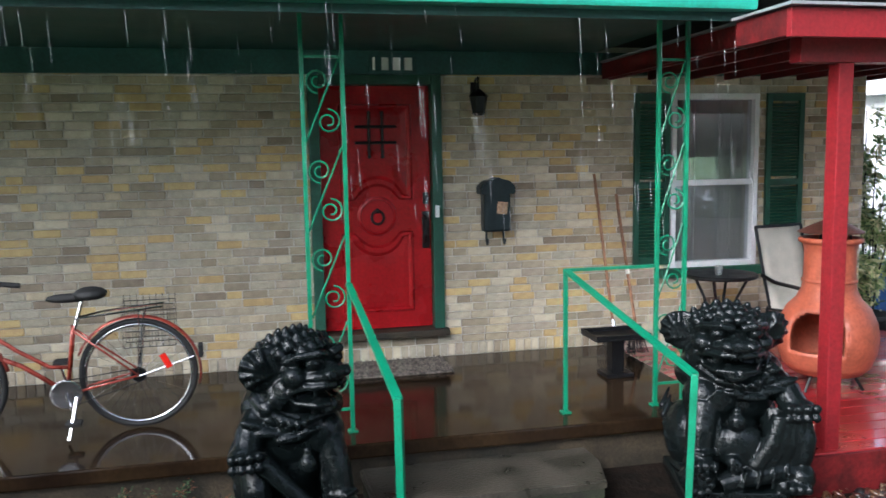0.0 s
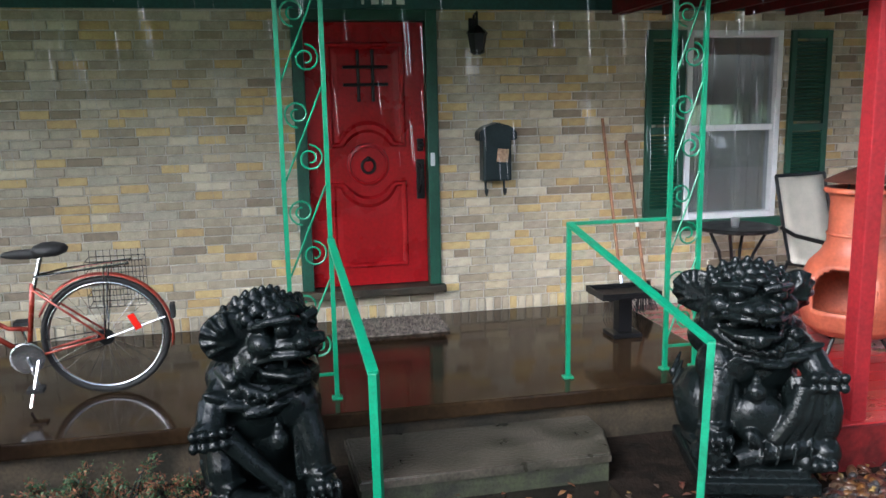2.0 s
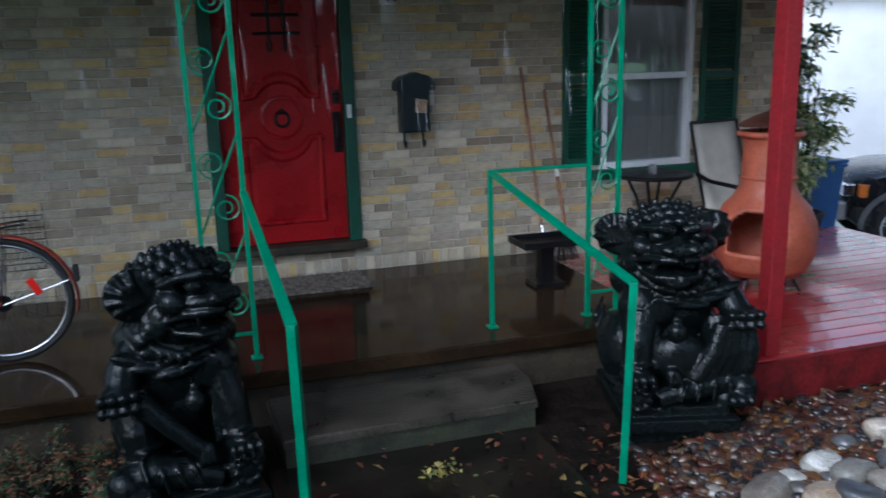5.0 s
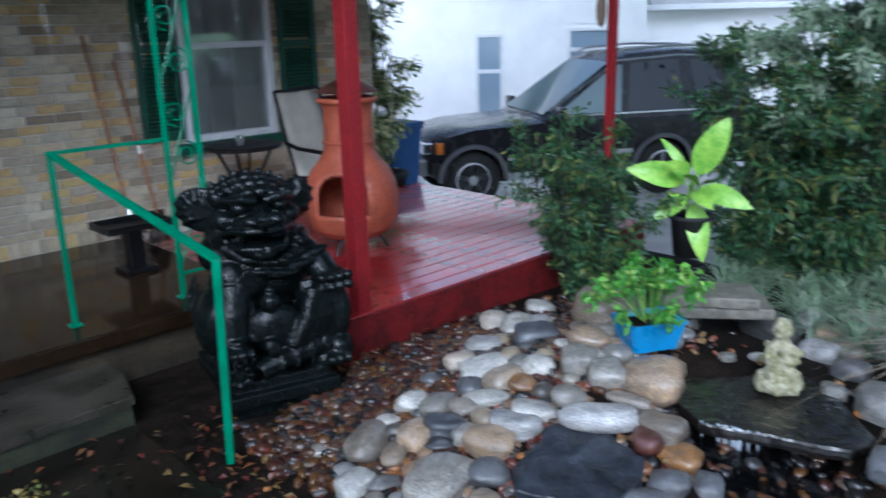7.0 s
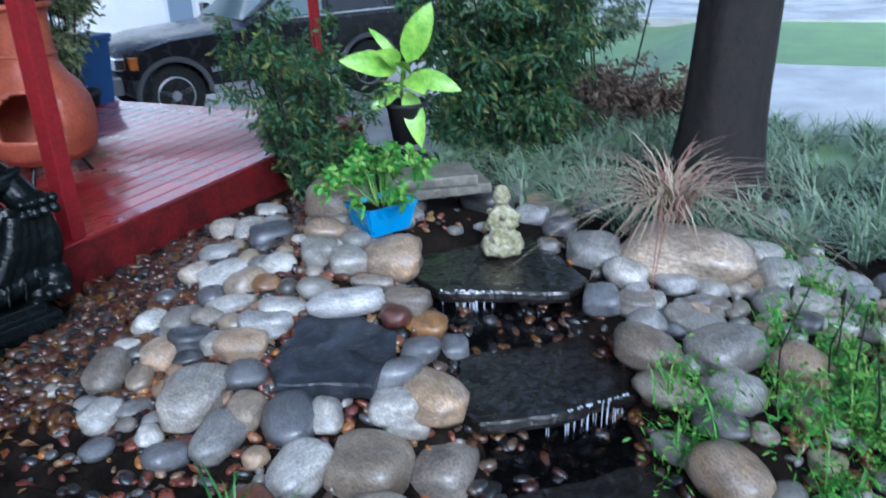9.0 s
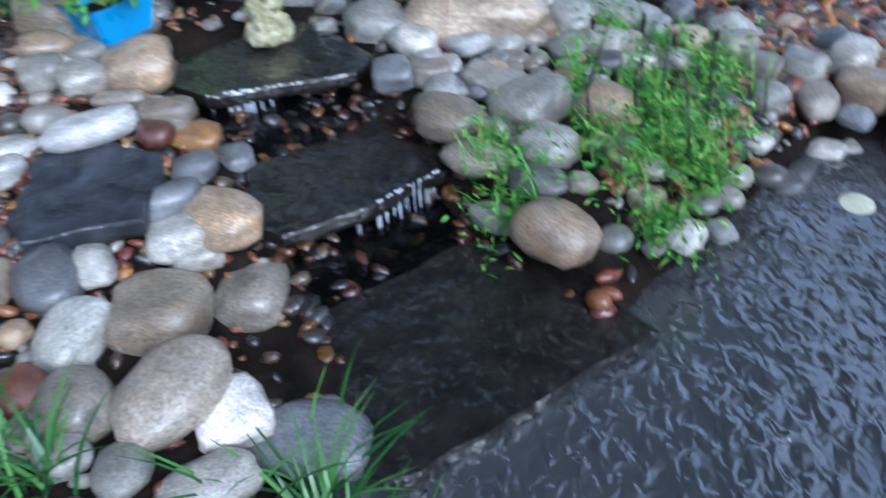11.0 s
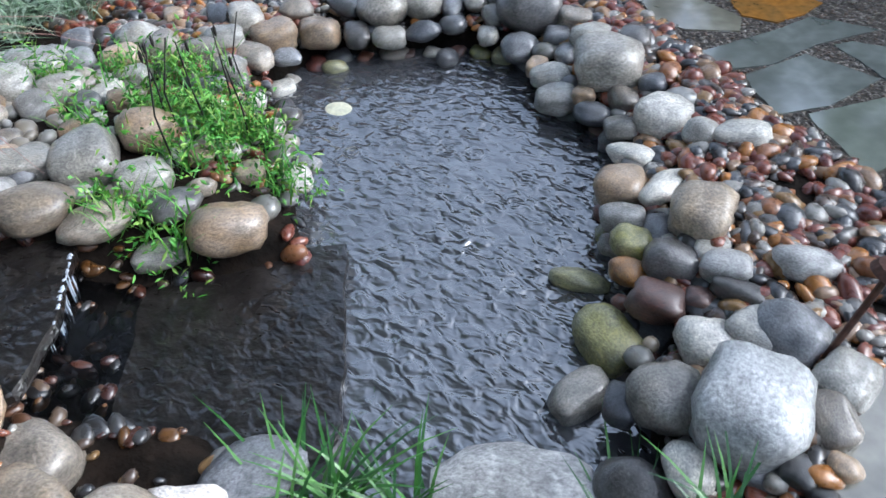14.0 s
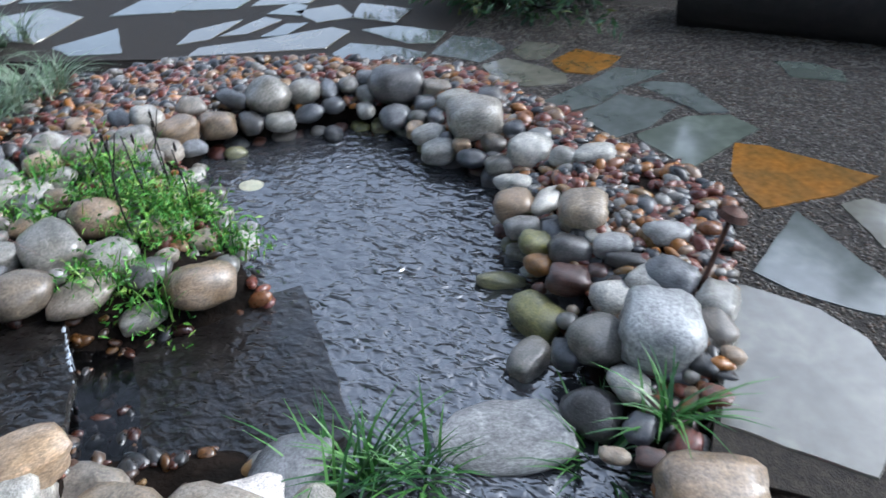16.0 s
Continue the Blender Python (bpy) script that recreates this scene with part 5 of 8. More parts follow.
# ---- slabs and slate ----
M["paver"] = material("weathered_concrete", (0.20, 0.185, 0.15), 0.5, var=0.5, scale=9, bump=0.6, bscale=40, color2=(0.09, 0.083, 0.066))
def rough_slab(name, outline, z, thick, mat, label, category, tilt=(0, 0), group="", relief=0.006):
    """A split stone slab: straight-sided, with a broken, uneven edge and top."""
    cx, cy = sum(p[0] for p in outline) / len(outline), sum(p[1] for p in outline) / len(outline)
    pts = []
    for i in range(len(outline)):
        (xa, ya), (xb, yb) = outline[i], outline[(i + 1) % len(outline)]
        n = max(2, int(math.hypot(xb - xa, yb - ya) / 0.05))
        for k in range(n):
            u = k / n
            x, y = xa + (xb - xa) * u, ya + (yb - ya) * u
            j = 0.012 * noise.noise((x * 9, y * 9, z)) * (0 if k == 0 else 1)
            pts.append((x - cx + j, y - cy + j))
    bm = bmesh.new()
    rings = []
    sawn = name == "flagstone"
    for scale_, zz in ((0.97, -thick), (1.0, -thick * 0.6), (1.0, -0.012), (0.985, 0.0), (0.88, 0.002), (0.76, 0.003), (0.62, 0.003), (0.46, 0.003), (0.30, 0.002), (0.14, 0.0))[:4 if sawn else 10]:
        rings.append([bm.verts.new((x * scale_, y * scale_, zz + (0.0 if sawn and zz == 0 else relief) * (noise.noise((x * 6 * scale_, y * 6 * scale_, z + zz * 30)) + 0.5 * noise.noise((x * 15 * scale_, y * 15 * scale_, z))))) for x, y in pts])
    for a, b in zip(rings, rings[1:]):
        for i in range(len(pts)):
            j = (i + 1) % len(pts)
            bm.faces.new((a[i], a[j], b[j], b[i]))
    bm.faces.new(rings[0][::-1])
    bm.faces.new(rings[-1])
    bmesh.ops.recalc_face_normals(bm, faces=bm.faces[:])
    ob = part(name, bm, mat)
    ob.matrix_basis = pose(cx, cy, z, *tilt)
    return tagged(ob, label, category, group)


CASCADE = "slabs of the little cascade"
rough_slab("cascade_slab", [(2.76, -4.35), (2.65, -4.53), (2.85, -5.12), (3.03, -5.16), (3.24, -4.97), (3.45, -4.72), (3.55, -4.25), (3.20, -4.13)], -0.22, 0.06, "slate", "wet black slab at the top of the cascade", "stone slab", (0, 0), CASCADE)
rough_slab("cascade_slab", [(2.39, -4.74), (1.98, -4.93), (1.95, -5.02), (2.10, -5.27), (2.41, -5.56), (2.68, -5.48), (2.92, -5.14), (2.56, -4.73)], -0.40, 0.06, "slate", "wet black slab midway down the cascade", "stone slab", (0, 0), CASCADE)
rough_slab("cascade_slab", [(1.72, -6.27), (1.90, -6.10), (2.13, -5.80), (2.26, -5.52), (1.77, -5.15), (1.55, -5.06), (1.27, -5.22), (1.11, -5.50), (1.14, -5.60)], -0.585, 0.07, "slate", "wet black slab at the pond's edge, water running over it", "stone slab", (0, 0), CASCADE)
M["slate_blue"] = material("blue_grey_slate", (0.045, 0.051, 0.064), 0.34, var=0.6, scale=9, bump=1.0, bscale=28, color2=(0.014, 0.016, 0.021))
rough_slab("slate_slab", [(2.30, -4.09), (2.14, -4.57), (2.03, -4.62), (1.79, -4.64), (1.64, -4.30), (1.74, -4.20), (1.96, -4.17), (2.23, -4.06)], -0.175, 0.08, "slate_blue", "blue-grey slate slab lying among cobbles", "stone slab", (4, -5), relief=0.024)
for x, y, z, turn in ((3.86, -4.02, -0.14, -52), (3.80, -3.96, -0.07, -56)):
    ob = part("paver", boxes(((-0.27, -0.15, 0), (0.27, 0.15, 0.065)), bevel=0.012), M["paver"])
    ob.matrix_basis = pose(x, y, z, 0, 0, turn)
    tagged(ob, "weathered grey concrete paver, stacked", "paver", "stacked pavers")
cobble(3.75, -3.80, 0.30, 0.25, 20, 3)
cobble(4.15, -4.20, 0.30, 0.26, 70, 3)


# flat cream lump for a pale patch in the pond
bm = bmesh.new()
ball(bm, (0, 0, 0), (0.10, 0.085, 0.03), None, 3)
M["pale"] = material("cream_lump", (0.62, 0.60, 0.44), 0.4, var=0.25, scale=18, bump=0.2)
ob = part("pale_lump", bm, "pale", smooth=True)
ob.location = (2.49, -7.07, WATER - 0.02)
tagged(ob, "pale cream lump just breaking the pond surface", "stone")

# water spilling over the lips
def spill(x0, y0, x1, y1, z0, z1, label):
    r = random.Random(int(x0 * 100))
    bm = bmesh.new()
    nx, ny = Vector((y1 - y0, x0 - x1)).normalized()
    n = 22
    for i in range(n):
        u = min(1.0, max(0.0, r.gauss(0.45, 0.24)))
        x, y, w = x0 + (x1 - x0) * u, y0 + (y1 - y0) * u, r.uniform(0.002, 0.008)
        out = r.uniform(0.01, 0.05)
        tube(bm, [(x, y, z0 + 0.004), (x - nx * out * 0.6, y - ny * out * 0.6, z0 - 0.01), (x - nx * out, y - ny * out, (z0 + z1) / 2), (x - nx * out * 1.1, y - ny * out * 1.1, z1)], w, 5, w * 0.6)
    tagged(part("falling_water", bm, M["spill"], smooth=True), label, "water", kind="structure")


M["spill"] = glass_material("falling_water", (0.75, 0.82, 0.92), 0.22, 0.45)
spill(2.66, -4.54, 2.74, -4.80, -0.22, -0.36, "thin strands of water falling over a slab")
spill(2.10, -5.27, 2.41, -5.56, -0.40, -0.56, "thin strands of water falling over a slab")


# shallow water running down the stream bed
M["stream_water"] = water_material()
M["stream_water"].name = "shallow_stream_water"
M["stream_water"].node_tree.nodes["Bump"].inputs["Distance"].default_value = 0.0015
M["stream_water"].node_tree.nodes["Principled BSDF"].inputs["Transmission Weight"].default_value = 0.97
M["stream_water"].node_tree.nodes["Principled BSDF"].inputs["IOR"].default_value = 1.2
M["stream_water"].node_tree.nodes["Principled BSDF"].inputs["Specular IOR Level"].default_value = 0.2
bm = bmesh.new()
rows = []
for i in range(31):
    u = i / 30
    rows.append([bm.verts.new((3.10 - 1.70 * u + 0.636 * s * 0.42, -4.50 - 1.40 * u - 0.772 * s * 0.42, -0.222 - 0.55 * u)) for s in (-1, -0.5, 0, 0.5, 1)])
for a, b in zip(rows, rows[1:]):
    for i in range(4):
        bm.faces.new((a[i], a[i + 1], b[i + 1], b[i]))
bmesh.ops.recalc_face_normals(bm, faces=bm.faces[:])
ob = part("stream", bm, M["stream_water"], smooth=True)
tagged(ob, "shallow clear water running over dark pebbles", "water", kind="structure")


FLAGS_A = [[(-0.06, -7.59), (-0.15, -7.36), (-0.23, -7.25), (-0.56, -7.48), (-0.76, -7.73), (-0.56, -7.79), (-0.23, -7.91), (-0.06, -7.90)],
           [(1.16, -8.75), (1.03, -8.59), (0.85, -8.60), (0.76, -8.78), (0.73, -8.94), (1.05, -9.01)],
           [(0.46, -7.84), (0.13, -7.53), (-0.18, -8.10), (-0.02, -8.24), (0.22, -8.15)],
           [(0.81, -8.00), (0.57, -7.76), (0.40, -7.95), (0.28, -8.30), (0.63, -8.36)],
           [(0.55, -8.51), (0.49, -8.59), (0.27, -8.62), (0.14, -8.46), (-0.01, -8.28), (0.15, -8.21), (0.32, -8.35)],
           [(1.07, -8.10), (0.89, -8.02), (0.73, -8.17), (0.61, -8.48), (0.41, -8.78), (0.73, -8.76), (0.83, -8.53)],
           [(1.59, -8.56), (1.40, -8.32), (1.21, -8.30), (0.97, -8.42), (1.02, -8.57), (1.36, -8.70), (1.47, -8.72)],
           [(1.47, -8.85), (1.33, -8.72), (1.21, -8.78), (1.14, -9.05), (1.42, -9.06)]]
FLAGS_B = [[(1.99, -8.66), (1.61, -8.60), (1.51, -8.89), (1.67, -9.04), (1.96, -9.03)],
           [(2.66, -8.48), (2.56, -8.40), (1.99, -8.53), (2.02, -8.68), (2.28, -8.72), (2.62, -8.70)],
           [(2.66, -8.97), (2.22, -8.80), (2.03, -8.86), (2.03, -9.10), (2.44, -9.12)],
           [(3.64, -8.16), (3.66, -8.33), (3.27, -8.62), (2.89, -8.97), (2.72, -8.92), (2.75, -8.56), (3.02, -8.44)],
           [(3.85, -8.33), (3.91, -8.62), (3.75, -8.85), (3.66, -8.94), (3.67, -8.49)],
           [(3.64, -8.56), (3.52, -9.04), (3.35, -9.01), (3.45, -8.67)],
           [(3.33, -8.64), (3.28, -8.94), (3.12, -9.01), (3.16, -8.72)],
           [(3.55, -9.10), (3.47, -9.40), (3.32, -9.36), (3.26, -9.13)],
           [(4.74, -8.04), (4.51, -8.52), (4.14, -8.09), (4.49, -7.94)]]
FLAGS_C = [[(5.67, -8.49), (5.45, -8.76), (4.97, -8.67), (4.93, -8.07), (5.26, -8.08)],
           [(-0.38, -7.29), (-0.71, -6.87), (-0.86, -6.63), (-0.70, -6.58), (-0.58, -6.59), (-0.37, -6.64), (-0.21, -6.73), (-0.31, -7.07)],
           [(-0.15, -6.63), (-0.47, -6.56), (-0.65, -6.42), (-0.78, -6.16), (-0.64, -5.73), (-0.15, -5.81), (-0.15, -6.10)],
           [(-0.57, -7.40), (-0.68, -7.49), (-0.89, -7.40), (-0.90, -7.03), (-0.74, -7.07)],
           [(-0.22, -9.12), (-0.33, -8.89), (-0.65, -8.89), (-0.63, -9.06), (-0.43, -9.15)],
           [(3.06, -9.02), (2.82, -9.21), (3.08, -9.45), (3.36, -9.21)],
           [(2.86, -9.20), (2.47, -9.17), (2.46, -9.50), (2.92, -9.53)]]
FLAGS = FLAGS_A + FLAGS_B + FLAGS_C
# edge of the pebble bed against flagstones and gravel
BED = [(0.5, -5.4), (-0.14, -5.6), (-0.12, -7.3), (0.12, -7.52), (0.57, -7.78), (0.95, -8.05), (1.4, -8.34), (2.0, -8.55), (2.6, -8.42), (3.6, -8.14), (4.4, -7.4), (4.2, -6.6), (3.0, -6.2), (1.5, -6.0)]


def inside(poly, x, y):
    """Whether a place lies within an outline."""
    odd = False
    for (x1, y1), (x2, y2) in zip(poly, poly[1:] + poly[:1]):
        if (y1 > y) != (y2 > y) and x < (x2 - x1) * (y - y1) / (y2 - y1) + x1:
            odd = not odd
    return odd


def on_flag(x, y):
    """Whether a place lies on one of the large flagstones."""
    return any(inside(poly, x, y) for poly in FLAGS)


# ---- pebbles and gravel (uncountable) ----
def pebbles(name, count, place, size, mat, label, category, seed, flat=0.5, detail=2):
    r = random.Random(seed)
    base = bmesh.new()
    bmesh.ops.create_icosphere(base, subdivisions=detail, radius=1.0)
    bv, bf = [v.co.copy() for v in base.verts], [[v.index for v in f.verts] for f in base.faces]
    base.free()
    verts, faces = [], []
    k = 0
    while k < count:
        p = place(r)
        if p is None:
            continue
        x, y = p[:2]
        a, b, c = r.uniform(*size) * 1.15, r.uniform(0.45, 0.85), flat * r.uniform(0.7, 1.2)
        z = (p[2] if len(p) > 2 else land(x, y)) + a * c * 0.45
        m = Euler((r.uniform(-0.5, 0.5), r.uniform(-0.5, 0.5), r.uniform(0, 6.28))).to_matrix() @ Matrix.Diagonal((a, a * b, a * c))
        n = len(verts)
        o = Vector((r.uniform(0, 90), r.uniform(0, 90), r.uniform(0, 90)))
        verts += [tuple(m @ (v * (1 + 0.32 * noise.noise(v * 0.9 + o))) + Vector((x, y, z))) for v in bv]
        faces += [[i + n for i in f] for f in bf]
        k += 1
    me = bpy.data.meshes.new(name)
    me.from_pydata(verts, [], faces)
    me.materials.append(M[mat])
    me.shade_smooth()
    tagged(new(name, me), label, category, kind="stuff")


def bank_place(r):
    x, y = r.uniform(-0.15, 4.4), r.uniform(-8.6, -5.4)
    d = pond_side(x, y)
    return (x, y) if 0.11 < d < 0.7 and math.hypot(x - 1.85, y + 6.12) > 0.28 and inside(BED, x, y) and not on_flag(x, y) else None


def far_place(r):
    x, y = r.uniform(1.2, 4.4), r.uniform(-8.6, -6.6)
    return (x, y) if pond_side(x, y) > 0.25 and inside(BED, x, y) and not on_flag(x, y) else None


def right_place(r):
    x, y = r.uniform(-0.16, 1.9), r.uniform(-8.5, -5.4)
    return (x, y) if pond_side(x, y) > 0.12 and inside(BED, x, y) and not on_flag(x, y) else None


def bed_place(r):
    x, y = r.uniform(1.1, 3.1), r.uniform(-6.0, -4.4)
    t, s = stream(x, y)
    return (x, y) if -0.02 < t < 1.0 and s < 0.42 else None


def lion_place(r):
    x, y = r.gauss(2.0, 0.75), r.gauss(-3.3, 0.35)
    return (x, y) if y < -2.72 and x > 1.16 + 0.12 * r.random() and x < 4.6 and not (1.3 < x < 1.98 and y > -2.9) else None


def mound_place(r):
    x, y = r.gauss(2.0, 0.7), r.gauss(-4.1, 0.5)
    t, s = stream(x, y)
    return (x, y) if x > 0.85 and y < -3.3 and not (-0.1 < t < 1.1 and s < 0.4) else None


pebbles("pebble_bank", 1300, bank_place, (0.018, 0.042), "pebble", "wet red brown and grey pebbles on the pond bank", "pebbles", 1)
pebbles("pebble_bed", 1500, far_place, (0.024, 0.058), "pebble", "wet red brown and grey pebbles beyond the pond", "pebbles", 2)
pebbles("pebble_margin", 1150, right_place, (0.026, 0.062), "pebble", "wet red brown, orange and grey pebbles", "pebbles", 3)
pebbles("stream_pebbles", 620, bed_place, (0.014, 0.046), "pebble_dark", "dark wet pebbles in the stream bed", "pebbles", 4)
# beside the lion; the plinth's shadow is part of this palette
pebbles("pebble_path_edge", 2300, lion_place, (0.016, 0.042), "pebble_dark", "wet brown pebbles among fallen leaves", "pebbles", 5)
pebbles("mound_pebbles", 1300, mound_place, (0.014, 0.034), "pebble", "small pebbles between the cobbles", "pebbles", 6)


# ---- leaves and blades ----
def leaf_mesh(name, items, mat, parent=None, fold=0.18):
    """Many leaves in one mesh: each is two folded halves about its rib. items: base, way, side, length, width, droop."""
    verts, faces = [], []
    for p, way, side, ln, w, droop in items:
        up = side.cross(way).normalized()
        mid, tip = p + way * ln * 0.5 - Vector((0, 0, droop * ln * 0.25)), p + way * ln - Vector((0, 0, droop * ln))
        n = len(verts)
        verts += [tuple(p), tuple(mid + side * w / 2 + up * w * fold), tuple(tip), tuple(mid - side * w / 2 + up * w * fold), tuple(mid)]
        faces += [(n, n + 4, n + 1), (n + 1, n + 4, n + 2), (n, n + 3, n + 4), (n + 3, n + 2, n + 4)]
    me = bpy.data.meshes.new(name)
    me.from_pydata(verts, [], faces)
    me.materials.append(M[mat])
    ob = new(name, me)
    ob.parent = parent
    return ob


def unit(r):
    while True:
        v = Vector((r.uniform(-1, 1), r.uniform(-1, 1), r.uniform(-1, 1)))
        if 0.05 < v.length < 1:
            return v.normalized()


def blades(name, clumps, mat, r, per=(14, 24), length=(0.2, 0.4), width=0.008, spread=0.5, droop=0.5, parent=None):
    """Arching grass blades, each a strip of four pieces."""
    verts, faces = [], []
    for cx, cy, cz in clumps:
        for _ in range(r.randint(*per)):
            a, ln = r.uniform(0, 6.283), r.uniform(*length)
            lean = r.uniform(0.1, 1.0) * spread
            x, y = cx + r.gauss(0, 0.03), cy + r.gauss(0, 0.03)
            n = len(verts)
            for k in range(5):
                u = k / 4
                q = lean * u * ln + droop * ln * 0.5 * u * u
                zz = ln * (u - droop * 0.6 * u * u * (0.5 + lean))
                w = width * (1 - u) ** 0.6 / 2 + 0.0004
                for s in (-1, 1):
                    verts.append((x + math.cos(a) * q - math.sin(a) * w * s, y + math.sin(a) * q + math.cos(a) * w * s, cz + zz))
                if k:
                    b = n + 2 * (k - 1)
                    faces.append((b, b + 1, b + 3, b + 2))
    me = bpy.data.meshes.new(name)
    me.from_pydata(verts, [], faces)
    me.materials.append(M[mat])
    ob = new(name, me)
    ob.parent = parent
    return ob


def bush(name, m, height, width, count, leaf, mat, label, category, seed, stems=9, bare=0.15, lean=0.25):
    """Canes that fork, with small leaves in sprays round their upper parts and gaps between."""
    r = random.Random(seed)
    t = thing(name, m, label, category)
    sticks, tips = bmesh.new(), []
    for i in range(stems):
        a, q = r.uniform(0, 6.283), width * 0.5 * math.sqrt(r.random())
        h = height * r.uniform(0.55, 1.0)
        base, top = Vector((math.cos(a) * q * 0.25, math.sin(a) * q * 0.25, 0)), Vector((math.cos(a) * q * (1 + lean * 0.3), math.sin(a) * q * (1 + lean * 0.3), h))
        mid = (base + top) / 2 + Vector((r.uniform(-0.05, 0.05), r.uniform(-0.05, 0.05), 0))
        tube(sticks, [base, mid, top], 0.010, 5, 0.004)
        for k in range(7):
            u = r.uniform(bare, 1.0)
            p = base.lerp(top, u)
            d = unit(r)
            d.z = abs(d.z) * 0.6
            e = p + d * width * r.uniform(0.12, 0.30)
            tube(sticks, [p, e], 0.004, 4, 0.002)
            tips.append((p, e))
    part("stem", sticks, "bark", t)
    items = []
    for _ in range(count):
        p, e = r.choice(tips)
        c = p.lerp(e, r.uniform(0.3, 1.15)) + unit(r) * leaf * r.uniform(0.2, 1.4)
        way = (unit(r) + (e - p).normalized() * 0.6 + Vector((0, 0, -0.15))).normalized()
        side = way.cross(unit(r)).normalized()
        items.append((c, way, side, leaf * r.uniform(0.7, 1.4), leaf * r.uniform(0.28, 0.45), 0.25))
    leaf_mesh("crown", items, mat, t)
    return t


bush("nandina_bush", pose(3.95, -3.02, -0.32), 1.25, 1.0, 9000, 0.06, "leaf", "dense dark green shrub with small leaves beside the deck", "shrub", 21, 22, 0.05)
bush("large_shrub", pose(5.50, -3.80, -0.38), 1.66, 1.55, 24000, 0.075, "leaf", "tall dense dark green shrub with yellowing leaves", "shrub", 22, 38, 0.0)
bush("young_tree", pose(6.6, -4.35, -0.40), 2.9, 2.3, 17000, 0.085, "leaf_pale", "slender young tree with sparse pale leaves", "tree", 23, 9, 0.34)
bush("low_juniper", pose(-1.62, -2.35, -0.36), 0.30, 0.62, 6500, 0.026, "juniper", "low sprawling green juniper beside the porch", "shrub", 24, 14, 0.0, 0.8)
bush("low_juniper", pose(-1.15, -2.50, -0.36), 0.26, 0.5, 5000, 0.026, "juniper", "low sprawling browned juniper beside the porch", "shrub", 25, 14, 0.0, 0.8)
bush("low_juniper", pose(-2.2, -2.55, -0.36), 0.30, 0.6, 5500, 0.026, "juniper", "low sprawling green juniper beside the porch", "shrub", 26, 14, 0.0, 0.8)

# fallen leaves on path and pebbles
r = random.Random(31)
items = []
for i in range(900):
    if i < 620:
        x, y = r.gauss(1.75, 0.65), r.gauss(-3.3, 0.35)
    else:
        x, y = r.gauss(0.6, 0.6), r.gauss(-3.1, 0.5)
    if y > -2.45 or (1.3 < x < 1.98 and y > -2.9) or (x < 1.0 and r.random() < 0.55):
        continue
    z = max(land(x, y), -0.316 if -0.45 < x < 1.0 and y > -4.2 else -9) + r.uniform(0.008, 0.035)
    way = Vector((r.uniform(-1, 1), r.uniform(-1, 1), r.uniform(-0.15, 0.25))).normalized()
    side = way.cross(Vector((r.uniform(-0.3, 0.3), r.uniform(-0.3, 0.3), 1))).normalized()
    items.append((Vector((x, y, z)), way, side, r.uniform(0.035, 0.07), r.uniform(0.02, 0.035), 0.3))
tagged(leaf_mesh("fallen_leaves", items, "litter"), "wet brown and yellow fallen leaves on path and pebbles", "leaves", kind="stuff")

# yellowing weed beside the path
r = random.Random(38)
items = []
for _ in range(46):
    way = (unit(r) + Vector((0, 0, 0.5))).normalized()
    items.append((Vector((0.32 + r.gauss(0, 0.05), -2.76 + r.gauss(0, 0.04), -0.315 + abs(r.gauss(0, 0.02)))), way, way.cross(unit(r)).normalized(), r.uniform(0.03, 0.06), r.uniform(0.016, 0.026), 0.4))
tagged(leaf_mesh("small_weed", items, "weed_yellow"), "small yellowing weed lying on the wet path", "weed")
# bright weeds on the near bank, and long blades by the slab
r = random.Random(33)
items = []
tussocks = []
for ax, ay, bx, by, n in ((3.05, -6.02, 2.72, -6.32, 9), (2.72, -6.32, 2.18, -6.54, 16), (2.45, -6.10, 2.0, -6.30, 9), (2.42, -5.72, 2.05, -5.82, 7), (3.2, -6.6, 2.6, -6.62, 9), (3.7, -6.0, 3.1, -6.4, 8)):
    for _ in range(n):
        k = r.random()
        tussocks.append((ax + (bx - ax) * k + r.gauss(0, 0.06), ay + (by - ay) * k + r.gauss(0, 0.06), r.uniform(0.05, 0.11)))
for _ in range(3700):
    cx, cy, cr = r.choice(tussocks)
    x, y = cx + r.gauss(0, cr * 0.7), cy + r.gauss(0, cr * 0.7)
    c = Vector((x, y, max(land(x, y), WATER) + 0.04 + abs(r.gauss(0, 0.075))))
    way = (unit(r) + Vector((0, 0, 0.5))).normalized()
    items.append((c, way, way.cross(unit(r)).normalized(), r.uniform(0.025, 0.06), r.uniform(0.009, 0.018), 0.3))
tagged(leaf_mesh("pond_weed", items, "pond_green"), "bright green leafy weeds between the cobbles", "weeds", kind="stuff")
clumps = [(x + r.gauss(0, 0.05), y + r.gauss(0, 0.05), max(land(x, y), WATER) + 0.02) for x, y, _ in tussocks]
tagged(blades("bank_grass", clumps, "pond_green", r, (5, 9), (0.10, 0.26), 0.008), "thin bright green grass on the pond bank", "grass", kind="stuff")
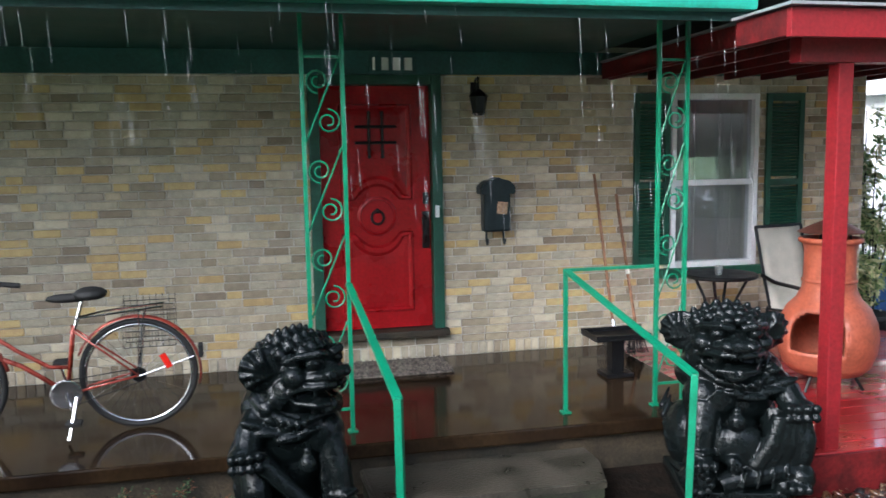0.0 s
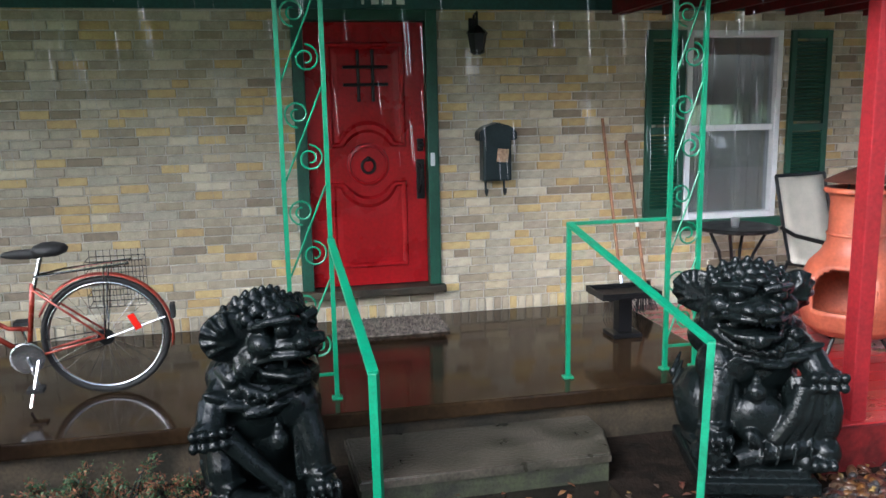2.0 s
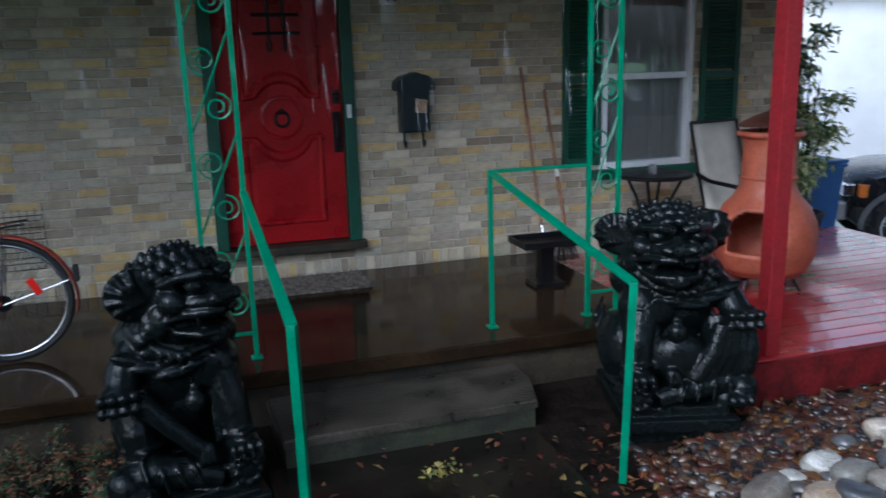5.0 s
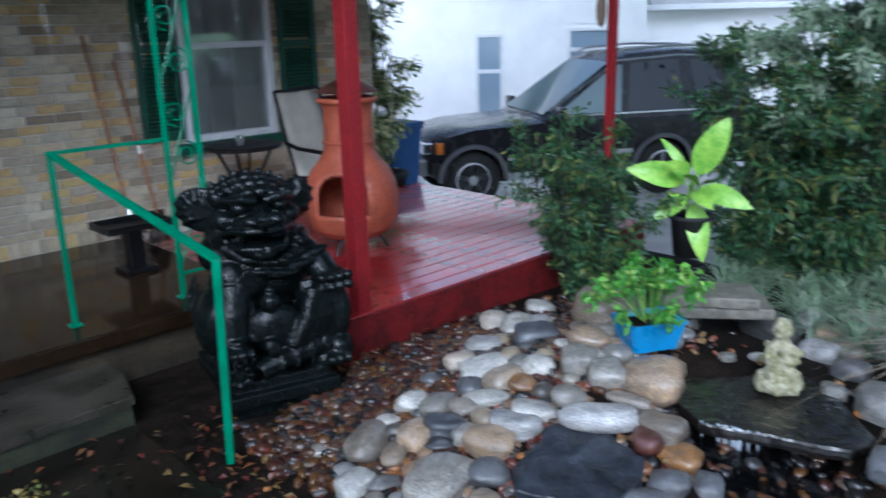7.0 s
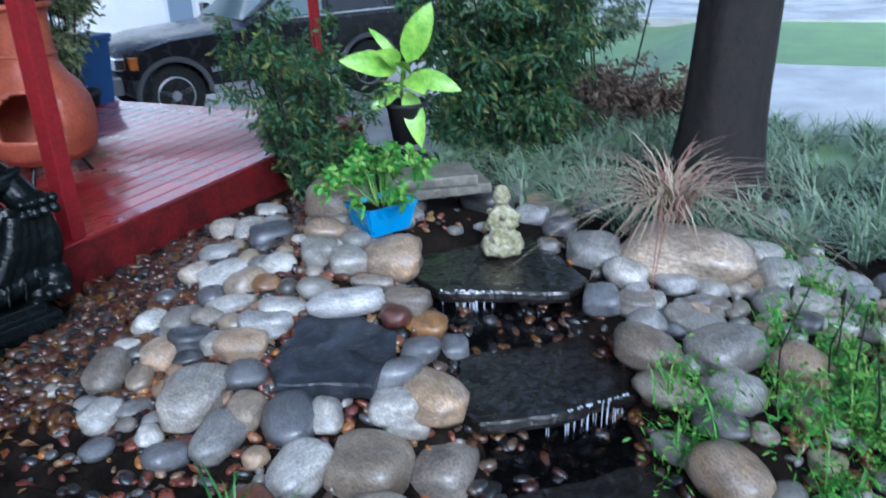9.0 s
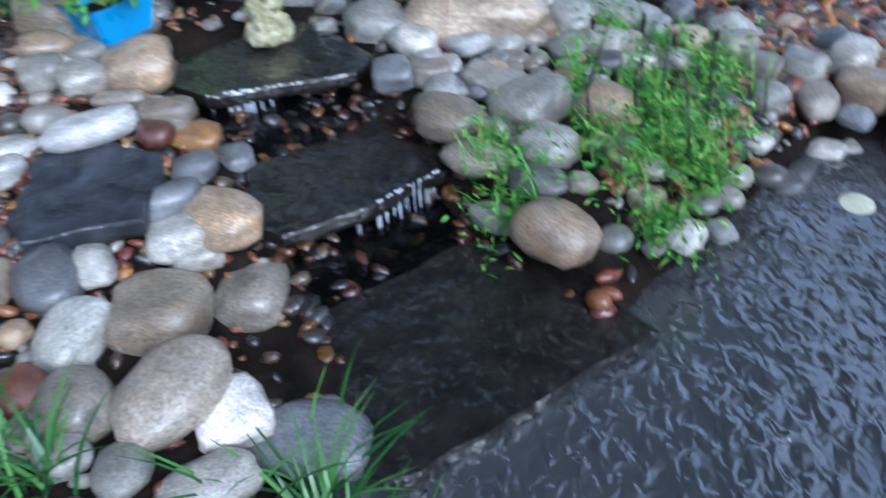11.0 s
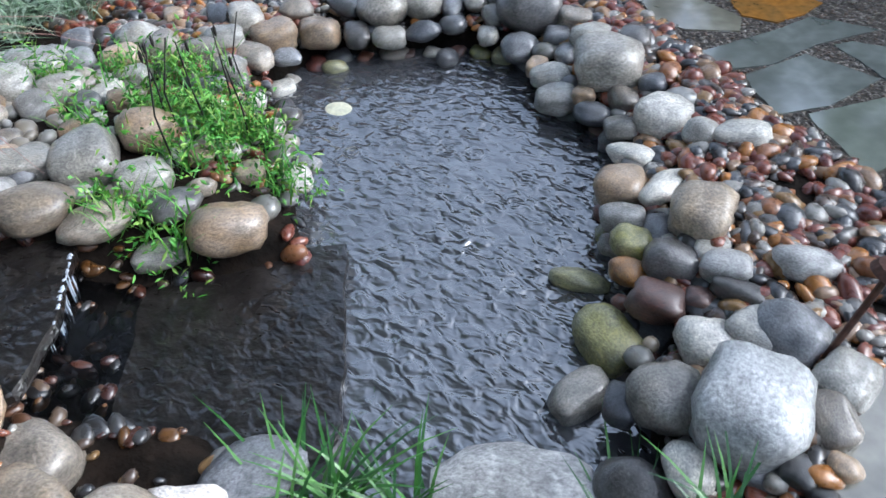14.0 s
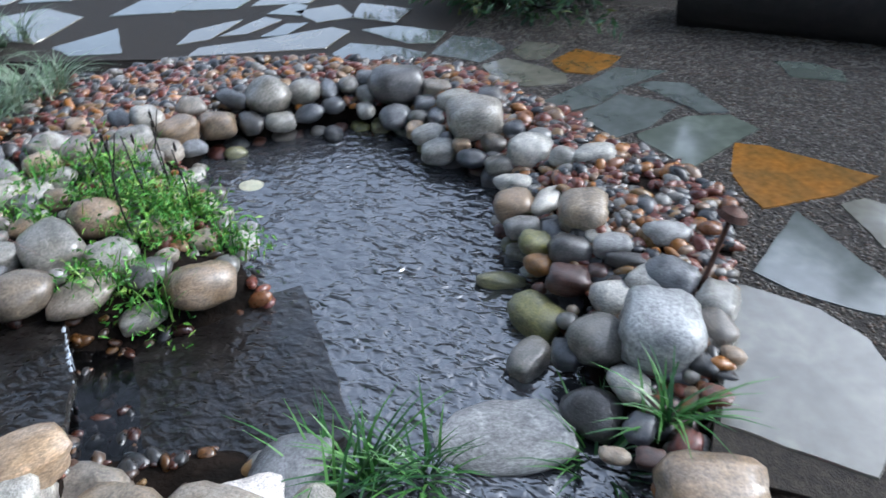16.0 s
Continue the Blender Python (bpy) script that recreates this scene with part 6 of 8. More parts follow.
for i, (x, y, n, ln) in enumerate(((0.98, -5.38, 46, 0.40), (0.80, -5.48, 60, 0.44), (0.62, -5.58, 64, 0.46), (0.42, -5.66, 60, 0.46), (0.22, -5.74, 52, 0.46), (0.02, -5.84, 40, 0.42), (1.10, -5.30, 12, 0.42), (1.00, -4.55, 30, 0.34), (0.93, -4.71, 26, 0.34), (1.02, -5.16, 10, 0.40), (1.00, -5.62, 16, 0.42))):
    t = blades("grass_tuft", [(x, y, land(x, y) + 0.02)], "blade", r, (n, n + 4), (0.14, ln), 0.014, 0.75, 0.75)
    tagged(t, "tuft of long wet green grass at the pond's edge", "grass", "grass tufts at the pond")

# dry upright stems among the weeds
r = random.Random(36)
for i in range(7):
    x, y = r.gauss(2.62, 0.14), r.gauss(-6.42, 0.14)
    ht = r.uniform(0.32, 0.55)
    bm = tube(bmesh.new(), [(0, 0, 0), (r.uniform(-0.02, 0.02), r.uniform(-0.02, 0.02), ht * 0.5), (r.uniform(-0.06, 0.06), r.uniform(-0.06, 0.06), ht)], 0.005, 5, 0.003)
    ball(bm, (0, 0, ht * 0.97), (0.008, 0.008, 0.03), sub=1)
    ob = part("weed_stem", bm, "bark", smooth=True)
    ob.location = (x, y, max(land(x, y), WATER) + 0.0)
    tagged(ob, "dark dry upright weed stem among cobbles", "weed", "dry stems on the pond bank")

# pale liriope under the tree
r = random.Random(35)
clumps = []
while len(clumps) < 260:
    x, y = r.uniform(4.0, 7.2), r.uniform(-8.2, -3.6)
    if x - 4.0 > 0.35 * (y + 5.3) and math.hypot(x - 5.05, y + 5.5) > 0.4 and not (y < -7.6 and x < 5.0):
        clumps.append((x, y, land(x, y)))
tagged(blades("ground_cover", clumps, "leaf_pale", r, (26, 38), (0.22, 0.42), 0.014, 0.75, 0.9), "pale green strappy ground cover under the tree", "ground cover", kind="stuff")

# heap of dead leaves and brush behind the ground cover
M["dead_leaf"] = palette("dead_brown_leaves", [(0.12, 0.08, 0.055), (0.17, 0.115, 0.075), (0.075, 0.05, 0.036), (0.20, 0.15, 0.10)], "island", 0.6, 0.0, 60, var=0.3)
bush("dry_brush", pose(7.3, -4.35, -0.42), 0.36, 1.5, 3600, 0.085, "dead_leaf", "heap of dead brown leaves and brush behind the ground cover", "brush heap", 27, 22, 0.0, 1.0)
bush("dry_brush", pose(6.9, -3.75, -0.42), 0.34, 1.3, 3000, 0.085, "dead_leaf", "heap of dead brown leaves and brush behind the ground cover", "brush heap", 28, 20, 0.0, 1.0)

# dry fountain grass behind the boulder
r = random.Random(36)
fg = thing("fountain_grass", pose(3.55, -5.46, -0.17), "dried pinkish fountain grass clump spilling over a boulder", "ornamental grass")
blades("blade", [(0, 0, 0.16), (-0.06, -0.03, 0.15), (0.05, 0.04, 0.15)], "dry", r, (62, 66), (0.30, 0.72), 0.011, 1.0, 1.25, fg)["label"] = "dry pinkish blades"
tube_bm = bmesh.new()
for i in range(9):
    a = i * 0.7
    tube(tube_bm, [(0.02 * math.cos(a), 0.02 * math.sin(a), 0), (0.10 * math.cos(a), 0.10 * math.sin(a), 0.22), (0.20 * math.cos(a), 0.20 * math.sin(a), 0.40)], 0.006, 5, 0.002)
part("stem", tube_bm, "dry", fg)


# ---- tree ----
def big_tree():
    r = random.Random(41)
    t = thing("garden_tree", pose(5.05, -5.50, -0.45), "thick dark-barked tree trunk among ground cover", "tree")
    bm = bmesh.new()
    rings = []
    n = 40
    for k in range(46):
        z = k * 0.16
        rad = 0.27 + 0.17 * math.exp(-z * 4.5) - 0.012 * z
        ring = []
        for i in range(n):
            a = 2 * math.pi * i / n
            q = rad * (1 + 0.05 * noise.noise((math.cos(a) * 3, math.sin(a) * 3, z * 0.5)) + 0.035 * noise.noise((math.cos(a) * 9, math.sin(a) * 9, z * 1.2)) + 0.10 * math.exp(-z * 5) * math.sin(a * 5))
            ring.append(bm.verts.new((q * math.cos(a) + 0.04 * z, q * math.sin(a) - 0.05 * z, z)))
        rings.append(ring)
    for a, b in zip(rings, rings[1:]):
        for i in range(n):
            bm.faces.new((a[i], a[(i + 1) % n], b[(i + 1) % n], b[i]))
    bm.faces.new(rings[-1])
    part("trunk", bm, "bark", t, smooth=True)
    items = []
    top = Vector((0.288, -0.36, 7.1))
    for k in range(11):
        a = k * 0.6 + r.uniform(-0.2, 0.2)
        far = r.uniform(2.2, 4.2)
        e = top + Vector((math.cos(a) * far, math.sin(a) * far + 0.8, r.uniform(0.6, 2.4)))
        bm = bmesh.new()
        tube(bm, [top - Vector((0, 0, 0.5)), top.lerp(e, 0.5) + Vector((0, 0, 0.2)), e], 0.11, 7, 0.03)
        part("limb", bm, "bark", t)
        for _ in range(900):
            c = e + Vector((r.gauss(0, 1.15), r.gauss(0, 1.15), r.gauss(0, 0.55)))
            way = unit(r)
            items.append((c, way, way.cross(unit(r)).normalized(), r.uniform(0.14, 0.26), r.uniform(0.09, 0.15), 0.3))
    # lower tier, out of view, added to darken the sky mirrored in slabs
    fork = Vector((0.17, -0.22, 4.3))
    for k in range(9):
        a = k * 0.7 + r.uniform(-0.2, 0.2)
        far = r.uniform(2.4, 4.0)
        e = fork + Vector((math.cos(a) * far + 0.9, math.sin(a) * far + 1.3, r.uniform(0.7, 2.0)))
        bm = bmesh.new()
        tube(bm, [fork - Vector((0, 0, 0.3)), fork.lerp(e, 0.5) + Vector((0, 0, 0.25)), e], 0.09, 7, 0.025)
        part("limb", bm, "bark", t)
        for _ in range(2300):
            c = e + Vector((r.gauss(0, 1.05), r.gauss(0, 1.05), r.gauss(0, 0.42)))
            way = unit(r)
            items.append((c, way, way.cross(unit(r)).normalized(), r.uniform(0.14, 0.26), r.uniform(0.09, 0.15), 0.3))
    leaf_mesh("crown", items, "leaf", t)


big_tree()


# ---- pots and plants ----
pot = thing("planter", pose(2.84, -4.14, -0.01, 0, 0, -28), "blue glazed rectangular planter standing on cobbles", "planter")
bm = bmesh.new()
outer = [(0.118, 0.0), (0.15, 0.13), (0.155, 0.135), (0.155, 0.15), (0.138, 0.15), (0.125, 0.12)]
rings = [[bm.verts.new((sx * a * 1.0, sy * a * 0.72, z)) for sx, sy in ((-1, -1), (1, -1), (1, 1), (-1, 1))] for a, z in outer]
for a, b in zip(rings, rings[1:]):
    for i in range(4):
        bm.faces.new((a[i], a[(i + 1) % 4], b[(i + 1) % 4], b[i]))
bm.faces.new(rings[0][::-1])
bmesh.ops.bevel(bm, geom=[e for e in bm.edges if abs(e.verts[0].co.z - e.verts[1].co.z) > 0.01], offset=0.012, segments=3, affect="EDGES")
part("pot", bm, "blue", pot)
bm = bmesh.new()
prism(bm, [(-0.13, -0.092), (0.13, -0.092), (0.13, 0.092), (-0.13, 0.092)], 0.10, 0.125)
part("soil", bm, "soil", pot)
r = random.Random(51)
items, sticks = [], bmesh.new()
for i in range(26):
    a, q, h = r.uniform(0, 6.283), r.uniform(0.04, 0.27), r.uniform(0.06, 0.26)
    e = Vector((math.cos(a) * q, math.sin(a) * q * 1.2, 0.16 + h * (1.2 - q * 1.5)))
    tube(sticks, [(0.02 * math.cos(a), 0.02 * math.sin(a), 0.12), (e * 0.6) + Vector((0, 0, 0.08)), e], 0.004, 4, 0.002)
    for k in range(26):
        way = (unit(r) + Vector((math.cos(a), math.sin(a), 0)) * 0.5).normalized()
        items.append((e + unit(r) * 0.06 * r.random(), way, way.cross(unit(r)).normalized(), r.uniform(0.03, 0.06), r.uniform(0.02, 0.034), 0.2))
tagged(part("stem", sticks, "leaf_bright", pot), kind="stuff")
tagged(leaf_mesh("leaf", items, "pond_green", pot), kind="stuff")


def broad_leaf(bm, base, way, up, ln, w):
    """A broad pointed leaf with a sunken rib, arched."""
    way = way.normalized()
    side = way.cross(up).normalized()
    up = side.cross(way)
    n = 8
    rows = []
    for k in range(n + 1):
        u = k / n
        c = base + way * ln * u + up * ln * 0.12 * math.sin(u * 2.6) - Vector((0, 0, 0.10 * ln * u * u))
        hw = w / 2 * (math.sin(math.pi * min(1, u ** 0.8)) ** 0.75) + 0.0015
        rows.append([bm.verts.new(c + side * hw * s + up * hw * 0.22 * abs(s)) for s in (-1, -0.5, 0, 0.5, 1)])
    for a, b in zip(rows, rows[1:]):
        for i in range(4):
            bm.faces.new((a[i], a[i + 1], b[i + 1], b[i]))


dp = thing("potted_dumb_cane", pose(4.22, -3.60, 0.05), "potted plant with large lime green leaves in a black pot", "potted plant")
bm = bmesh.new()
lathe(bm, [(0.10, 0), (0.13, 0.24), (0.145, 0.25), (0.145, 0.275), (0.125, 0.275), (0.12, 0.24)], 24)
part("pot", bm, "rubber", dp, "black plastic pot", True)
part("soil", lathe(bmesh.new(), [(0.02, 0.235), (0.118, 0.24)], 16), "soil", dp)
part("stem", tube(bmesh.new(), [(0, 0, 0.22), (-0.03, 0.02, 0.35), (-0.01, 0.0, 0.50)], 0.018, 7, 0.012), "leaf_bright", dp)
RV, FV, UP = Vector((0.465, -0.886, 0)), Vector((-0.886, -0.465, 0)), Vector((0, 0, 1))
for a, h, out, ln, w, z in ((-1.0, 0.36, 0.35, 0.42, 0.16, 0.47), (-0.62, 0.8, -0.3, 0.32, 0.06, 0.49), (-0.45, 0.45, 0.5, 0.26, 0.11, 0.50), (0.42, 1.0, 0.05, 0.46, 0.18, 0.48), (0.1, 0.5, 0.9, 0.24, 0.13, 0.47),
                            (-0.8, -0.5, 0.5, 0.27, 0.12, 0.42), (1.0, -0.2, 0.3, 0.34, 0.13, 0.45), (0.25, -1.1, 0.35, 0.36, 0.14, 0.40), (0.4, -0.25, 0.8, 0.25, 0.13, 0.46)):
    bm = bmesh.new()
    way = RV * a + UP * h + FV * out
    broad_leaf(bm, Vector((0, 0, z)) + way.normalized() * 0.05, way, FV * 0.9 + UP * 0.35, ln, w)
    tube(bm, [(0, 0, z - 0.05), Vector((0, 0, z)) + way.normalized() * 0.06], 0.006, 5, 0.004)
    part("leaf", bm, "leaf_lime", dp, smooth=True)

# little weathered figure on the top slab, kept to plain rounded masses
bm = bmesh.new()
ball(bm, (0, 0, 0.06), (0.12, 0.10, 0.07))
for k in range(7):
    a = k * 0.9
    ball(bm, (0.09 * math.cos(a), 0.08 * math.sin(a), 0.04), (0.035, 0.03, 0.03), sub=1)
ball(bm, (0, 0, 0.19), (0.075, 0.065, 0.10))
for s in (-1, 1):
    ball(bm, (s * 0.06, -0.02, 0.20), (0.022, 0.025, 0.065), sub=1)
    ball(bm, (s * 0.05, -0.04, 0.12), (0.035, 0.05, 0.03), sub=1)
ball(bm, (0, 0, 0.325), (0.05, 0.05, 0.05))
ball(bm, (0, 0.01, 0.365), (0.042, 0.042, 0.02), sub=1)
for k in range(16):
    a = k * 2.4
    ball(bm, (0.085 * math.cos(a), 0.07 * math.sin(a), 0.06 + 0.012 * k), (0.024, 0.022, 0.022), sub=1)
M["mossy"] = material("mossy_cast_stone", (0.42, 0.39, 0.27), 0.8, var=0.5, scale=22, bump=1.0, bscale=45, color2=(0.20, 0.19, 0.08))
ob = part("garden_statue", bm, "mossy", smooth=True)
mod = ob.modifiers.new("blend", "REMESH")
mod.mode, mod.voxel_size, mod.use_smooth_shade = "VOXEL", 0.008, True
ob.matrix_basis = pose(3.18, -4.66, -0.22, 0, 0, -55)
tagged(ob, "small weathered cream stone garden figure on a wet slab", "statue")

# garden lamp on a stake
lamp = thing("path_light", pose(0.0, -6.49, -0.46, 10, -12), "rusty brown metal path light on a thin stake", "path light")
M["rust"] = material("rusty_brown_metal", (0.10, 0.045, 0.03), 0.55, 0.3, var=0.4, scale=20, bump=0.3)
part("stake", tube(bmesh.new(), [(0, 0, 0), (0.005, 0, 0.40)], 0.011, 8), "rust", lamp)
part("cap", lathe(bmesh.new(), [(0.012, 0.40), (0.03, 0.405), (0.062, 0.42), (0.05, 0.445), (0.012, 0.47)], 20), "rust", lamp, "flared metal cap")

# ---- flagstones ----
for i, outline in enumerate(FLAGS):
    rough_slab("flagstone", outline, -0.405, 0.045, "flag_ochre" if i < 2 else "flag", "wet ochre flagstone set in gravel" if i < 2 else "wet grey flagstone set in gravel", "flagstone", (0, 0), "flagstones of the garden path")
r = random.Random(61)
for i in range(5):
    for j in range(7):
        x, y = 3.0 + j * 0.52 + r.uniform(-0.05, 0.05), -9.75 - i * 0.5 + j * 0.22 + r.uniform(-0.05, 0.05)
        if inside(BED, x, y) or any(on_flag(x + a, y + b) for a in (-0.25, 0, 0.25) for b in (-0.25, 0, 0.25)):
            continue
        q = [(x + sx * 0.26 * r.uniform(0.78, 0.98), y + sy * 0.25 * r.uniform(0.78, 0.98) + sx * 0.10) for sx, sy in ((-1, -1), (1, -1), (1, 1), (-1, 1))]
        rough_slab("flagstone", q, -0.405, 0.045, "flag", "wet grey flagstone set in gravel", "flagstone", (0, 0), "flagstones of the garden path")
# path of fine grey gravel beside the flagstones
bm = bmesh.new()
prism(bm, [(-3.0, -5.6), (-0.14, -5.6), (-0.12, -7.3), (0.12, -7.52), (0.57, -7.78), (0.95, -8.05), (1.4, -8.34), (2.0, -8.55), (2.6, -8.42), (3.6, -8.14), (5.0, -7.7), (7.0, -9.5), (3.5, -12.2), (0.5, -10.6), (-3.0, -11.0)], -0.46, -0.412)
M["gravel"] = material("wet_fine_gravel", (0.050, 0.040, 0.031), 0.6, spec=0.25, var=0.8, scale=45, bump=0.8, bscale=150, color2=(0.016, 0.013, 0.010))
M["chips"] = palette("wet_gravel_chips", [(0.09, 0.075, 0.06), (0.13, 0.115, 0.095), (0.05, 0.042, 0.036), (0.17, 0.15, 0.13), (0.105, 0.075, 0.05)], "island", 0.4, 0.2, 60, var=0.3)


def gravel_place(r):
    x, y = r.uniform(-1.4, 2.0), r.uniform(-10.0, -6.0)
    if inside(BED, x, y) or pond_side(x, y) < 0.3:
        return None
    if on_flag(x, y):
        return None
    return x, y, -0.414


pebbles("gravel_chips", 26000, gravel_place, (0.005, 0.012), "chips", "wet dark grey gravel chips of the path", "gravel", 8, detail=1)
tagged(part("gravel_path", bm, "gravel"), "wet fine grey gravel path", "path", kind="structure")


# ---- things on the porch ----
M["bike_red"] = material("red_bicycle_paint", (0.34, 0.045, 0.025), 0.3, 0.2, var=0.2, scale=12, bump=0.02, coat=0.5)
M["reflector"] = material("red_reflector", (0.75, 0.02, 0.01), 0.2, var=0.1, bump=0)
M["handle_wood"] = material("worn_wooden_handle", (0.28, 0.13, 0.06), 0.6, var=0.4, scale=20, bump=0.2)
M["rusty"] = material("rusty_sheet_metal", (0.12, 0.045, 0.03), 0.5, 0.3, var=0.5, scale=10, bump=0.3)
M["mat"] = material("shaggy_dark_doormat", (0.20, 0.17, 0.14), 0.9, var=0.6, scale=30, bump=1.0, bscale=90, color2=(0.03, 0.025, 0.02))
M["paper"] = material("faded_paper_label", (0.40, 0.26, 0.16), 0.8, var=0.3, scale=30, bump=0.05)
M["cream"] = material("cream_painted_metal", (0.75, 0.74, 0.68), 0.5, var=0.1, bump=0.02)
M["mail"] = material("dark_blue_green_metal", (0.012, 0.022, 0.026), 0.4, 0.3, var=0.3, scale=9, bump=0.1)


def circle(cx, y, cz, r, n=40):
    return [(cx + r * math.cos(a), y, cz + r * math.sin(a)) for a in (2 * math.pi * i / n for i in range(n + 1))]


def wheel(t, cx, cz, r):
    w = part("wheel", tube(bmesh.new(), circle(cx, 0, cz, r - 0.02), 0.018, 8, caps=False), "rubber", t, "black tyre", True)
    part("rim", tube(bmesh.new(), circle(cx, 0, cz, r - 0.042), 0.011, 6, caps=False), "chrome", w, "bright metal rim", True)
    bm = bmesh.new()
    tube(bm, [(cx, -0.045, cz), (cx, 0.045, cz)], 0.018, 10)
    part("hub", bm, "chrome", w)
    for i in range(28):
        a, b = 2 * math.pi * i / 28, 2 * math.pi * (i + (1.7 if i % 2 else -1.7)) / 28
        s = 0.025 if i % 4 < 2 else -0.025
        part("spoke", tube(bmesh.new(), [(cx + 0.018 * math.cos(b), s, cz + 0.018 * math.sin(b)), (cx + (r - 0.05) * math.cos(a), 0, cz + (r - 0.05) * math.sin(a))], 0.0012, 3), "chrome", w)
    return w


def bicycle():
    t = thing("bicycle", pose(-1.72, -1.27, 0.0, 4, 0, 1), "red step-through bicycle with rear rack, on its kickstand", "bicycle")
    R = 0.362
    wheel(t, 0, R, R)
    wheel(t, -1.12, R, R)
    bb, seat_top, head, head_top = (-0.43, 0, 0.27), (-0.365, 0, 0.70), (-1.01, 0, 0.62), (-0.99, 0, 0.80)
    bm = bmesh.new()
    tube(bm, [bb, (-0.385, 0, 0.56), seat_top], 0.015, 8)
    tube(bm, [bb, (-0.68, 0, 0.46), head], 0.015, 8)
    tube(bm, [(-0.41, 0, 0.43), (-0.52, 0, 0.44), (-0.70, 0, 0.56), head_top], 0.013, 8)
    tube(bm, [head, head_top], 0.019, 8)
    for s in (-0.05, 0.05):
        tube(bm, [(0, s, R), (bb[0] + 0.03, s * 0.6, bb[2])], 0.008, 6)
        tube(bm, [(0, s, R), (seat_top[0], s * 0.5, seat_top[2] - 0.03)], 0.007, 6)
        tube(bm, [head, (-1.05, s, 0.52), (-1.12, s, R)], 0.009, 6)
    part("frame", bm, "bike_red", t, "red tubular frame", True)
    for cx, a0, a1 in ((0, -0.25, 2.75), (-1.12, 0.2, 2.6)):
        bm = bmesh.new()
        n = 24
        prev = None
        for i in range(n + 1):
            a = a0 + (a1 - a0) * i / n
            row = [bm.verts.new((cx + (R + 0.022 - abs(s) * 0.012) * math.cos(a), s * 0.028, R + (R + 0.022 - abs(s) * 0.012) * math.sin(a))) for s in (-1, -0.5, 0, 0.5, 1)]
            if prev:
                for k in range(4):
                    bm.faces.new((prev[k], prev[k + 1], row[k + 1], row[k]))
            prev = row
        ob = part("mudguard", bm, "bike_red", t, "red mudguard", True)
        ob.modifiers.new("thick", "SOLIDIFY").thickness = 0.003
    bm = bmesh.new()
    ball(bm, (-0.25, 0, 0.895), (0.10, 0.09, 0.042))
    ball(bm, (-0.38, 0, 0.872), (0.14, 0.036, 0.030))
    ob = part("saddle", bm, "rubber", t, "black saddle", True)
    mod = ob.modifiers.new("blend", "REMESH")
    mod.mode, mod.voxel_size, mod.use_smooth_shade = "VOXEL", 0.007, True
    part("seat_post", tube(bmesh.new(), [(-0.365, 0, 0.66), (-0.30, 0, 0.87)], 0.012, 8), "chrome", t)
    bm = bmesh.new()
    for s in (-0.05, 0.05):
        tube(bm, [(-0.35, s * 0.3, 0.74), (-0.20, s, 0.765), (0.17, s, 0.80)], 0.007, 6)
        tube(bm, [(0, s * 1.1, R), (0.03, s, 0.79)], 0.004, 5)
        tube(bm, [(0, s * 1.1, R), (0.06, s, 0.79)], 0.004, 5)
    for k in range(5):
        x = -0.15 + k * 0.075
        tube(bm, [(x, -0.05, 0.77 + k * 0.007), (x, 0.05, 0.77 + k * 0.007)], 0.004, 5)
    part("rack", bm, "chrome", t, "chrome rear rack")
    bm = bmesh.new()
    for i in range(9):
        x = -0.10 + i * 0.04
        tube(bm, [(x, 0.09, 0.78), (x, 0.10, 0.50)], 0.0022, 4)
        tube(bm, [(x, 0.10, 0.50), (x, 0.22, 0.50), (x, 0.24, 0.82)], 0.0022, 4)
    for z in (0.50, 0.57, 0.64, 0.71, 0.78):
        tube(bm, [(-0.10, 0.10, z), (0.22, 0.10, z), (0.22, 0.23, z), (-0.10, 0.23, z), (-0.10, 0.10, z)], 0.003, 4)
    tagged(part("wire_basket", bm, "iron", t, "folding dark wire basket"), kind="stuff")
    bm = bmesh.new()
    tube(bm, [(0.01, -0.06, R), (0.34, -0.04, R + 0.10)], 0.004, 5)
    part("mudguard_stay", bm, "chrome", t)
    ob = part("reflector", box(bmesh.new(), (-0.02, -0.012, -0.05), (0.02, 0.0, 0.05), 0.004, pose(0.17, -0.045, R + 0.085, 0, -25)), "reflector", t, "red reflector")
    part("tail_lamp", boxes(((0.365, -0.03, R + 0.08), (0.395, 0.03, R + 0.17)), bevel=0.008), "rubber", t)
    part("kickstand", tube(bmesh.new(), [(-0.37, -0.05, 0.25), (-0.40, -0.20, 0.03)], 0.009, 6), "chrome", t, "bright kickstand leg")
    bm = bmesh.new()
    lathe(bm, [(0.085, -0.003), (0.095, 0.0), (0.085, 0.003)], 30, Matrix.Translation((bb[0], -0.045, bb[2])) @ pose(0, 0, 0, 90))
    tube(bm, [(bb[0], -0.06, bb[2]), (bb[0] + 0.05, -0.07, bb[2] - 0.16)], 0.008, 6)
    tube(bm, [(bb[0], 0.06, bb[2]), (bb[0] - 0.05, 0.07, bb[2] + 0.16)], 0.008, 6)
    part("crank", bm, "chrome", t)
    for s in (-1, 1):
        part("pedal", boxes(((bb[0] - s * 0.05 - 0.045, s * 0.13 - 0.04, bb[2] + s * 0.16 - 0.012), (bb[0] - s * 0.05 + 0.045, s * 0.13 + 0.04, bb[2] + s * 0.16 + 0.012)), bevel=0.005), "rubber", t)
    bm = bmesh.new()
